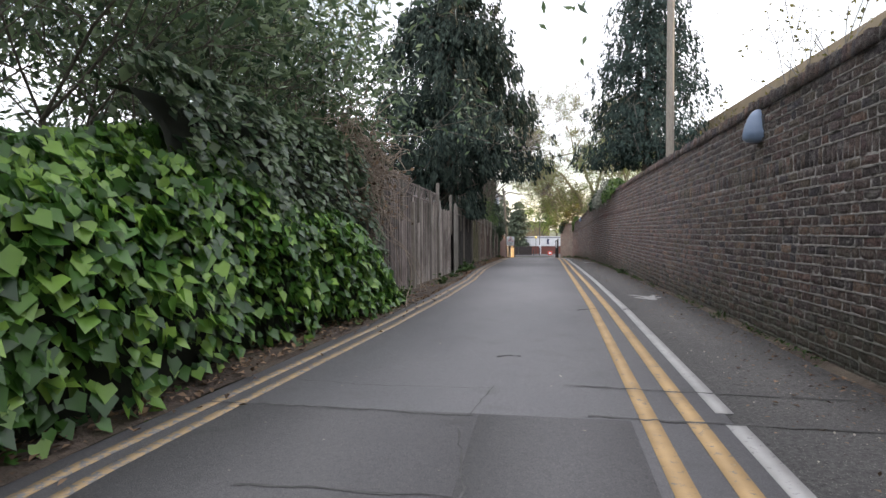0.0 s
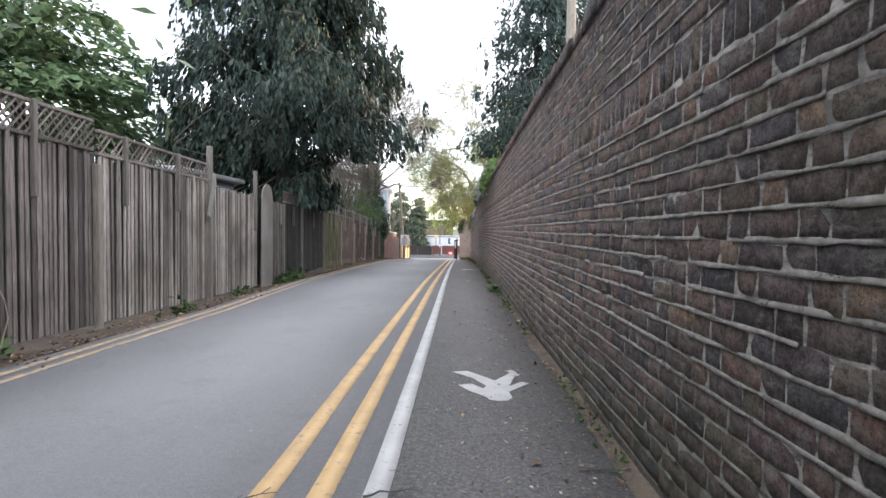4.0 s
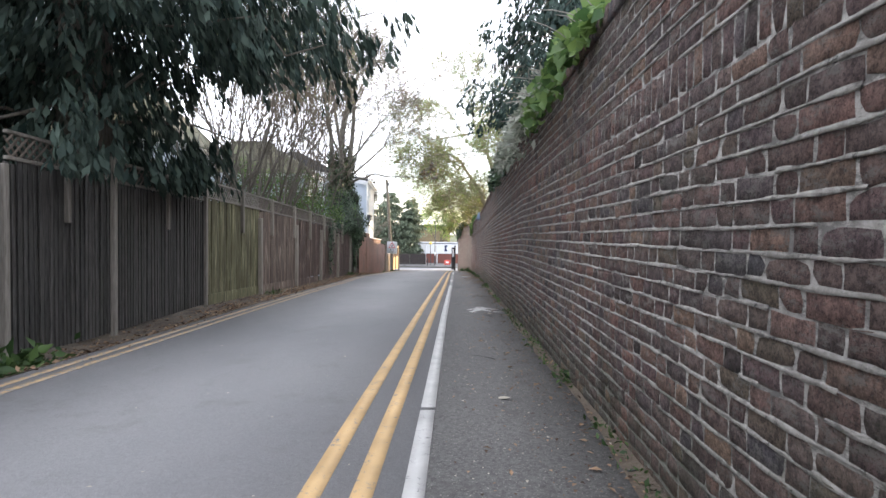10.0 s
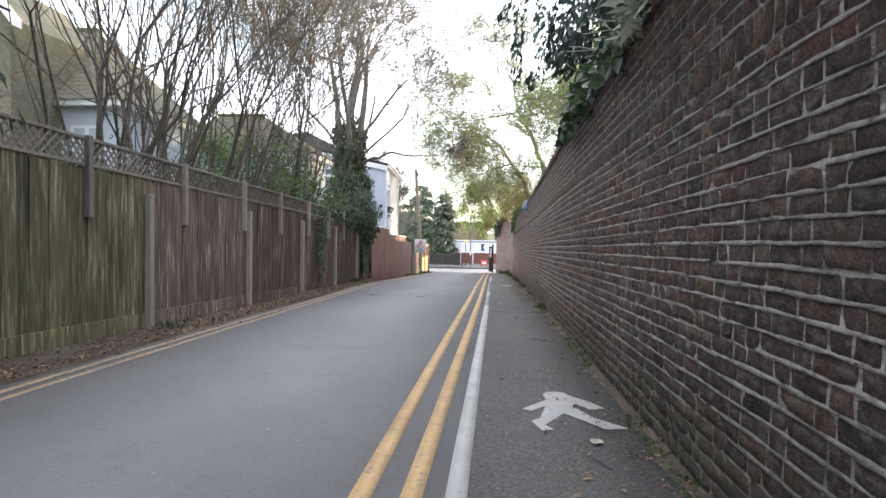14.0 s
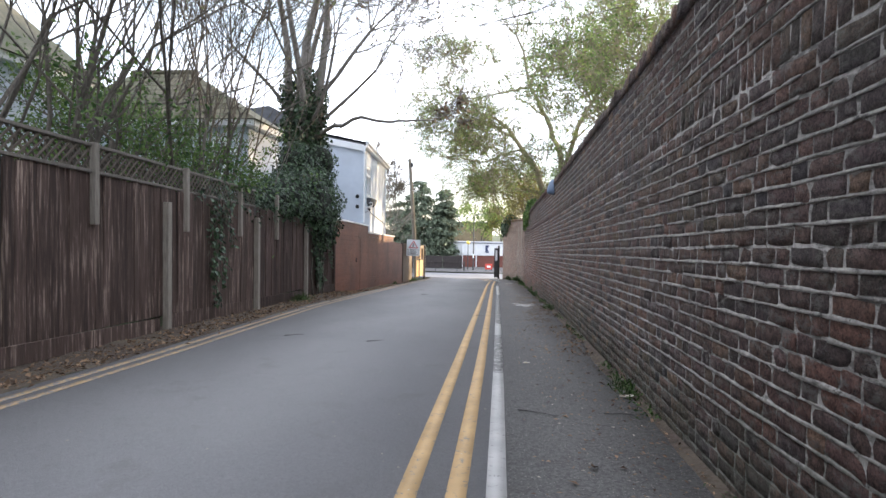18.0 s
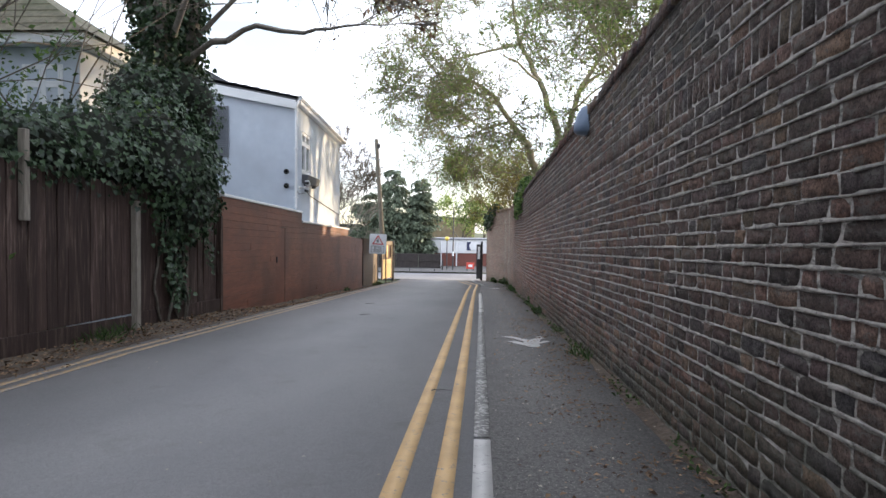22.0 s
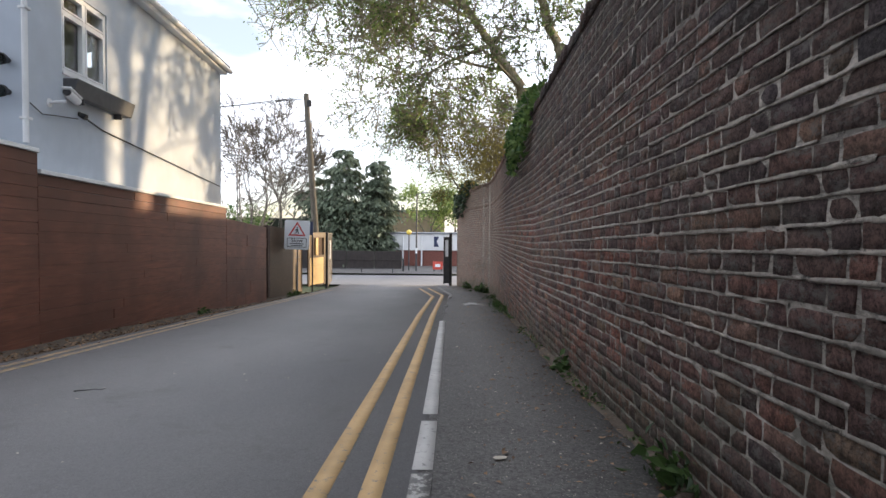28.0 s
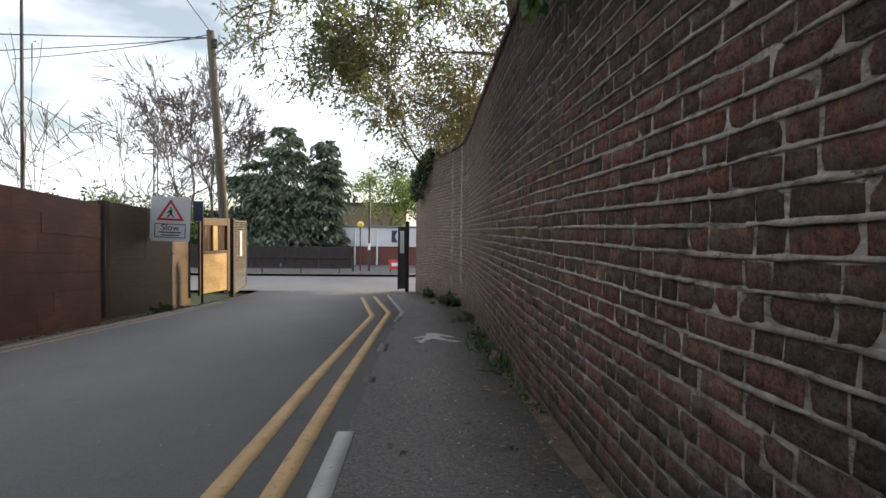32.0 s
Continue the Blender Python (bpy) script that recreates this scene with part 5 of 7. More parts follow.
sx, sy, sz = -4.42, 52.3, -0.33
sm = pose(sx, sy, sz, 0, 2.0, 8)
sign = thing("warning_sign", "white warning sign with a red triangle on a thin steel post", "sign", at=(sx, sy, ground_z(sy)))
W, H = 0.40, 0.475
rr = [(W - 0.04, -H), (W, -H + 0.04), (W, H - 0.04), (W - 0.04, H), (-W + 0.04, H), (-W, H - 0.04), (-W, -H + 0.04), (-W + 0.04, -H)]
part("panel", plate(rr, sm, 0.004, M["sign_white"]), M["sign_white"], sign)
def ring_poly(outer, inner, y0, material, name):
    bm = bmesh.new()
    n = len(outer)
    a = [bm.verts.new((x, y0, z)) for x, z in outer]
    b = [bm.verts.new((x, y0, z)) for x, z in inner]
    for i in range(n):
        f = bm.faces.new((a[i], a[(i + 1) % n], b[(i + 1) % n], b[i]))
    bmesh.ops.recalc_face_normals(bm, faces=bm.faces)
    bmesh.ops.solidify(bm, geom=bm.faces[:], thickness=0.002)
    bmesh.ops.transform(bm, matrix=sm, verts=bm.verts)
    part(name, bm, material, sign)
tri = [(0.0, 0.43), (0.28, -0.03), (-0.28, -0.03)]
tin = [(0.0, 0.345), (0.20, 0.015), (-0.20, 0.015)]
ring_poly(tri, tin, -0.008, M["sign_red"], "red_triangle")
for pts in ([(-0.03, 0.2), (0.035, 0.21), (0.03, 0.11), (-0.02, 0.11)], [(-0.02, 0.12), (0.015, 0.11), (-0.06, 0.03), (-0.085, 0.035)], [(0.0, 0.12), (0.03, 0.12), (0.075, 0.04), (0.05, 0.035)], [(-0.02, 0.225), (0.025, 0.225), (0.025, 0.26), (-0.02, 0.26)], [(-0.025, 0.2), (-0.08, 0.13), (-0.065, 0.12), (-0.01, 0.17)]):
    part("symbol_stroke", plate(pts, sm @ pose(0, -0.006, 0), 0.002, M["sign_black"]), M["sign_black"], sign)
bo = [(0.31, -0.40), (0.31, -0.10), (-0.31, -0.10), (-0.31, -0.40)]
bi = [(0.295, -0.385), (0.295, -0.115), (-0.295, -0.115), (-0.295, -0.385)]
ring_poly(bo, bi, -0.008, M["sign_black"], "border")
part("lettering", text_mesh("Slow", 0.19, M["sign_black"], sm @ pose(0, -0.008, -0.185, 90, 0, 0)), None, sign)
for z, w in ((-0.285, 0.22), (-0.345, 0.18)):
    part("lettering_bar", plate([(-w, z - 0.012), (w, z - 0.012), (w, z + 0.012), (-w, z + 0.012)], sm @ pose(0, -0.006, 0), 0.002, M["sign_black"]), M["sign_black"], sign)
part("post", tube((sx + 0.0, sy + 0.045, ground_z(sy) - 0.1), (sx, sy + 0.045, sz + 0.44), 0.024, sides=12), M["galv"], sign)
for z in (-0.25, 0.25, -0.75):
    part("clip", box((sx - 0.05, sy + 0.005, sz + z), (sx + 0.05, sy + 0.07, sz + z + 0.03), 0.004), M["galv"], sign)
bs = thing("blue_sign", "dark blue notice board behind the warning sign", "sign", at=(-4.35, 53.6, ground_z(53.6)))
part("board", box((-4.42, 53.60, -0.35), (-4.20, 53.62, 0.12), 0.004), M["navy"], bs)
part("post", box((-4.25, 53.62, ground_z(53.6) - 0.1), (-4.20, 53.66, 0.1), 0.004), M["dark_steel"], bs)

# open gate on the west side: boarded leaf in sunlit yellow, then a steel mesh leaf
gate = thing("open_gate", "open timber gate leaf with a lower panel coloured sunlit yellow", "gate", at=(-4.4, 54.8, ground_z(54.8)))
g0 = ground_z(55)
gm = Matrix.Translation((-4.55, 54.33, g0)) @ pose(0, 0, 0, 0, 0, 74.5) @ Matrix.Diagonal((2.85, 1, 1, 1))
def gbox(name, lo, hi, mt, label=""):
    part(name, box(lo, hi, 0.006, gm), mt, gate, label)
gbox("lower_panel", (0.05, -0.02, 0.12), (0.42, 0.02, 1.12), M["yellow_panel"], "sunlit yellow panel")
gbox("frame", (0.0, -0.03, 0.08), (0.05, 0.03, 2.05), M["olive"])
gbox("frame", (0.42, -0.03, 0.08), (0.47, 0.03, 2.05), M["olive"])
gbox("frame", (0.05, -0.03, 1.12), (0.42, 0.03, 1.20), M["olive"])
gbox("frame", (0.05, -0.03, 1.85), (0.42, 0.03, 2.05), M["olive"])
gbox("frame", (0.20, -0.025, 1.20), (0.27, 0.025, 1.85), M["yellow_panel"])
gbox("back_panel", (0.05, 0.022, 1.20), (0.42, 0.03, 1.85), M["board_brown"])
gpost = thing("gate_post", "black steel gate post at the end of the fence", "post", at=(-4.15, 55.7, g0))
part("post", box((-4.21, 55.65, g0 - 0.1), (-4.09, 55.77, -0.26), 0.008), M["black"], gpost)
mesh_gate = thing("mesh_gate", "weathered steel mesh gate leaf standing open", "gate", at=(-4.2, 56.5, g0))
A, B = Vector((-4.14, 55.8, 0)), Vector((-4.42, 58.1, 0))
gl = (B - A).length
mm = Matrix.Translation((A.x, A.y, ground_z(57) + 0.08)) @ pose(0, 0, 0, 0, 0, math.degrees(math.atan2(B.y - A.y, B.x - A.x)))
for lo, hi in (((0, -0.02, 0), (0.05, 0.02, 2.05)), ((gl - 0.05, -0.02, 0), (gl, 0.02, 2.05)), ((0.05, -0.02, 2.0), (gl - 0.05, 0.02, 2.05)), ((0.05, -0.02, 0), (gl - 0.05, 0.02, 0.05))):
    part("frame", box(lo, hi, 0.004, mm), M["post_grey"], mesh_gate)
for i in range(38):
    z = 0.06 + i * 0.051
    part("bar", box((0.05, -0.006, z), (gl - 0.05, 0.006, z + 0.03), 0, mm), M["post_grey"], mesh_gate)
part("notice", box((0.9, -0.03, 1.0), (1.3, -0.022, 1.75), 0, mm), M["sign_white"], mesh_gate, "white notice")
part("notice", box((0.9, 0.022, 1.0), (1.3, 0.03, 1.75), 0, mm), M["sign_white"], mesh_gate, "white notice")

g1 = ground_z(57.8)
east_gate = thing("steel_gate", "black steel gate leaf folded against the brick wall", "gate", at=(0.5, 57.8, g1))
part("post", box((0.60, 57.75, g1 - 0.1), (0.72, 57.87, -0.25), 0.008), M["black"], east_gate)
part("leaf_frame", box((0.36, 57.70, g1 + 0.08), (0.42, 57.76, -0.42), 0.006), M["dark_steel"], east_gate)
part("leaf_frame", box((0.42, 57.71, -0.50), (0.60, 57.75, -0.42), 0.006), M["dark_steel"], east_gate)
part("leaf_panel", box((0.42, 57.72, g1 + 0.1), (0.60, 57.74, -0.5), 0), M["dark_steel"], east_gate)
part("notice", box((0.43, 57.69, -1.25), (0.56, 57.70, -0.55), 0.002), M["sign_white"], east_gate, "white notice")

pole = thing("telegraph_pole", "leaning timber telegraph pole with fittings at its head", "pole", at=(-4.9, 58.0, ground_z(58)))
part("pole", tube((-4.92, 58, ground_z(58) - 0.2), (-5.49, 58, 5.55), 0.15, 0.115, 14), M["pole_wood"], pole)
part("fitting", box((-5.42, 57.84, 5.0), (-5.24, 57.98, 5.28), 0.02), M["black"], pole)
part("crosspiece", box((-5.75, 57.9, 4.35), (-5.2, 57.96, 4.42), 0.01), M["galv"], pole)
for z in (3.4, 3.8):
    part("step_iron", tube((-5.30, 57.85, z), (-5.05, 57.85, z), 0.012), M["galv"], pole)
pole2 = thing("timber_pole", "tall pale timber pole standing behind the brick wall", "pole", at=(3.2, 14, ground_z(14)))
part("pole", tube((3.2, 14, ground_z(14) - 0.2), (3.2, 14, 9.4), 0.16, 0.12, 14), M["post_pale"], pole2)
thin = thing("steel_mast", "slim dark steel mast behind the plank fence", "pole", at=(-9.85, 56, ground_z(56)))
part("mast", tube((-9.86, 56, ground_z(56) - 0.2), (-9.78, 56, 7.5), 0.05, 0.04, 10), M["dark_steel"], thin)
part("sleeve", tube((-9.82, 56, 0.3), (-9.72, 56, 2.1), 0.03, 0.02, 8), M["galv"], thin)
for a, b, s in (((-5.46, 58, 5.35), (-22, 48, 2.6), 0.25), ((-5.46, 58, 5.35), (-24, 58, 4.4), 0.3), ((-5.46, 58, 5.5), (-4.6, 38, 7.8), 0.3), ((-9.79, 56, 3.0), (-14, 75, 2.4), 0.1), ((-14, 62, 5.6), (-5.46, 58, 5.45), 0.1)):
    cable("overhead_wire", "thin black overhead telephone wire", [a, b], 0.014, M["black"], s)


# ---------------------------------------------------------------- wall lamps
def wall_lamp(y, z):
    e = thing("wall_lamp", "blue-grey bulkhead lamp high on the brick wall", "lamp", "wall lamps on the brick wall", at=(wall_x(y), y, z))
    prof = [(0.0, 0.17), (0.03, 0.168), (0.055, 0.15), (0.085, 0.10), (0.11, 0.03), (0.128, -0.06), (0.13, -0.12), (0.10, -0.15), (0.0, -0.16)]
    v, f, n = [], [], 13
    for r, h in prof:
        for i in range(n):
            t = math.pi * i / (n - 1)
            v.append((wall_x(y) - 0.012 - r * math.sin(t) * 1.15, y + r * math.cos(t), z + h))
    for j in range(len(prof) - 1):
        for i in range(n - 1):
            a = j * n + i
            f.append((a, a + n, a + n + 1, a + 1))
    part("cover", fast_mesh("cover", v, f, M["lamp_grey"], True), None, e)
    part("back_plate", box((wall_x(y) - 0.02, y - 0.13, z - 0.16), (wall_x(y) + 0.01, y + 0.13, z + 0.10), 0.01), M["dark_steel"], e)
    part("conduit", tube((wall_x(y) - 0.015, y, z + 0.15), (wall_x(y) - 0.015, y, wall_top(y)), 0.01), M["dark_steel"], e)


wall_lamp(-1.9, 2.12)
wall_lamp(31.65, 1.62)

# ---------------------------------------------------------------- across the main road
strip("kerb", lambda y: -60, lambda y: 60, 67.6, 67.75, 0.15, 0.11, M["kerb"], 0.16)
strip("far_pavement", lambda y: -60, lambda y: 60, 67.75, 80, 2.0, 0.105, M["footway"], 0.16)
fz = -2.74
far_fence = thing("far_fence", "dark stained close-boarded fence across the main road", "fence", at=(-6, 71.6, fz))
for i in range(14):
    x = -28 + i * 1.83
    part("panel", box((x, 71.6, fz), (x + 1.8, 71.65, -1.42 - 0.012 * i), 0.01), M["dark_fence"], far_fence)
part("rail", box((-28, 71.56, -2.2), (-2.5, 71.6, -2.12), 0.005), M["dark_fence"], far_fence)
shop = thing("white_clad_building", "low building with white cladding over red brick", "building", at=(0, 75, fz))
part("wall", box((-3.7, 75, fz - 0.2), (9.0, 82, -1.62), 0.01), M["red_wall"], shop, "red brick base")
part("cladding", box((-3.8, 74.9, -1.62), (9.1, 82.1, -0.44), 0.02), M["far_render"], shop, "white cladding")
part("roof_edge", box((-3.95, 74.8, -0.44), (9.3, 82.3, -0.34), 0.02), M["shutter"], shop)
for x in (-2.55, -1.2):
    part("pipe", tube((x, 74.85, fz), (x, 74.85, -0.6), 0.06), M["far_render"], shop)
part("window", box((-3.72, 74.86, -1.5), (-3.1, 74.9, -0.75), 0.01), M["shutter"], shop)
part("sign_panel", box((-0.32, 74.85, -1.35), (0.9, 74.89, -0.6), 0.01), M["far_render"], shop)
part("sign_mark", prism([(-0.32, -1.35), (0.06, -1.35), (-0.12, -0.98), (0.06, -0.62), (-0.32, -0.62)], 74.83, 74.85), M["navy"], shop, "navy blue arrow shape")
back = thing("brown_block", "far brown brick block behind the white building", "building", at=(-3, 95, fz))
part("wall", box((-6.5, 98, fz), (0.5, 104, 1.9), 0.02), M["far_brown"], back)
part("roof", box((-6.8, 97.7, 1.9), (0.8, 104.3, 2.05), 0.02), M["slate"], back)

street = thing("street_lamp", "slim grey street lamp with a short arm", "street lamp", at=(-1.36, 70, fz))
part("column", tube((-1.36, 70, fz), (-1.33, 70, 2.15), 0.06, 0.04, 10), M["dark_steel"], street)
part("band", tube((-1.36, 70, fz + 1.1), (-1.36, 70, fz + 1.45), 0.066, 0.066, 10), M["sign_white"], street)
part("arm", tube((-1.33, 70, 2.13), (-0.95, 70, 2.2), 0.025), M["dark_steel"], street)
part("lantern", box((-1.02, 69.92, 2.17), (-0.62, 70.08, 2.25), 0.02), M["galv"], street)
beacon = thing("crossing_beacon", "amber globe beacon on a pole by the crossing", "beacon", at=(-1.85, 70.4, fz))
part("pole", tube((-1.85, 70.4, fz), (-1.85, 70.4, -0.45), 0.04), M["dark_steel"], beacon)
bm = bmesh.new()
bmesh.ops.create_uvsphere(bm, u_segments=16, v_segments=10, radius=0.17, matrix=Matrix.Translation((-1.85, 70.4, -0.3)))
part("globe", bm, M["beacon"], beacon, "amber globe", smooth=True)
boll = thing("bollard", "black cast bollard at the kerb", "bollard", "bollards at the far kerb", at=(-2.15, 69.6, fz))
part("post", tube((-2.15, 69.6, fz), (-2.15, 69.6, fz + 0.72), 0.06, 0.055, 12), M["black"], boll)
part("cap", tube((-2.15, 69.6, fz + 0.72), (-2.15, 69.6, fz + 0.8), 0.07, 0.03, 12), M["black"], boll)
board = thing("road_works_board", "red folding road works board on the pavement", "sign", at=(0.0, 69.6, fz))
part("board", box((-0.30, 69.55, fz + 0.12), (0.32, 69.6, fz + 0.62), 0.01), M["red_sheet"], board)
part("white_arrow", box((-0.15, 69.535, fz + 0.28), (0.18, 69.548, fz + 0.46), 0.004), M["sign_white"], board)
for x in (-0.24, 0.22):
    part("leg", box((x, 69.5, fz), (x + 0.05, 69.7, fz + 0.14), 0.004), M["black"], board)
rail = thing("kerb_rail", "low dark pedestrian rail along the far kerb", "railing", at=(-6, 68.2, fz))
part("rail", box((-14, 68.18, fz + 0.22), (-2.6, 68.22, fz + 0.26), 0.004), M["dark_steel"], rail)
for i in range(7):
    part("post", box((-14 + i * 1.88, 68.17, fz), (-13.94 + i * 1.88, 68.23, fz + 0.24), 0.004), M["dark_steel"], rail)
for x, z, k in ((-15.1, 5.1, 0), (-15.3, 3.9, 1)):
    s = thing("far_street_lamp", "far street lamp seen through bare trees", "street lamp", at=(x + 0.6, 75 + k, fz))
    part("column", tube((x + 0.6, 75 + k, fz), (x + 0.6, 75 + k, z), 0.05, 0.04, 8), M["dark_steel"], s)
    part("lantern", box((x - 0.3, 74.9 + k, z - 0.05), (x + 0.6, 75.1 + k, z + 0.05), 0.02), M["galv"], s)
# near-black slab added as a backdrop behind the far trees
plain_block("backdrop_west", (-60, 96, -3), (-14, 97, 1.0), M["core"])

# shed behind the fence
shed = thing("shed", "grey shed with a felted flat roof behind the fence", "shed", at=(-6.2, 9.5, ground_z(9.5)))
part("wall", box((-7.4, 8.2, -0.3), (-5.2, 11.0, 1.96), 0.01), M["shutter"], shed)
part("roof", box((-7.6, 7.9, 1.96), (-5.0, 11.2, 2.06), 0.02, pose(0, 0, 0, 0, 0, 0)), M["galv"], shed, "pale corrugated roof edge")

# ---------------------------------------------------------------- conifers
conifer("cypress_tree", "tall dark blue-green cypress with drooping boughs behind the fence", (-5.1, 14.9, ground_z(15)), 14.8, 5.5, M["cypress"], M["bark"], 11, 150000, low=0.09, droop=0.32, spray=0.225, trunks=4, power=0.80, hang=0.9, width=0.30, strands=72, spread=(0.74, 1.10),
        keep=lambda p: (p[:, 2] > 1.6) & (np.hypot(p[:, 0] + 5.1, (p[:, 1] - 14.9) * np.where(p[:, 1] > 14.9, 1.05, 1.15)) < 2.9 + np.maximum(0, p[:, 2] - 2.4) * 1.15) & ((p[:, 2] > 3.0) | (p[:, 0] < -3.8)))
conifer("spruce_tree", "tall grey-green spruce behind the brick wall", (4.3, 25.0, ground_z(25)), 20.0, 5.9, M["spruce"], M["bark"], 12, 98000, low=0.19, droop=0.50, spray=0.225, power=0.85, hang=0.7, strands=58, spread=(0.62, 1.12), keep=lambda p: p[:, 2] > 4.5)
conifer("conifer_tree", "bushy light green conifer behind the fence", (-13.2, 14.8, ground_z(15)), 13.0, 5.2, M["conifer_light"], M["bark"], 13, 34000, low=0.1, droop=0.3, spray=0.42, power=0.5, hang=0.3, spread=(0.7, 1.05))
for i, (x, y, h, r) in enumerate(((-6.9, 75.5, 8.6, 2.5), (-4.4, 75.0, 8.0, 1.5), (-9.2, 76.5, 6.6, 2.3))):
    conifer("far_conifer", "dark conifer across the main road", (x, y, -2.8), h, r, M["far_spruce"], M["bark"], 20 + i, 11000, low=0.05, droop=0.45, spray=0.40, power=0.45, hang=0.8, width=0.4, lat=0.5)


# ---------------------------------------------------------------- broadleaf and bare trees
def leafy(name, label, stems, seed, leaf_mat_name, per_tip, size, bark, spread=0.55, depth=4, cluster=0.22, ratio=0.72, kids=(2, 3), lift=0.12, bend=0.25, shape="diamond", extra=None, aspect=0.5, thin=0.006, sides=5, poles=(), keep=None):
    """stems: rows of (base, way, length, radius); poles: bare limbs as rows of (point, radius)."""
    rnd = np.random.default_rng(seed)
    segs, tips = [], []
    for rows in poles:
        for (a, ra), (b, rb) in zip(rows, rows[1:]):
            a, b = np.array(a, float), np.array(b, float)
            k = [a + (b - a) * i / 4 + (rnd.normal(size=3) * 0.05 if 0 < i < 4 else 0) for i in range(5)]
            segs += [(k[i], k[i + 1], ra + (rb - ra) * i / 4, ra + (rb - ra) * (i + 1) / 4) for i in range(4)]
    for base, way, length, radius in stems:
        grow(base, way, length, radius, depth, rnd, segs, tips, spread, ratio, kids, lift, bend, thin)
    if keep is not None:
        ends, held = {tuple(np.round(b, 4)) for b, _, _, _ in stems}, []
        for g in segs:
            if tuple(np.round(g[0], 4)) in ends and keep(np.array([g[1]]))[0] or g[2] > 0.05:
                ends.add(tuple(np.round(g[1], 4)))
                held.append(g)
        segs = held
    sets = []
    if per_tip:
        P = np.array([t[0] for t in tips])
        D = np.array([t[1] for t in tips])
        n = int(len(P) * per_tip)
        k = rnd.integers(0, len(P), n)
        pos = P[k] + rnd.normal(size=(n, 3)) * cluster
        if keep is not None:
            ok = keep(pos)
            pos, k, n = pos[ok], k[ok], int(ok.sum())
        d = D[k] * 0.6 + rnd.normal(size=(n, 3)) * 0.7 + np.array([0, 0, -0.25])
        L = size * rnd.uniform(0.6, 1.4, n)
        v, f = leaf_arrays(pos, d, rnd.normal(size=(n, 3)) + np.array([0, 0, 0.8]), L, L * aspect, 0.2, shape)
        sets.append(("crown", v, f, M[leaf_mat_name]))
    if extra:
        sets += extra(segs, tips, rnd)
    return tree_thing(name, label, segs, M[bark], sets, sides=sides)


g0 = ground_z(50)
leafy("plane_tree", "spreading spring tree leaning over the brick wall, small golden-green leaves",
      [((0.9, 50.0, 6.2), (-1.0, -0.15, 0.05), 2.6, 0.085), ((0.9, 50.0, 6.2), (-0.7, 0.2, 0.7), 2.8, 0.10), ((1.7, 50.0, 5.1), (-0.9, 0.3, 0.15), 2.3, 0.07), ((1.3, 50.0, 5.7), (-0.9, -0.5, 0.3), 2.3, 0.07),
       ((2.0, 50.1, 8.4), (-0.9, 0.0, 0.35), 3.0, 0.09), ((2.0, 50.1, 8.4), (-0.3, -0.4, 0.9), 2.8, 0.09), ((2.0, 50.1, 8.4), (0.5, 0.2, 0.9), 2.8, 0.09), ((2.9, 50.2, 6.8), (-0.5, -0.7, 0.6), 2.4, 0.08),
       ((5.6, 50.4, 8.2), (0.5, -0.2, 0.8), 2.8, 0.10), ((5.6, 50.4, 8.2), (-0.4, 0.2, 1.0), 2.8, 0.10), ((4.6, 50.3, 6.4), (0.8, 0.1, 0.5), 2.6, 0.09), ((4.0, 50.3, 5.4), (0.2, -0.8, 0.6), 2.2, 0.07),
       ((2.5, 50.0, 3.9), (-0.7, -0.5, 0.2), 2.1, 0.06), ((2.2, 50.1, 4.4), (-0.8, 0.5, 0.0), 2.1, 0.06), ((3.0, 50.0, 2.6), (-0.7, 0.4, 0.1), 1.7, 0.05), ((3.1, 50.0, 2.4), (-0.5, -0.7, 0.3), 1.7, 0.05)],
      31, "bud_sky", 1.7, 0.095, "bark_plane", kids=(2, 4), spread=0.62, depth=5, cluster=0.11, ratio=0.71, lift=0.0, bend=0.36, thin=0.011, sides=3,
      poles=([((3.5, 50.0, g0), 0.26), ((3.05, 50.0, 2.2), 0.21), ((2.5, 50.0, 3.9), 0.17), ((0.9, 50.0, 6.2), 0.11)], [((3.75, 50.3, g0), 0.24), ((3.75, 50.3, 4.6), 0.18), ((2.9, 50.2, 6.8), 0.14), ((2.0, 50.1, 8.4), 0.10)], [((3.8, 50.3, 3.6), 0.16), ((4.6, 50.3, 6.4), 0.13), ((5.6, 50.4, 8.2), 0.10)]))
leafy("plane_tree", "spring tree with fine golden-green leaves beyond the brick wall",
      [((5.6, 43.0, 3.2), (-0.6, -0.4, 0.7), 2.3, 0.08), ((5.65, 43.0, 1.9), (-0.8, -0.3, 0.4), 2.0, 0.07), ((5.65, 43.0, 2.2), (-0.7, 0.5, 0.4), 2.0, 0.07), ((5.6, 43.0, 3.6), (-0.5, 0.5, 0.8), 2.3, 0.08), ((5.6, 43.0, 4.2), (0.1, -0.1, 1), 2.5, 0.09), ((5.6, 43.0, 3.8), (0.5, -0.5, 0.7), 2.2, 0.08), ((5.6, 43.0, 4.2), (-0.7, 0.0, 0.7), 2.3, 0.08), ((5.6, 43.0, 4.2), (0.6, 0.5, 0.7), 2.3, 0.08)],
      32, "bud_sky", 2.3, 0.095, "bark_plane", kids=(2, 4), spread=0.60, depth=5, cluster=0.16, ratio=0.71, lift=0.06, bend=0.32, thin=0.010, sides=3, poles=([((5.7, 43.0, ground_z(43)), 0.2), ((5.6, 43.0, 4.3), 0.12)],), keep=lambda p: (p[:, 0] > 2.4) | (p[:, 2] > 6.0))
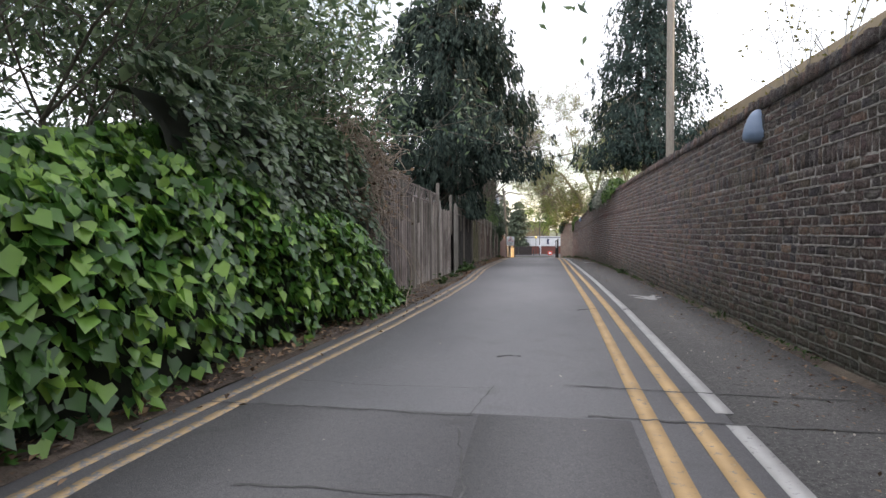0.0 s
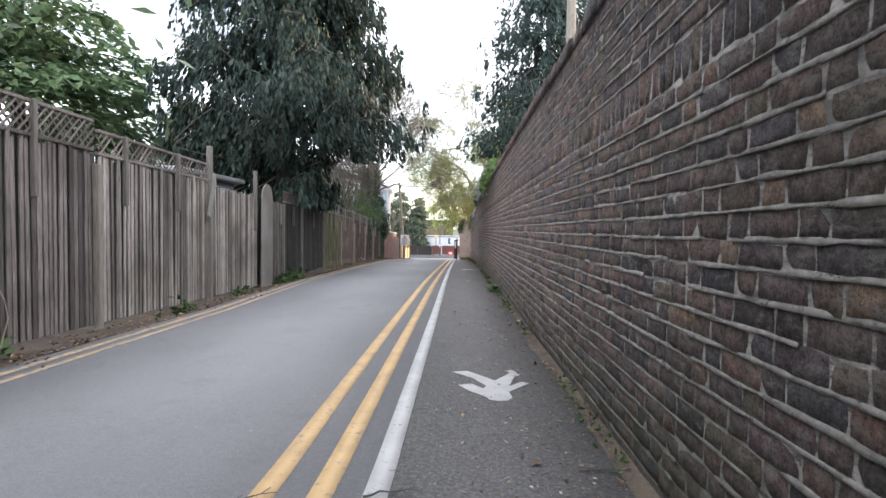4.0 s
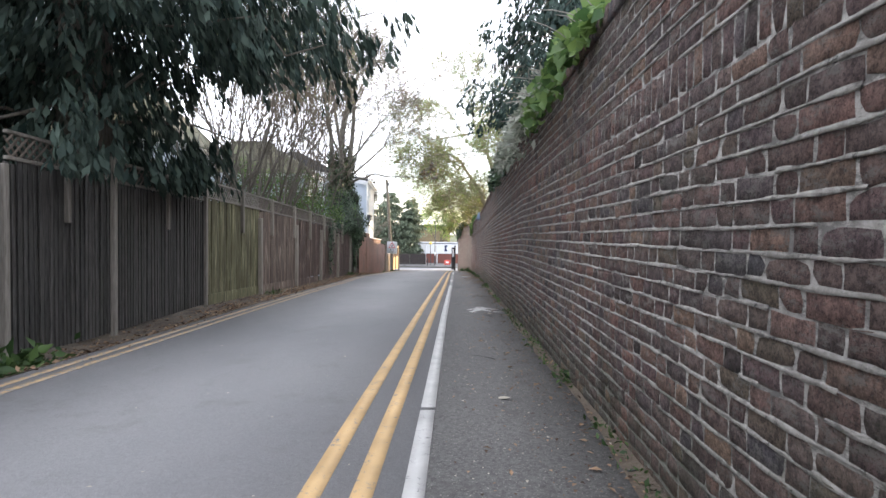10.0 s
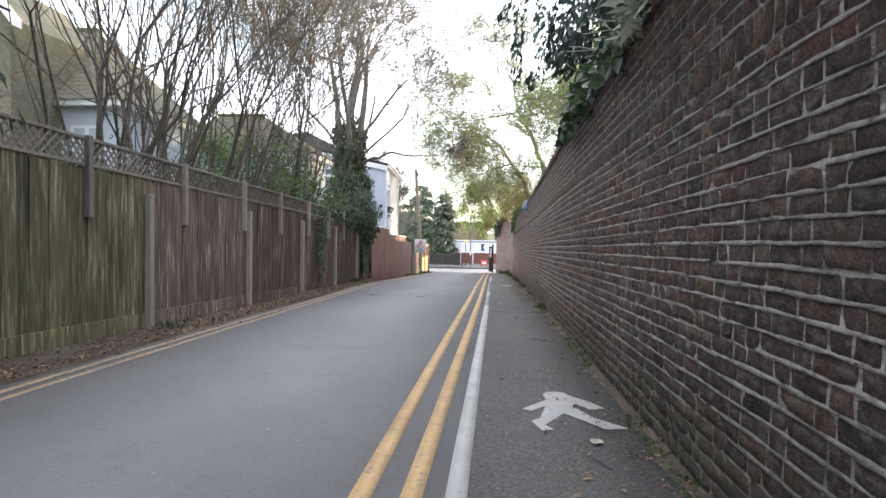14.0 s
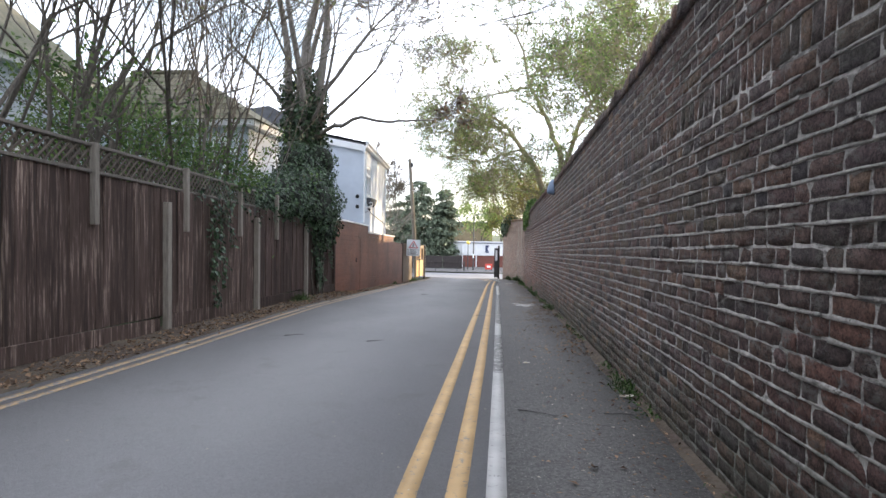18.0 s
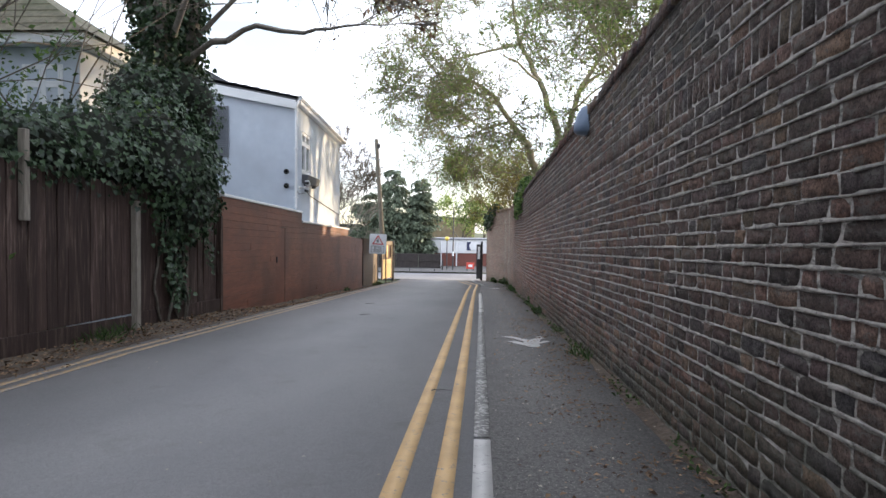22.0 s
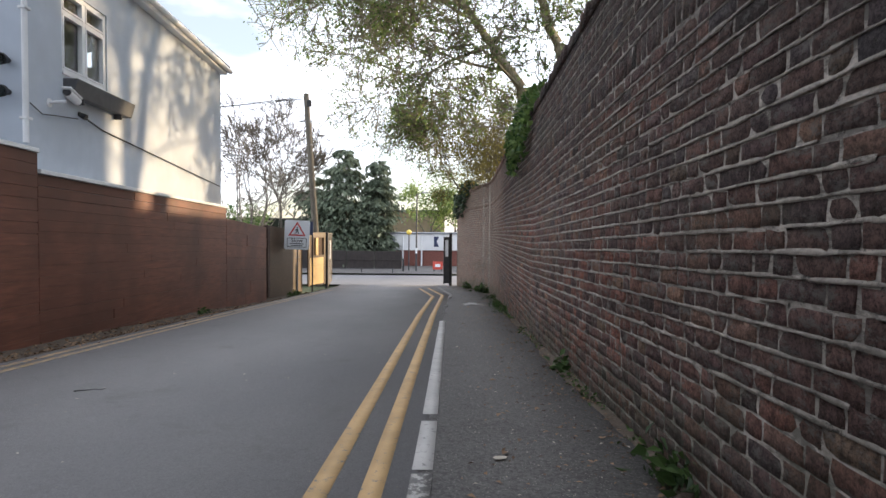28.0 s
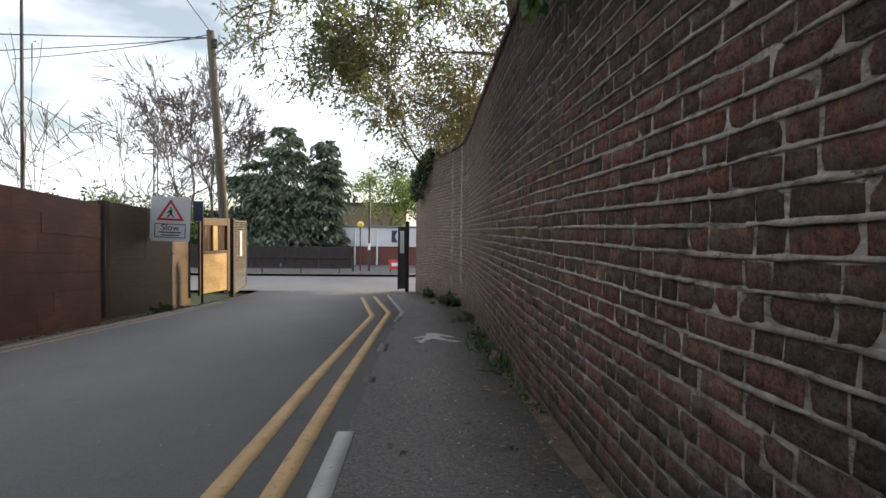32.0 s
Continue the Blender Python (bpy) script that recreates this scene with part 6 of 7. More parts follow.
leafy("plane_tree", "many-limbed spring tree close behind the brick wall",
      [((5.3, 37.5, 2.4), (-0.5, -0.3, 0.9), 2.2, 0.08), ((5.3, 37.5, 2.8), (-0.5, 0.4, 0.8), 2.2, 0.08), ((5.3, 37.5, 3.2), (0.1, -0.1, 1), 2.4, 0.09), ((5.3, 37.5, 2.6), (0.4, -0.5, 0.8), 2.2, 0.08), ((5.3, 37.5, 3.0), (0.5, 0.4, 0.8), 2.2, 0.08)],
      36, "bud_sky", 2.0, 0.095, "bark_plane", kids=(2, 4), spread=0.5, depth=5, cluster=0.14, ratio=0.70, lift=0.12, bend=0.3, thin=0.009, sides=3, poles=([((5.35, 37.5, ground_z(37)), 0.18), ((5.3, 37.5, 3.2), 0.12)],), keep=lambda p: (p[:, 0] > 2.5) | (p[:, 2] > 5.0))
leafy("ash_tree", "fine-twigged spring tree behind the brick wall with golden leaves",
      [((2.9, 57.5, ground_z(57)), (-0.2, -0.1, 1), 3.4, 0.16), ((2.9, 57.5, -0.4), (-0.7, -0.3, 0.6), 2.6, 0.09), ((2.9, 57.5, 0.0), (-0.5, 0.5, 0.6), 2.6, 0.09)],
      33, "bud_gold", 9.0, 0.095, "bark", kids=(3, 5), spread=0.62, depth=4, cluster=0.16, ratio=0.7)
leafy("golden_tree", "far yellow-green tree behind the white building",
      [((-1.0, 92, -2.8), (0, 0, 1), 3.0, 0.2), ((-1.0, 92, -1.0), (-0.6, 0, 0.7), 2.4, 0.1), ((-1.0, 92, -0.8), (0.6, 0, 0.7), 2.6, 0.1), ((1.6, 93, -2.8), (0.1, 0, 1), 3.0, 0.16)],
      34, "bud_sky", 16.0, 0.26, "bark", spread=0.6, depth=3, cluster=0.4, ratio=0.72, aspect=0.6)


def ivy_on(segs, tips, rnd, top=7.0, dens=150):
    """Dark ivy clothing the thick limbs."""
    P, D = [], []
    for a, b, r0, r1 in segs:
        if r0 > 0.07 and a[2] < top:
            L = np.linalg.norm(np.array(b) - np.array(a))
            n = int(L * dens)
            t = rnd.random((n, 1))
            c = np.array(a) + (np.array(b) - np.array(a)) * t
            o = rnd.normal(size=(n, 3))
            o /= np.linalg.norm(o, axis=1, keepdims=True)
            P.append(c + o * (r0 + np.abs(rnd.normal(size=(n, 1))) * 0.10))
            D.append(o * 0.6 + np.array([0, 0, -0.7]) + rnd.normal(size=(n, 3)) * 0.3)
    P, D = np.concatenate(P), np.concatenate(D)
    n = len(P)
    L = 0.085 * rnd.uniform(0.6, 1.4, n)
    v, f = leaf_arrays(P, D, rnd.normal(size=(n, 3)), L, L * 0.9, 0.2, "heart")
    return [("ivy", v, f, M["ivy_dark"])]


gt = ground_z(33.7)
leafy("ivy_clad_tree", "tall many-stemmed bare tree with ivy-clad lower trunks behind the fence",
      [((-5.22, 34.7, gt + 6.0), (0.05, 0.03, 1), 2.8, 0.15), ((-4.87, 34.9, gt + 5.6), (0.25, 0.0, 1), 2.8, 0.13), ((-5.72, 34.8, gt + 5.8), (-0.22, 0.06, 1), 2.8, 0.12), ((-5.37, 35.3, gt + 5.6), (0.05, 0.28, 1), 2.8, 0.11), ((-5.12, 34.3, gt + 5.2), (0.08, -0.22, 1), 2.8, 0.10),
       ((-4.94, 34.9, gt + 4.6), (0.9, 0.0, 0.5), 2.3, 0.06), ((-4.90, 34.9, gt + 5.4), (0.8, -0.1, 0.8), 2.4, 0.07), ((-5.22, 34.7, gt + 5.6), (0.6, 0.5, 0.9), 2.4, 0.07), ((-5.67, 34.8, gt + 5.0), (-0.7, -0.2, 0.8), 2.3, 0.06), ((-4.92, 34.35, gt + 4.6), (0.5, -0.7, 0.8), 2.2, 0.06), ((-5.22, 34.7, gt + 5.2), (-0.2, -0.7, 0.9), 2.3, 0.06),
       ((-2.5, 34.2, gt + 4.65), (0.8, -0.3, -0.15), 0.85, 0.03)],
      41, "dead_leaf", 0.55, 0.12, "bark_pale", spread=0.40, depth=4, kids=(2, 4), cluster=0.06, ratio=0.70, lift=0.16, bend=0.22, aspect=0.4, thin=0.009, sides=4,
      poles=([((-4.95, 34.75, gt + 4.3), 0.07), ((-3.8, 34.5, gt + 4.75), 0.05), ((-2.5, 34.2, gt + 4.65), 0.03)], [((-5.22, 34.7, gt), 0.25), ((-5.22, 34.7, gt + 6.0), 0.16)], [((-5.07, 34.9, gt), 0.20), ((-4.87, 34.9, gt + 5.6), 0.14)], [((-5.42, 34.8, gt), 0.19), ((-5.72, 34.8, gt + 5.8), 0.13)], [((-5.27, 35.1, gt), 0.16), ((-5.37, 35.3, gt + 5.6), 0.11)], [((-5.17, 34.5, gt), 0.16), ((-5.12, 34.3, gt + 5.2), 0.11)]),
      extra=lambda s, t, r: ivy_on(s, t, r, 4.0, 520))


def shrub_stems(x0, x1, y0, y1, n, seed, length, lean=0.3, bias=(0.0, 0.0)):
    rnd = np.random.default_rng(seed)
    out = []
    for _ in range(n):
        x, y = rnd.uniform(x0, x1), rnd.uniform(y0, y1)
        out.append(((x, y, ground_z(y)), (rnd.normal() * lean + bias[0], rnd.normal() * lean + bias[1], 1), length * rnd.uniform(0.75, 1.15), rnd.uniform(0.025, 0.055)))
    return out


leafy("coppiced_tree", "many-stemmed bare tree just breaking leaf behind the fence", shrub_stems(-6.6, -5.2, 20.4, 23.6, 30, 1, 3.8, 0.24, (0.10, 0.20)), 51, "bud", 2.4, 0.06, "bark", spread=0.34, depth=3, cluster=0.12, ratio=0.8, lift=0.28, bend=0.27, keep=lambda p: (p[:, 0] < -4.6) | (p[:, 2] > 2.9))
leafy("coppiced_tree", "many-stemmed bare tree just breaking leaf behind the fence", shrub_stems(-6.8, -5.2, 24.4, 27.5, 28, 2, 3.9, 0.24, (0.10, 0.20)), 52, "bud", 2.4, 0.06, "bark", spread=0.34, depth=3, cluster=0.12, ratio=0.8, lift=0.28, bend=0.27, keep=lambda p: (p[:, 0] < -4.6) | (p[:, 2] > 2.9))
leafy("coppiced_tree", "many-stemmed bare tree just breaking leaf behind the fence", shrub_stems(-7.2, -5.6, 28.4, 31.6, 22, 3, 3.9, 0.24, (0.10, 0.20)), 53, "bud", 2.4, 0.06, "bark", spread=0.36, depth=3, cluster=0.12, ratio=0.8, lift=0.28, bend=0.27, keep=lambda p: (p[:, 0] < -4.6) | (p[:, 2] > 2.9))
leafy("hawthorn_bush", "fresh green hawthorn bush rising above the fence", shrub_stems(-5.8, -4.9, 26.2, 31.5, 13, 4, 1.45, 0.35), 54, "hawthorn", 16.0, 0.075, "bark", spread=0.6, depth=3, cluster=0.14, ratio=0.75, lift=0.1, keep=lambda p: (p[:, 0] < -4.6) | ((p[:, 2] > 1.25) & (p[:, 0] < -4.1)))
leafy("hawthorn_bush", "fresh green bush rising above the fence", shrub_stems(-9.0, -6.4, 28.5, 32.6, 11, 5, 1.7, 0.3), 55, "hawthorn", 18.0, 0.09, "bark", spread=0.6, depth=3, cluster=0.2, ratio=0.78, lift=0.1)
leafy("bare_tree", "bare spring tree across the main road", [((-13.9, 79, -2.8), (0.0, 0, 1), 4.5, 0.17), ((-14.6, 80, -2.8), (-0.15, 0, 1), 4.5, 0.16), ((-12.9, 80, -2.8), (0.14, 0, 1), 4.6, 0.16), ((-11.9, 79, -2.8), (0.10, 0, 1), 3.6, 0.12)],
      56, "bud", 0.25, 0.07, "bark", kids=(2, 4), spread=0.40, depth=5, cluster=0.1, ratio=0.72, lift=0.2, thin=0.019, sides=3)
leafy("far_tree", "low green trees beyond the main road", shrub_stems(-30, -17, 84, 92, 10, 6, 1.9, 0.25), 57, "hawthorn", 5.0, 0.34, "bark", spread=0.6, depth=3, cluster=0.5, ratio=0.78, lift=0.1)
leafy("bare_tree", "thin bare tree beyond the house", shrub_stems(-9.5, -6.5, 55, 61, 7, 8, 2.5, 0.12), 58, "dead_leaf", 0.3, 0.1, "bark_pale", spread=0.36, depth=3, cluster=0.1, ratio=0.76, lift=0.2, thin=0.01)

# tall laurels behind the ivy at the start of the lane
leafy("laurel_tree", "tall dark evergreen laurel with bare lower stems", shrub_stems(-6.4, -4.9, -8.5, -3.0, 15, 11, 2.3, 0.22), 61, "laurel", 17.0, 0.135, "bark", spread=0.5, depth=3, cluster=0.24, ratio=0.78, lift=0.15, aspect=0.36)
leafy("laurel_tree", "tall dark evergreen laurel with bare lower stems", shrub_stems(-6.8, -5.1, -3.6, 0.6, 13, 12, 2.0, 0.2), 62, "laurel", 18.0, 0.125, "bark", spread=0.5, depth=3, cluster=0.24, ratio=0.78, lift=0.15, aspect=0.36, keep=lambda p: (p[:, 0] < -4.7) | (p[:, 2] > 2.1))
leafy("laurel_tree", "dark evergreen laurel farther from the lane", shrub_stems(-10.5, -7.5, -8, 3, 12, 13, 2.1, 0.22), 63, "laurel", 15.0, 0.17, "bark", spread=0.5, depth=3, cluster=0.3, ratio=0.78, lift=0.15, aspect=0.4)


# ---------------------------------------------------------------- ivy banks
def bank_surface(y, t, height, depth, x_front, rnd):
    """Points on the rounded face of a bank: t runs from its foot to its crown."""
    a = t * math.pi * 0.62
    x = x_front(y) - depth * (1 - np.cos(a)) * 0.62 + 0.10 * np.sin(a)
    return x, height(y) * np.sin(np.minimum(a, math.pi / 2)) ** 0.8


def leaf_bank(name, label, y0, y1, x_front, height, depth, n, size, leaf, seed, bulge=0.14, shape="heart"):
    rnd = np.random.default_rng(seed)
    e = thing(name, label, "climber", at=(x_front((y0 + y1) / 2) - 0.3, (y0 + y1) / 2, ground_z((y0 + y1) / 2) + 0.05))
    # near-black shell that paints the shade inside the bank
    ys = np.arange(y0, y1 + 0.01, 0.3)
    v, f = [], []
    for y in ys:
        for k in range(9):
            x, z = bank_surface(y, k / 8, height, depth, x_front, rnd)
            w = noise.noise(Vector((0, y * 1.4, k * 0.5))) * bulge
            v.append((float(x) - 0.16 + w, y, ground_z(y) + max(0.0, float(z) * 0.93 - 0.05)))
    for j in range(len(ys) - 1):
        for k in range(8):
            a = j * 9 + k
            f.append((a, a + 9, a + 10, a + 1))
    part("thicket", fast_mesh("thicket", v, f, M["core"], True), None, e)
    y = rnd.uniform(y0, y1, n)
    t = rnd.uniform(0, 1.0, n) ** 0.85
    hx = np.array([height(q) for q in y])
    xf = np.array([x_front(q) for q in y])
    a = t * math.pi * 0.62
    w = np.array([noise.noise(Vector((0, p * 1.4, q * 4.0))) for p, q in zip(y, t)]) * bulge
    x = xf - depth * (1 - np.cos(a)) * 0.62 + 0.10 * np.sin(a) + w - np.abs(rnd.normal(size=n)) * 0.07
    z = hx * np.sin(np.minimum(a, math.pi / 2)) ** 0.8 + rnd.normal(size=n) * 0.03
    gz = np.array([ground_z(q) for q in y])
    p = np.stack([x, y, gz + np.maximum(0.03, z)], 1)
    d = np.stack([0.55 + rnd.normal(size=n) * 0.35, rnd.normal(size=n) * 0.5, -0.75 + rnd.normal(size=n) * 0.35], 1)
    up = np.stack([np.ones(n), rnd.normal(size=n) * 0.4, 0.8 + rnd.normal(size=n) * 0.4], 1)
    L = size * rnd.uniform(0.55, 1.3, n)
    v, f = leaf_arrays(p, d, up, L, L * rnd.uniform(0.8, 1.05, n), 0.16, shape)
    part("leaves", fast_mesh("leaves", v, f, M[leaf]), None, e)
    return e


front = lambda y: kerb_x(y) - 0.16 - 0.10 * math.sin(y * 1.3)
hgt = lambda y: float(np.interp(y, [-12, -6.2, -5.2, -4.5, -3.8, -3.0, -1.5, -0.5, 0.0, 0.3], [1.3, 1.34, 1.55, 1.84, 1.84, 1.58, 1.25, 0.78, 0.3, 0.15])) + 0.07 * math.sin(y * 3.1)
leaf_bank("ivy_bank", "bright green large-leaved ivy bank beside the road", -11, 0.25, front, hgt, 1.2, 14000, 0.11, "ivy", 71)
leaf_bank("ivy_bank", "dark evergreen shrub and dead stems behind the bright bank", -4.5, 1.0, lambda y: fence_x(y) + 0.42 - 0.12 * max(0, y), lambda y: float(np.interp(y, [-4.5, -0.3, 0.5, 1.0], [2.3, 2.4, 2.2, 1.9])), 0.7, 5200, 0.105, "laurel", 72, shape="diamond")


# dead climber heaped over the fence
def dead_climber():
    rnd = np.random.default_rng(73)
    segs, leaves = [], []
    for _ in range(520):
        y = rnd.normal(0.35, 0.62)
        p = np.array([fence_x(y) + rnd.uniform(-0.25, 0.32), y, ground_z(y) + rnd.uniform(1.45, 2.8)])
        d = rnd.normal(size=3) * np.array([0.6, 0.8, 0.5]) + np.array([0.1, 0, -0.3])
        for _ in range(rnd.integers(4, 8)):
            d = d + rnd.normal(size=3) * 0.45 + np.array([0, 0, -0.12])
            d /= np.linalg.norm(d)
            q = p + d * 0.14
            segs.append((p, q, 0.007, 0.006))
            if rnd.random() < 0.22:
                leaves.append((q, d))
            p = q
    e = thing("dead_climber", "tangle of brown dead climber stems over the fence", "climber", at=(fence_x(1), 1.0, ground_z(1)))
    tagged(part("stem_tangle", limb_mesh("stem_tangle", segs, M["dead_twig"], 3), None, e), kind="stuff")
    P, D = np.array([a for a, _ in leaves]), np.array([b for _, b in leaves])
    L = rnd.uniform(0.04, 0.09, len(P))
    v, f = leaf_arrays(P, D + rnd.normal(size=P.shape) * 0.5, rnd.normal(size=P.shape), L, L * 0.7)
    part("dead_leaves", fast_mesh("dead_leaves", v, f, M["dead_leaf"]), None, e)
    for _ in range(34):
        y = rnd.uniform(-0.6, 1.4)
        p = np.array([fence_x(y) + rnd.uniform(0.05, 0.2), y, ground_z(y) + rnd.uniform(1.2, 2.2)])
        d = np.array([0, rnd.normal() * 0.2, -1.0])
        line_pts = [p]
        while p[2] > ground_z(p[1]) + 0.12:
            d = d + rnd.normal(size=3) * 0.25
            d[2] = -abs(d[2]) - 0.2
            d /= np.linalg.norm(d)
            q = p + d * 0.15
            q[0] = max(q[0], fence_x(q[1]) + 0.04)
            line_pts.append(q)
            p = q
        part("hanging_stem", sweep("hanging_stem", line_pts, 0.006, M["dead_twig"]), None, e)


dead_climber()


# ivy mass hanging over the fence round the big tree, with trails down the boards
def ivy_mass():
    rnd = np.random.default_rng(74)
    e = thing("ivy_mass", "dark ivy mass spilling over the fence and trailing down", "climber", at=(-4.3, 33.4, ground_z(33.4)))
    P, O = [], []
    lobes = [(-4.75, 33.2, 1.35, 0.95, 1.25, 0.95), (-4.5, 33.7, 0.8, 0.55, 0.8, 0.75), (-4.9, 32.1, 1.25, 0.75, 1.0, 0.65), (-5.0, 33.6, 2.2, 0.55, 0.6, 0.7), (-4.85, 31.0, 1.15, 0.55, 0.8, 0.42), (-4.75, 34.4, 1.3, 0.6, 0.7, 0.7), (-4.9, 34.6, 2.3, 0.62, 0.62, 0.8)]
    for x, y, z, a, b, c in lobes:
        n = int(2300 * a * b * c + 1300)
        o = rnd.normal(size=(n, 3))
        o /= np.linalg.norm(o, axis=1, keepdims=True)
        rr = rnd.uniform(0.72, 1.08, (n, 1)) + 0.12 * np.sin(o[:, :1] * 7 + y) * np.cos(o[:, 2:] * 6)
        P.append(np.array([x, y, z]) + o * np.array([a, b, c]) * rr)
        O.append(o)
    for y, zt, ln in ((33.35, 1.0, 1.9), (33.6, 0.9, 1.7), (33.0, 1.0, 1.0), (34.5, 0.8, 1.2), (27.75, 1.1, 1.7), (28.0, 1.1, 1.3), (33.45, 0.5, 1.3), (28.3, 1.1, 0.8), (33.25, 0.6, 1.4)):
        n = int(95 * ln)
        s = rnd.random(n)
        yy = y + np.sin(s * 5 + y) * 0.10 + rnd.normal(size=n) * 0.065
        P.append(np.stack([np.array([fence_x(q) for q in yy]) + 0.05 + np.abs(rnd.normal(size=n)) * 0.05, yy, zt - s * ln], 1))
        O.append(np.tile([[1.0, 0, 0]], (n, 1)))
    n = 900
    yy = rnd.uniform(27.3, 31.5, n)
    P.append(np.stack([np.array([fence_x(q) for q in yy]) - 0.1 + rnd.normal(size=n) * 0.16, yy, np.array([ground_z(q) for q in yy]) + 2.05 + rnd.normal(size=n) * 0.16], 1))
    O.append(np.tile([[0.6, 0, 0.5]], (n, 1)))
    P, O = np.concatenate(P), np.concatenate(O)
    n = len(P)
    d = O * 0.5 + np.array([0.1, 0, -0.8]) + rnd.normal(size=(n, 3)) * 0.35
    L = 0.066 * rnd.uniform(0.55, 1.35, n)
    v, f = leaf_arrays(P, d, O + rnd.normal(size=(n, 3)) * 0.4 + np.array([0, 0, 0.3]), L, L * 0.85, 0.18, "heart")
    part("leaves", fast_mesh("leaves", v, f, M["ivy_dark"]), None, e)
    # near-black lobes paint the shade within the ivy
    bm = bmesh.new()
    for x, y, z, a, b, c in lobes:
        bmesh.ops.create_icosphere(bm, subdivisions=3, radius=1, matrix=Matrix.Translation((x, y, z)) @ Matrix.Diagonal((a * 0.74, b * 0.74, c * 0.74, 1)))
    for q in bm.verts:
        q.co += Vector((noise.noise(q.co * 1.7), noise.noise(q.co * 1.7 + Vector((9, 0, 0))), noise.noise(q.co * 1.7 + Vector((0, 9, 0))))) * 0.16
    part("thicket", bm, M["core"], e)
    for k in range(6):
        segs = []
        y = 33.2 + k * 0.09
        p = np.array([fence_x(y) + 0.07, y, 0.6])
        while p[2] > ground_z(y) + 0.05:
            q = p + np.array([rnd.normal() * 0.01, rnd.normal() * 0.05, -0.16])
            segs.append((p, q, 0.018, 0.02))
            p = q
        part("stem", limb_mesh("stem", segs, M["bark"], 5), None, e)


ivy_mass()


# shrubs and ivy spilling over the head of the brick wall
def wall_clump(name, label, y0, y1, mat, n, size, seed, over=0.25, rise=0.55, drop=0.5, shape="diamond"):
    rnd = np.random.default_rng(seed)
    yc = (y0 + y1) / 2
    e = thing(name, label, "shrub", at=(wall_x(yc) + 0.15, yc, wall_top(yc)))
    y = rnd.uniform(y0, y1, n)
    s = rnd.random(n)
    env = np.sin(np.clip((y - y0) / (y1 - y0), 0, 1) * math.pi) ** 0.5
    wx_ = np.array([wall_x(q) for q in y])
    wt = np.array([wall_top(q) for q in y])
    u = rnd.uniform(-1, 1, n)
    x = wx_ + 0.2 + u * (0.2 + over) * (0.5 + 0.5 * env)
    z = wt + env * rise * (1 - u ** 2) * s - np.where(x < wx_ - 0.02, rnd.random(n) * drop * env, 0)
    x = np.where((z < wt) & (x > wx_ - 0.04), wx_ - 0.05 - rnd.random(n) * 0.08, x)
    p = np.stack([x, y, z], 1)
    d = np.stack([-0.5 + rnd.normal(size=n) * 0.5, rnd.normal(size=n) * 0.5, -0.3 + rnd.normal(size=n) * 0.6], 1)
    L = size * rnd.uniform(0.5, 1.5, n)
    v, f = leaf_arrays(p, d, rnd.normal(size=(n, 3)) + np.array([-0.5, 0, 0.6]), L, L * (0.9 if shape == "heart" else 0.45), 0.2, shape)
    part("leaves", fast_mesh("leaves", v, f, M[mat]), None, e)
    segs = []
    for _ in range(int((y1 - y0) * 14)):
        yy = rnd.uniform(y0, y1)
        q = np.array([wall_x(yy) + rnd.uniform(0.0, 0.3), yy, wall_top(yy) - 0.02])
        dd = np.array([rnd.normal() * 0.5 - 0.3, rnd.normal() * 0.5, 0.6])
        for _ in range(4):
            dd = dd + rnd.normal(size=3) * 0.3 + np.array([-0.05, 0, -0.12])
            w = q + dd / np.linalg.norm(dd) * 0.12
            segs.append((q, w, 0.005, 0.004))
            q = w
    tagged(part("stems", limb_mesh("stems", segs, M["bark_pale"], 3), None, e), kind="stuff")


wall_clump("pale_shrub", "pale grey-leaved shrub spilling over the brick wall", 12.6, 17.2, "pale_shrub", 2600, 0.11, 81, 0.3, 0.7, 0.45)
wall_clump("wall_ivy", "green ivy over the head of the brick wall", 10.5, 14.0, "hawthorn", 1500, 0.085, 82, 0.22, 0.5, 0.35, "heart")
wall_clump("wall_ivy", "dark ivy over the head of the brick wall", 16.5, 21.0, "ivy_dark", 1800, 0.085, 83, 0.2, 0.6, 0.35, "heart")
wall_clump("wall_ivy", "fresh green ivy hanging over the brick wall near the bend", 40.9, 44.0, "hawthorn", 3600, 0.075, 84, 0.16, 0.55, 0.75, "heart")
wall_clump("wall_ivy", "dark ivy over the end of the brick wall by the gate", 55.2, 57.7, "ivy_dark", 2400, 0.09, 85, 0.3, 0.5, 1.0, "heart")
for i in range(6):
    leafy("wall_bush", "budding bush growing behind the start of the brick wall", [((2.0 + 0.3 * i, -2.0 + 2.0 * i, ground_z(-2.0 + 2.0 * i) - 0.1), (-0.1, 0.1, 1), 1.7, 0.04)], 86 + i, "bud_gold", 4.0, 0.08, "bark_pale", spread=0.5, depth=3, cluster=0.14, ratio=0.75, keep=lambda p: p[:, 0] > 1.35)

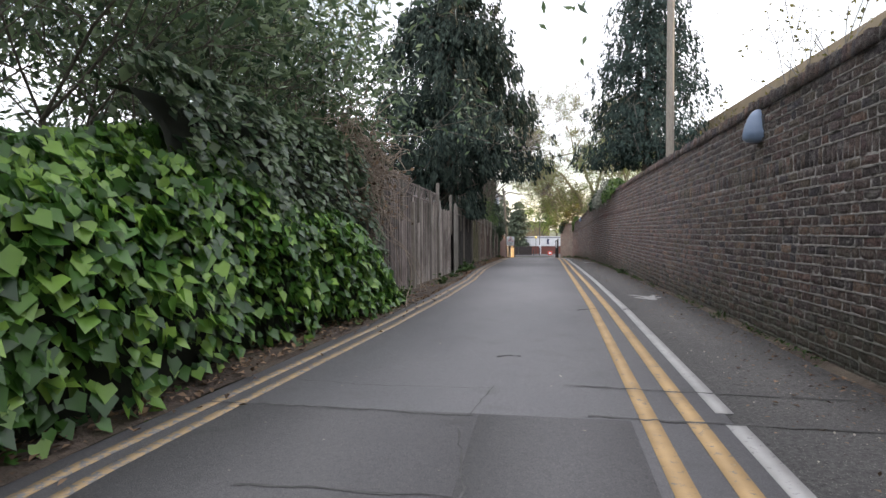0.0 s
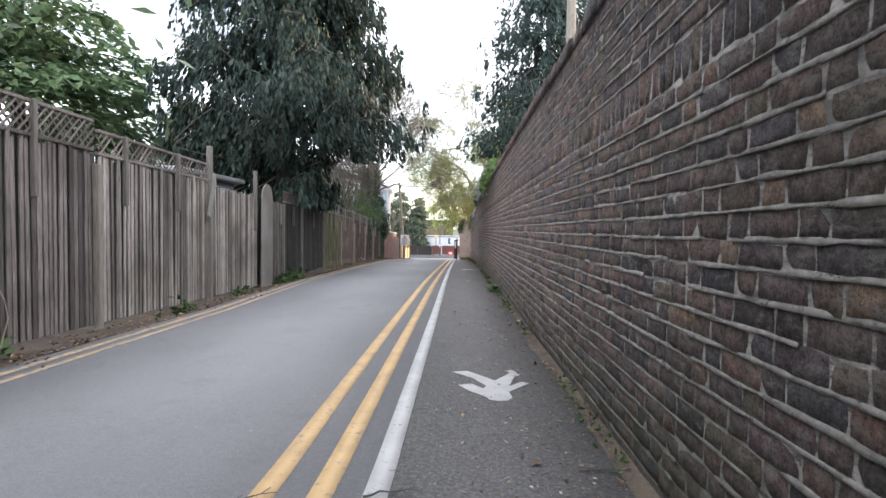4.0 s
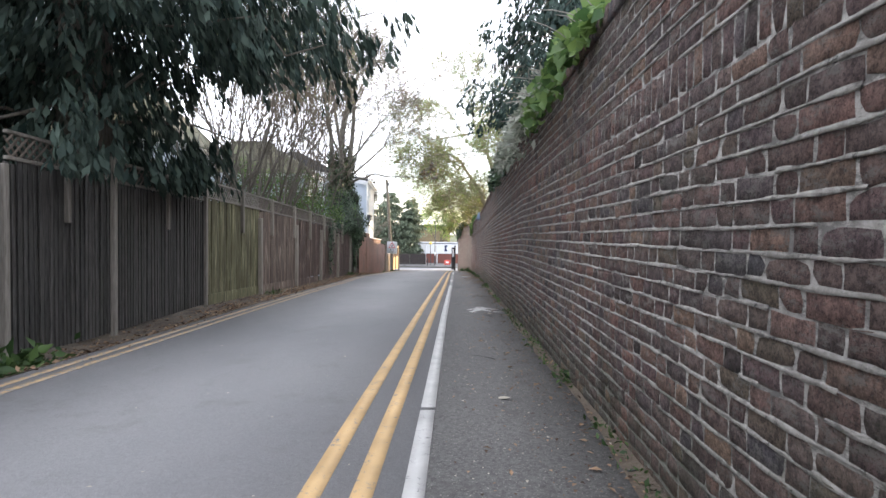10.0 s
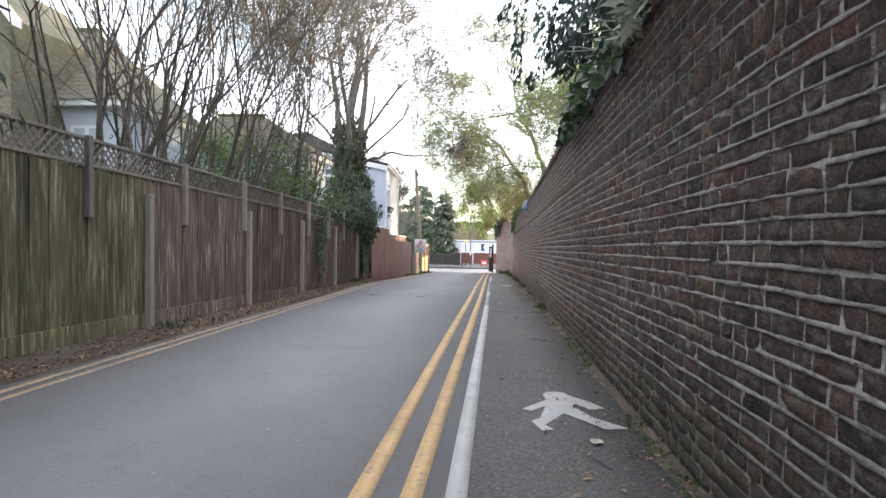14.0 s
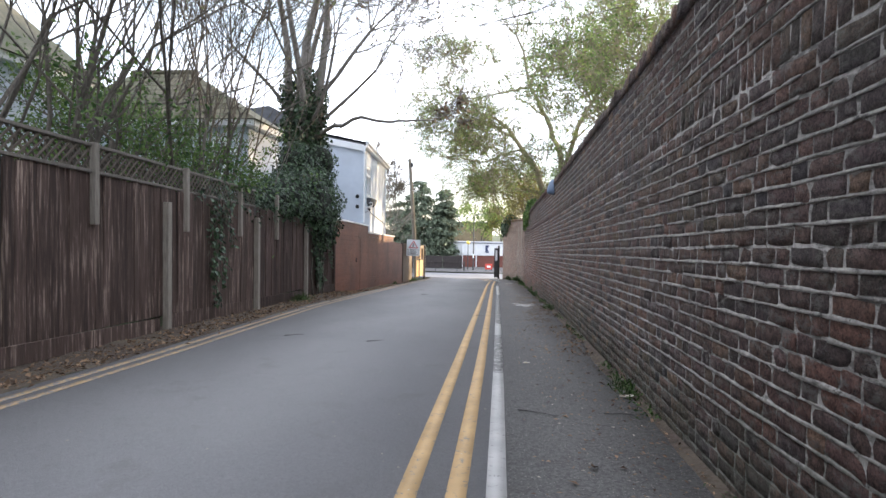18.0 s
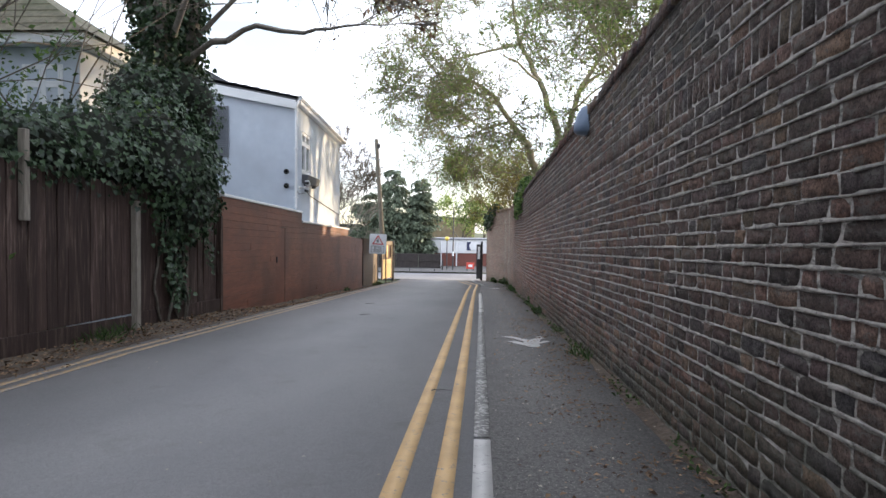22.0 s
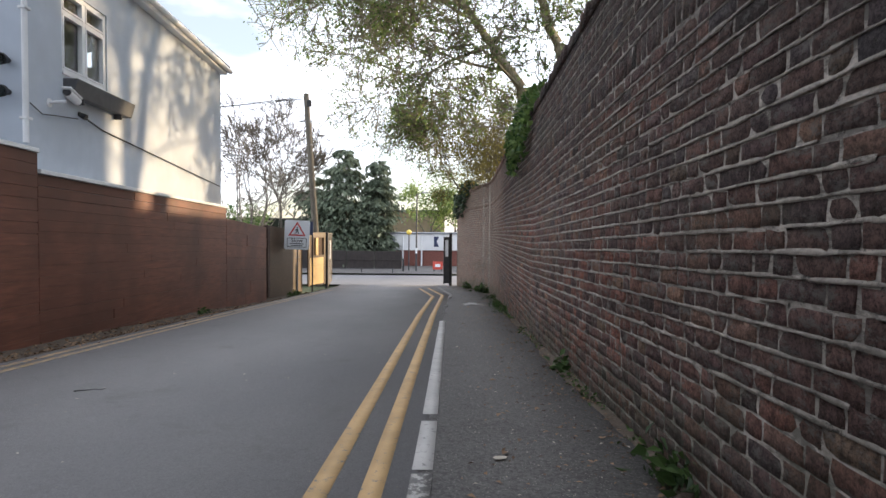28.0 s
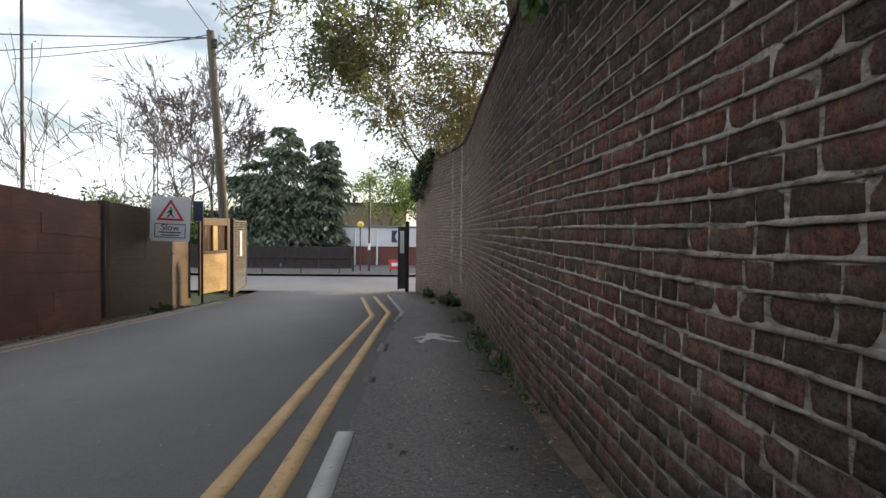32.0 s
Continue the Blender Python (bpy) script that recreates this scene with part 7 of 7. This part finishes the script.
# ---------------------------------------------------------------- litter, weeds and twigs
def leaf_litter():
    rnd = np.random.default_rng(91)
    n = 13000
    y = rnd.uniform(-9, 53, n)
    t = np.abs(rnd.normal(size=n)) * 0.42
    x = np.array([kerb_x(q) for q in y]) - 0.02 - np.minimum(t, 0.85) + np.where(rnd.random(n) < 0.08, rnd.random(n) * 0.4, 0)
    keep = x > np.array([fence_x(q) for q in y]) + 0.03
    x, y = x[keep], y[keep]
    n = len(x)
    frac = np.clip((np.array([kerb_x(q) for q in y]) - x) / 0.5, 0, 1)
    z = np.array([ground_z(q) for q in y]) + 0.012 + np.array([verge_rise(q) for q in y]) * np.sin(frac * math.pi / 2) + rnd.random(n) * 0.02
    d = np.stack([rnd.normal(size=n), rnd.normal(size=n), rnd.normal(size=n) * 0.25], 1)
    L = rnd.uniform(0.022, 0.07, n)
    up = np.stack([rnd.normal(size=n) * 0.3, rnd.normal(size=n) * 0.3, np.ones(n)], 1)
    v, f = leaf_arrays(np.stack([x, y, z], 1), d, up, L, L * rnd.uniform(0.4, 0.8, n), 0.35)
    ob = new("leaf_litter", fast_mesh("leaf_litter", v, f, M["dead_leaf"]))
    tagged(ob, "brown fallen leaves along the foot of the fence", "leaf litter", kind="stuff")
    n = 6500
    y = rnd.uniform(-6, 57, n)
    t = rnd.random(n) ** 0.55
    a, b = np.array([white_x(q) for q in y]) + 0.1, np.array([wall_x(q) for q in y]) - 0.03
    x = a + (b - a) * t
    z = np.array([ground_z(q) for q in y]) + 0.008
    L = rnd.uniform(0.010, 0.036, n) * np.where(rnd.random(n) < 0.08, 2.0, 1.0)
    d = np.stack([rnd.normal(size=n), rnd.normal(size=n), rnd.normal(size=n) * 0.15], 1)
    v, f = leaf_arrays(np.stack([x, y, z], 1), d, np.tile([[0, 0, 1.0]], (n, 1)), L, L * rnd.uniform(0.3, 0.7, n), 0.3)
    ob = new("footway_debris", fast_mesh("footway_debris", v, f, M["dead_leaf"]))
    tagged(ob, "bits of leaf and bark scattered on the footway", "debris", kind="stuff")
    n = 5200
    y = np.concatenate([rnd.uniform(25, 35, n // 2), rnd.uniform(-5, 57, n - n // 2)])
    wx_ = np.array([wall_x(q) for q in y])
    x = wx_ - 0.03 - np.abs(rnd.normal(size=n)) * np.where((y > 25) & (y < 35), 0.34, 0.12)
    heap = np.array([noise.noise(Vector((p * 2.2, q * 1.6, 3))) for p, q in zip(x, y)])
    x, y = x[heap > -0.08], y[heap > -0.08]
    n = len(x)
    z = np.array([ground_z(q) for q in y]) + 0.008 + rnd.random(n) * 0.010
    L = rnd.uniform(0.010, 0.045, n)
    v, f = leaf_arrays(np.stack([x, y, z], 1), unit(n) * np.array([1, 1, 0.25]), unit(n) * 0.4 + np.array([0, 0, 1.0]), L, L * rnd.uniform(0.3, 0.7, n), 0.3)
    tagged(new("wall_foot_litter", fast_mesh("wall_foot_litter", v, f, M["dead_leaf"])), "crumbled leaves drifted against the brick wall's foot", "leaf litter", kind="stuff")
    n = 2400
    y = rnd.uniform(-6, 57, n)
    x = np.where(rnd.random(n) < 0.4, rnd.uniform(-3.2, 1.0, n), np.array([wall_x(q) for q in y]) - rnd.uniform(0.05, 0.95, n))
    x = np.minimum(x, np.array([wall_x(q) for q in y]) - 0.06)
    z = np.array([ground_z(q) for q in y]) + 0.008
    L = rnd.uniform(0.008, 0.026, n)
    v, f = leaf_arrays(np.stack([x, y, z], 1), unit(n) * np.array([1, 1, 0.1]), np.tile([[0, 0, 1.0]], (n, 1)), L, L * 0.6, 0.25)
    ob = new("pale_debris", fast_mesh("pale_debris", v, f, M["pale_leaf"]))
    tagged(ob, "pale petals and paper scraps on the road", "debris", kind="stuff")


leaf_litter()


def twig(x, y, ang, length, r=0.0055):
    rnd = np.random.default_rng(int(abs(x * 991 + y * 37)))
    e = thing("fallen_twig", "thin dark fallen twig lying on the road", "twig", "fallen twigs", at=(x, y, ground_z(y)))
    p = np.array([x, y, ground_z(y) + 0.012])
    segs, a = [], ang
    for i in range(6):
        a += rnd.normal() * 0.25
        q = p + np.array([math.cos(a), math.sin(a), 0]) * length / 6
        q[2] = ground_z(q[1]) + 0.010 + rnd.random() * 0.008
        segs.append((p, q, r * (1 - i / 8), r * (1 - (i + 1) / 8)))
        if i in (2, 4):
            b = a + rnd.choice([-0.7, 0.7])
            w = q + np.array([math.cos(b), math.sin(b), 0]) * length * 0.2
            w[2] = ground_z(w[1]) + 0.012
            segs.append((q, w, r * 0.5, r * 0.3))
        p = q
    part("twig", limb_mesh("twig", segs, M["tar"], 5), None, e)


for x, y, a, l in ((-1.06, -0.45, 0.5, 0.34), (-0.45, -0.28, 0.2, 0.22), (-1.9, -3.5, 0.9, 0.2), (0.42, 0.0, 0.1, 0.25), (0.35, 12.3, 2.2, 0.3), (0.75, 9.6, 0.2, 0.2), (0.55, 19.9, 0.1, 0.28), (0.15, 23.1, 0.05, 0.3), (-0.27, 29.5, 0.2, 0.16), (-1.95, 35.2, 0.2, 0.2), (-2.7, 26.3, 0.6, 0.25), (-1.55, 26.0, 0.4, 0.2), (0.75, 23.1, 0.1, 0.3), (-2.3, 37.7, 0.3, 0.2), (0.6, 15.8, 2.1, 0.24)):
    twig(x, y, a, l)


def fallen_leaf(x, y, s, ang, mat, label):
    rnd = np.random.default_rng(int(abs(x * 77 + y * 13)))
    bm = bmesh.new()
    prof = [(-0.5, 0.0), (-0.3, 0.25), (0.05, 0.33), (0.35, 0.2), (0.5, 0.0), (0.35, -0.22), (0.05, -0.34), (-0.3, -0.24)]
    c = bm.verts.new((0, 0, 0.004))
    vs = [bm.verts.new((a, b, 0.05 + rnd.random() * 0.10)) for a, b in prof]
    for i in range(len(vs)):
        bm.faces.new((c, vs[i], vs[(i + 1) % len(vs)]))
    bmesh.ops.recalc_face_normals(bm, faces=bm.faces)
    bmesh.ops.transform(bm, matrix=pose(x, y, ground_z(y) + 0.006, 0, 0, math.degrees(ang)) @ Matrix.Diagonal((s, s, s, 1)), verts=bm.verts)
    e = thing("fallen_leaf", label, "leaf", "fallen leaves on the footway", at=(x, y, ground_z(y)))
    part("blade", bm, M[mat], e)


for x, y, s, a, k in ((-0.005, 8.26, 0.10, 0.4, "weed"), (0.70, 4.32, 0.16, 0.9, "pale_leaf"), (0.30, 8.0 + 2.9, 0.16, 0.2, "pale_leaf"), (0.33, 24.9, 0.14, 0.5, "pale_leaf"), (1.02, 23.6, 0.2, 0.2, "pale_leaf"), (0.50, 40.0, 0.07, 0.3, "pale_leaf"), (0.02, -0.9, 0.12, 0.3, "pale_leaf"), (0.49, 20.4, 0.16, 1.0, "dead_leaf"), (0.62, 36.4, 0.12, 0.2, "pale_leaf"), (0.6, 16.2, 0.17, 1.1, "pale_leaf")):
    fallen_leaf(x, y, s * 0.62, a, k, "green fallen leaf on the footway" if k == "weed" else "pale curled fallen leaf on the footway")


def weed(x, y, s, n, label, blades=False):
    rnd = np.random.default_rng(int(abs(x * 331 + y * 71)))
    e = thing("weed", label, "weed", "weeds at the wall and fence foot", at=(x, y, ground_z(y)))
    base = ground_z(y) + (verge_rise(y) * min(1, (kerb_x(y) - x) / 0.5) if x < kerb_x(y) else 0)
    P = np.stack([x + rnd.normal(size=n) * s * 0.35, y + rnd.normal(size=n) * s * 0.6, base + np.abs(rnd.normal(size=n)) * s * (0.1 if blades else 0.32)], 1)
    D = np.stack([rnd.normal(size=n), rnd.normal(size=n), np.abs(rnd.normal(size=n)) * (1.6 if blades else 0.5)], 1)
    L = s * rnd.uniform(0.25, 0.6, n)
    v, f = leaf_arrays(P, D, rnd.normal(size=(n, 3)) + np.array([0, 0, 1]), L, L * (0.10 if blades else 0.5), 0.25)
    part("leaves", fast_mesh("leaves", v, f, M["weed"]), None, e)


for x, y, s, n, b in ((0.72, 8.0, 0.17, 100, 0), (0.80, 8.8, 0.12, 50, 0), (1.08, 23.8, 0.24, 140, 1), (1.26, 31.2, 0.24, 150, 1), (1.50, 45.7, 0.22, 160, 1), (1.53, 44.6, 0.26, 170, 1), (1.58, 46.6, 0.22, 130, 1), (0.60, -0.9, 0.18, 70, 1), (0.74, 7.4, 0.10, 40, 0), (1.34, 33.3, 0.2, 90, 1), (1.38, 36.1, 0.22, 80, 0), (0.85, 11.4, 0.14, 50, 0), (1.42, 38.6, 0.2, 70, 0), (-4.0, 11.5, 0.34, 190, 0), (-4.05, 12.2, 0.3, 120, 0), (-4.15, 20.2, 0.28, 110, 1), (-4.2, 31.5, 0.34, 150, 1), (-4.05, 2.3, 0.28, 60, 0), (-3.85, 5.6, 0.26, 70, 0), (-3.9, 7.9, 0.24, 60, 0), (-4.3, 51.6, 0.3, 110, 0), (-4.2, 44.5, 0.2, 60, 0), (1.0, 15.5, 0.12, 40, 1), (0.95, 13.2, 0.12, 40, 0), (1.6, 52.0, 0.3, 150, 0), (1.3, 55.0, 0.3, 140, 0), (1.6, 48.6, 0.25, 120, 1)):
    weed(x, y, s, n, "tuft of green grass at the wall foot" if b else "low leafy green weed rooted in the joint", bool(b))


def moss_line():
    rnd = np.random.default_rng(95)
    n = 5200
    y = rnd.uniform(-6, 57, n)
    dens = np.array([noise.noise(Vector((q * 0.6, 0, 0))) for q in y])
    y = y[dens > -0.05]
    n = len(y)
    x = np.array([wall_x(q) for q in y]) - np.abs(rnd.normal(size=n)) * 0.05 - 0.012
    z = np.array([ground_z(q) for q in y]) + 0.006 + np.abs(rnd.normal(size=n)) * 0.02
    L = rnd.uniform(0.015, 0.05, n)
    d = unit(n) * np.array([1, 1, 0.6]) + np.array([0, 0, 0.3])
    v, f = leaf_arrays(np.stack([x, y, z], 1), d, unit(n) + np.array([0, 0, 1]), L, L * 0.5, 0.2)
    ob = new("moss", fast_mesh("moss", v, f, M["weed"]))
    tagged(ob, "moss and seedlings along the foot of the brick wall", "moss", kind="stuff")


moss_line()


def wall_foot_soil():
    """A thin uneven drift of soil in the angle between footway and wall."""
    ys = np.arange(-8, 57.5, 0.12)
    v, f = [], []
    for y in ys:
        w = 0.05 + 0.10 * max(0.0, noise.noise(Vector((y * 0.5, 2, 0))) + 0.35) + 0.03 * noise.noise(Vector((y * 3.1, 7, 0)))
        x, z = wall_x(y), ground_z(y)
        v += [(x - w, y, z - 0.002), (x - w * 0.5, y, z + 0.010 + 0.006 * noise.noise(Vector((y * 5, 0, 1)))), (x + 0.01, y, z + 0.026)]
    for i in range(len(ys) - 1):
        f += [(3 * i + k, 3 * i + k + 1, 3 * i + k + 4, 3 * i + k + 3) for k in (0, 1)]
    tagged(new("soil_drift", fast_mesh("soil_drift", v, f, M["soil"], True)), "dark soil drift along the brick wall's foot", "soil", kind="stuff")


wall_foot_soil()

# ---------------------------------------------------------------- bricks of the wall, last
COURSE, ST, HD = 0.0785, 0.206, 0.102
PIECE_Y = (40.9, 42.6)  # the stretch whose bricks are single pieces


NU, NW = 4, 3  # points along and up a brick's face
RIM = [i for i in range(NU)] + [k * NU + NU - 1 for k in range(1, NW)] + [(NW - 1) * NU + i for i in range(NU - 2, -1, -1)] + [k * NU for k in range(NW - 2, 0, -1)]
NF, NR = NU * NW, len(RIM)
QUADS = np.array([(k * NU + i, k * NU + i + 1, (k + 1) * NU + i + 1, (k + 1) * NU + i) for k in range(NW - 1) for i in range(NU - 1)] + [(NF + i, NF + (i + 1) % NR, RIM[(i + 1) % NR], RIM[i]) for i in range(NR)])


def wave(y, c):
    """How far a course wanders from its line."""
    return 0.0060 * noise.noise(Vector((y * 0.9, c * 0.37, 3.0))) + 0.0035 * noise.noise(Vector((y * 2.7, c * 0.9, 8.0)))


def brick_shapes(y0, y1, z0, z1, rnd):
    """Rough, chipped brick faces: returns (n, points) places along, up and proud of the mortar."""
    n = len(y0)
    u, w = np.tile(np.linspace(0, 1, NU), NW)[None], np.repeat(np.linspace(0, 1, NW), NU)[None]
    edge = np.zeros(NF, bool)
    edge[RIM] = True
    corner = np.zeros(NF, bool)
    corner[[0, NU - 1, NF - NU, NF - 1]] = True
    y0, y1, z0, z1 = (a[:, None] for a in (y0, y1, z0, z1))
    fy = y0 + (y1 - y0) * u + rnd.normal(size=(n, NF)) * np.where(edge, 0.0028, 0.006)
    fz = z0 + (z1 - z0) * w + rnd.normal(size=(n, NF)) * np.where(edge, 0.0023, 0.004) + (u - 0.5) * rnd.normal(size=(n, 1)) * 0.004
    chip = corner * (rnd.random((n, NF)) ** 6) * 0.020
    fy, fz = fy + np.sign(0.5 - u) * chip, fz + np.sign(0.5 - w) * chip * 0.6
    p = 0.0010 + rnd.random((n, 1)) * 0.0024 + rnd.normal(size=(n, NF)) * 0.0009
    p = np.where(rnd.random((n, 1)) < 0.10, p * 0.35, p)
    ry, rz = fy[:, RIM] - np.sign(0.5 - u[:, RIM]) * 0.0015, fz[:, RIM] - np.sign(0.5 - w[:, RIM]) * 0.0015
    return np.concatenate([fy, ry], 1), np.concatenate([fz, rz], 1), np.concatenate([np.maximum(p, 0.0006), np.full((n, NR), -0.003)], 1)


def bricks():
    rnd = np.random.default_rng(201)
    Y0, Y1, Z0, TOP = [], [], [], []
    single = []
    n_top = 7  # courses above the soldier band
    soldier = 0.14
    for c in range(-1, 46):
        depth = 0.115 + c * COURSE if c < n_top else 0.115 + n_top * COURSE + soldier + 0.012 + (c - n_top) * COURSE
        if c == -1:
            continue
        y = -7.0 + rnd.random() * 0.3
        short = bool(c % 2)
        while y < 57.62:
            L = (HD if short else ST) * rnd.uniform(0.94, 1.05)
            short = not short if rnd.random() < 0.93 else short
            j = rnd.uniform(0.010, 0.019)
            t = wall_top(y + L / 2)
            zt = t - depth
            if zt - COURSE > ground_z(y) - 0.06 and not (PIECE_Y[0] < y and y + L < PIECE_Y[1]):
                Y0.append(y)
                Y1.append(y + L)
                lift = wave(y + L / 2, c)
                Z0.append(zt - COURSE + rnd.uniform(0.008, 0.015) + lift)
                TOP.append(zt + lift + rnd.normal() * 0.0025)
            elif zt - COURSE > ground_z(y) - 0.06:
                single.append((y, ST if L > 0.14 else HD, zt - COURSE + 0.015 + wave(y + L / 2, c), zt))
            y += L + j
    # soldier band: bricks on end
    y = -7.0
    while y < 57.6:
        w = 0.068 * rnd.uniform(0.9, 1.1)
        t = wall_top(y) - 0.115 - n_top * COURSE
        Y0.append(y)
        Y1.append(y + w)
        Z0.append(t - soldier + rnd.normal() * 0.004)
        TOP.append(t - 0.002 + rnd.normal() * 0.003)
        y += w + rnd.uniform(0.008, 0.014)
    Y0, Y1, Z0, TOP = (np.array(a) for a in (Y0, Y1, Z0, TOP))
    n = len(Y0)
    ky = np.arange(-40, 58, 0.1)
    wxs = np.array([wall_x(q) for q in ky])
    by, bz, bp = brick_shapes(Y0, Y1, Z0, TOP, rnd)
    v = np.stack([np.interp(by, ky, wxs) - bp, by, bz], 2).reshape(-1, 3)
    f = (np.arange(n)[:, None, None] * (NF + NR) + QUADS[None]).reshape(-1, 4)[:, ::-1]
    ob = part("bricks", fast_mesh("bricks", v, f, M["brick"]), None, brick_wall)
    tagged(ob, kind="stuff")
    # single bricks of the nearest stretch
    shapes = {}
    for L in (ST, HD):
        for k in range(6):
            by, bz, bp = brick_shapes(np.array([0.0]), np.array([L]), np.array([0.0]), np.array([COURSE - 0.015]), rnd)
            shapes[L, k] = fast_mesh("brick", np.stack([-bp[0], by[0], bz[0]], 1), QUADS[:, ::-1], M["brick_one"])
    for y, L, z, t in single:
        o = new("brick", shapes[L, int(rnd.integers(0, 6))])
        o.matrix_basis = pose(wall_x(y), y, z, math.degrees(math.atan2(wall_top(y + L) - wall_top(y), L)), 0, -math.degrees(math.atan2(wall_x(y + L) - wall_x(y), L)))
        under(o, brick_wall)


bricks()


def bed_joints():
    """Broken ribbons of hard mortar standing proud between the courses."""
    rnd = np.random.default_rng(203)
    v, f = [], []
    for c in range(44):
        depth = 0.115 + (c + 1) * COURSE if c < 7 else 0.115 + 7 * COURSE + 0.152 + (c - 6) * COURSE
        y, last = -7.0 + rnd.random() * 0.1, False
        while y < 57.6:
            z = wall_top(y) - depth + 0.0075 + wave(y, c + 0.5)
            if z < ground_z(y) + 0.01:
                break
            low = max(0.0, 0.5 - (z - ground_z(y))) * 0.5
            here = noise.noise(Vector((y * 1.3, c * 0.83, 0))) + 0.6 * noise.noise(Vector((y * 4.1, c * 2.3, 5))) > -0.34 + low - 0.1 * (y > 10)
            if here:
                k = noise.noise(Vector((y * 5.0, c * 1.7, 2.0)))
                p, h, s = rnd.uniform(0.003, 0.010), max(0.0030, 0.0066 + 0.0062 * k + rnd.normal() * 0.0012), 0.004 * noise.noise(Vector((y * 7.0, c * 1.1, 9.0)))
                x, b = wall_x(y), len(v)
                v += [(x + 0.003, y, z + s + h + 0.002), (x - p * 0.35, y, z + s + h), (x - p, y, z + s - h), (x + 0.003, y, z + s - h - 0.002)]
                if last:
                    f += [(b - 4 + i, b + i, b + i + 1, b - 3 + i) for i in range(3)]
            last = here
            y += rnd.uniform(0.045, 0.09)
    tagged(part("bed_joints", fast_mesh("bed_joints", v, f, M["mortar_bed"]), None, brick_wall), kind="stuff")


bed_joints()


def coping_bricks():
    """Bricks on edge along the wall's head."""
    rnd = np.random.default_rng(202)
    v, f = [], []
    y = -7.0
    q = [(0, 1, 2, 3), (4, 7, 6, 5), (0, 4, 5, 1), (1, 5, 6, 2), (2, 6, 7, 3), (3, 7, 4, 0)]
    while y < 57.6:
        w = 0.07 * rnd.uniform(0.9, 1.1)
        x, t = wall_x(y), wall_top(y)
        x0, x1 = x - 0.022 + rnd.normal() * 0.008, x + 0.36 + rnd.normal() * 0.008
        z0, z1 = t - 0.105, t + 0.012 + rnd.normal() * 0.010
        b = len(v)
        v += [(x0, y, z0), (x0, y + w, z0), (x1, y + w, z0), (x1, y, z0), (x0 + 0.012, y, z1), (x0 + 0.012, y + w, z1), (x1 - 0.012, y + w, z1 + rnd.normal() * 0.004), (x1 - 0.012, y, z1)]
        f += [tuple(b + i for i in g) for g in q]
        y += w + 0.011
    ob = part("coping_bricks", fast_mesh("coping_bricks", v, f, M["brick"]), None, brick_wall)
    tagged(ob, kind="stuff")


coping_bricks()
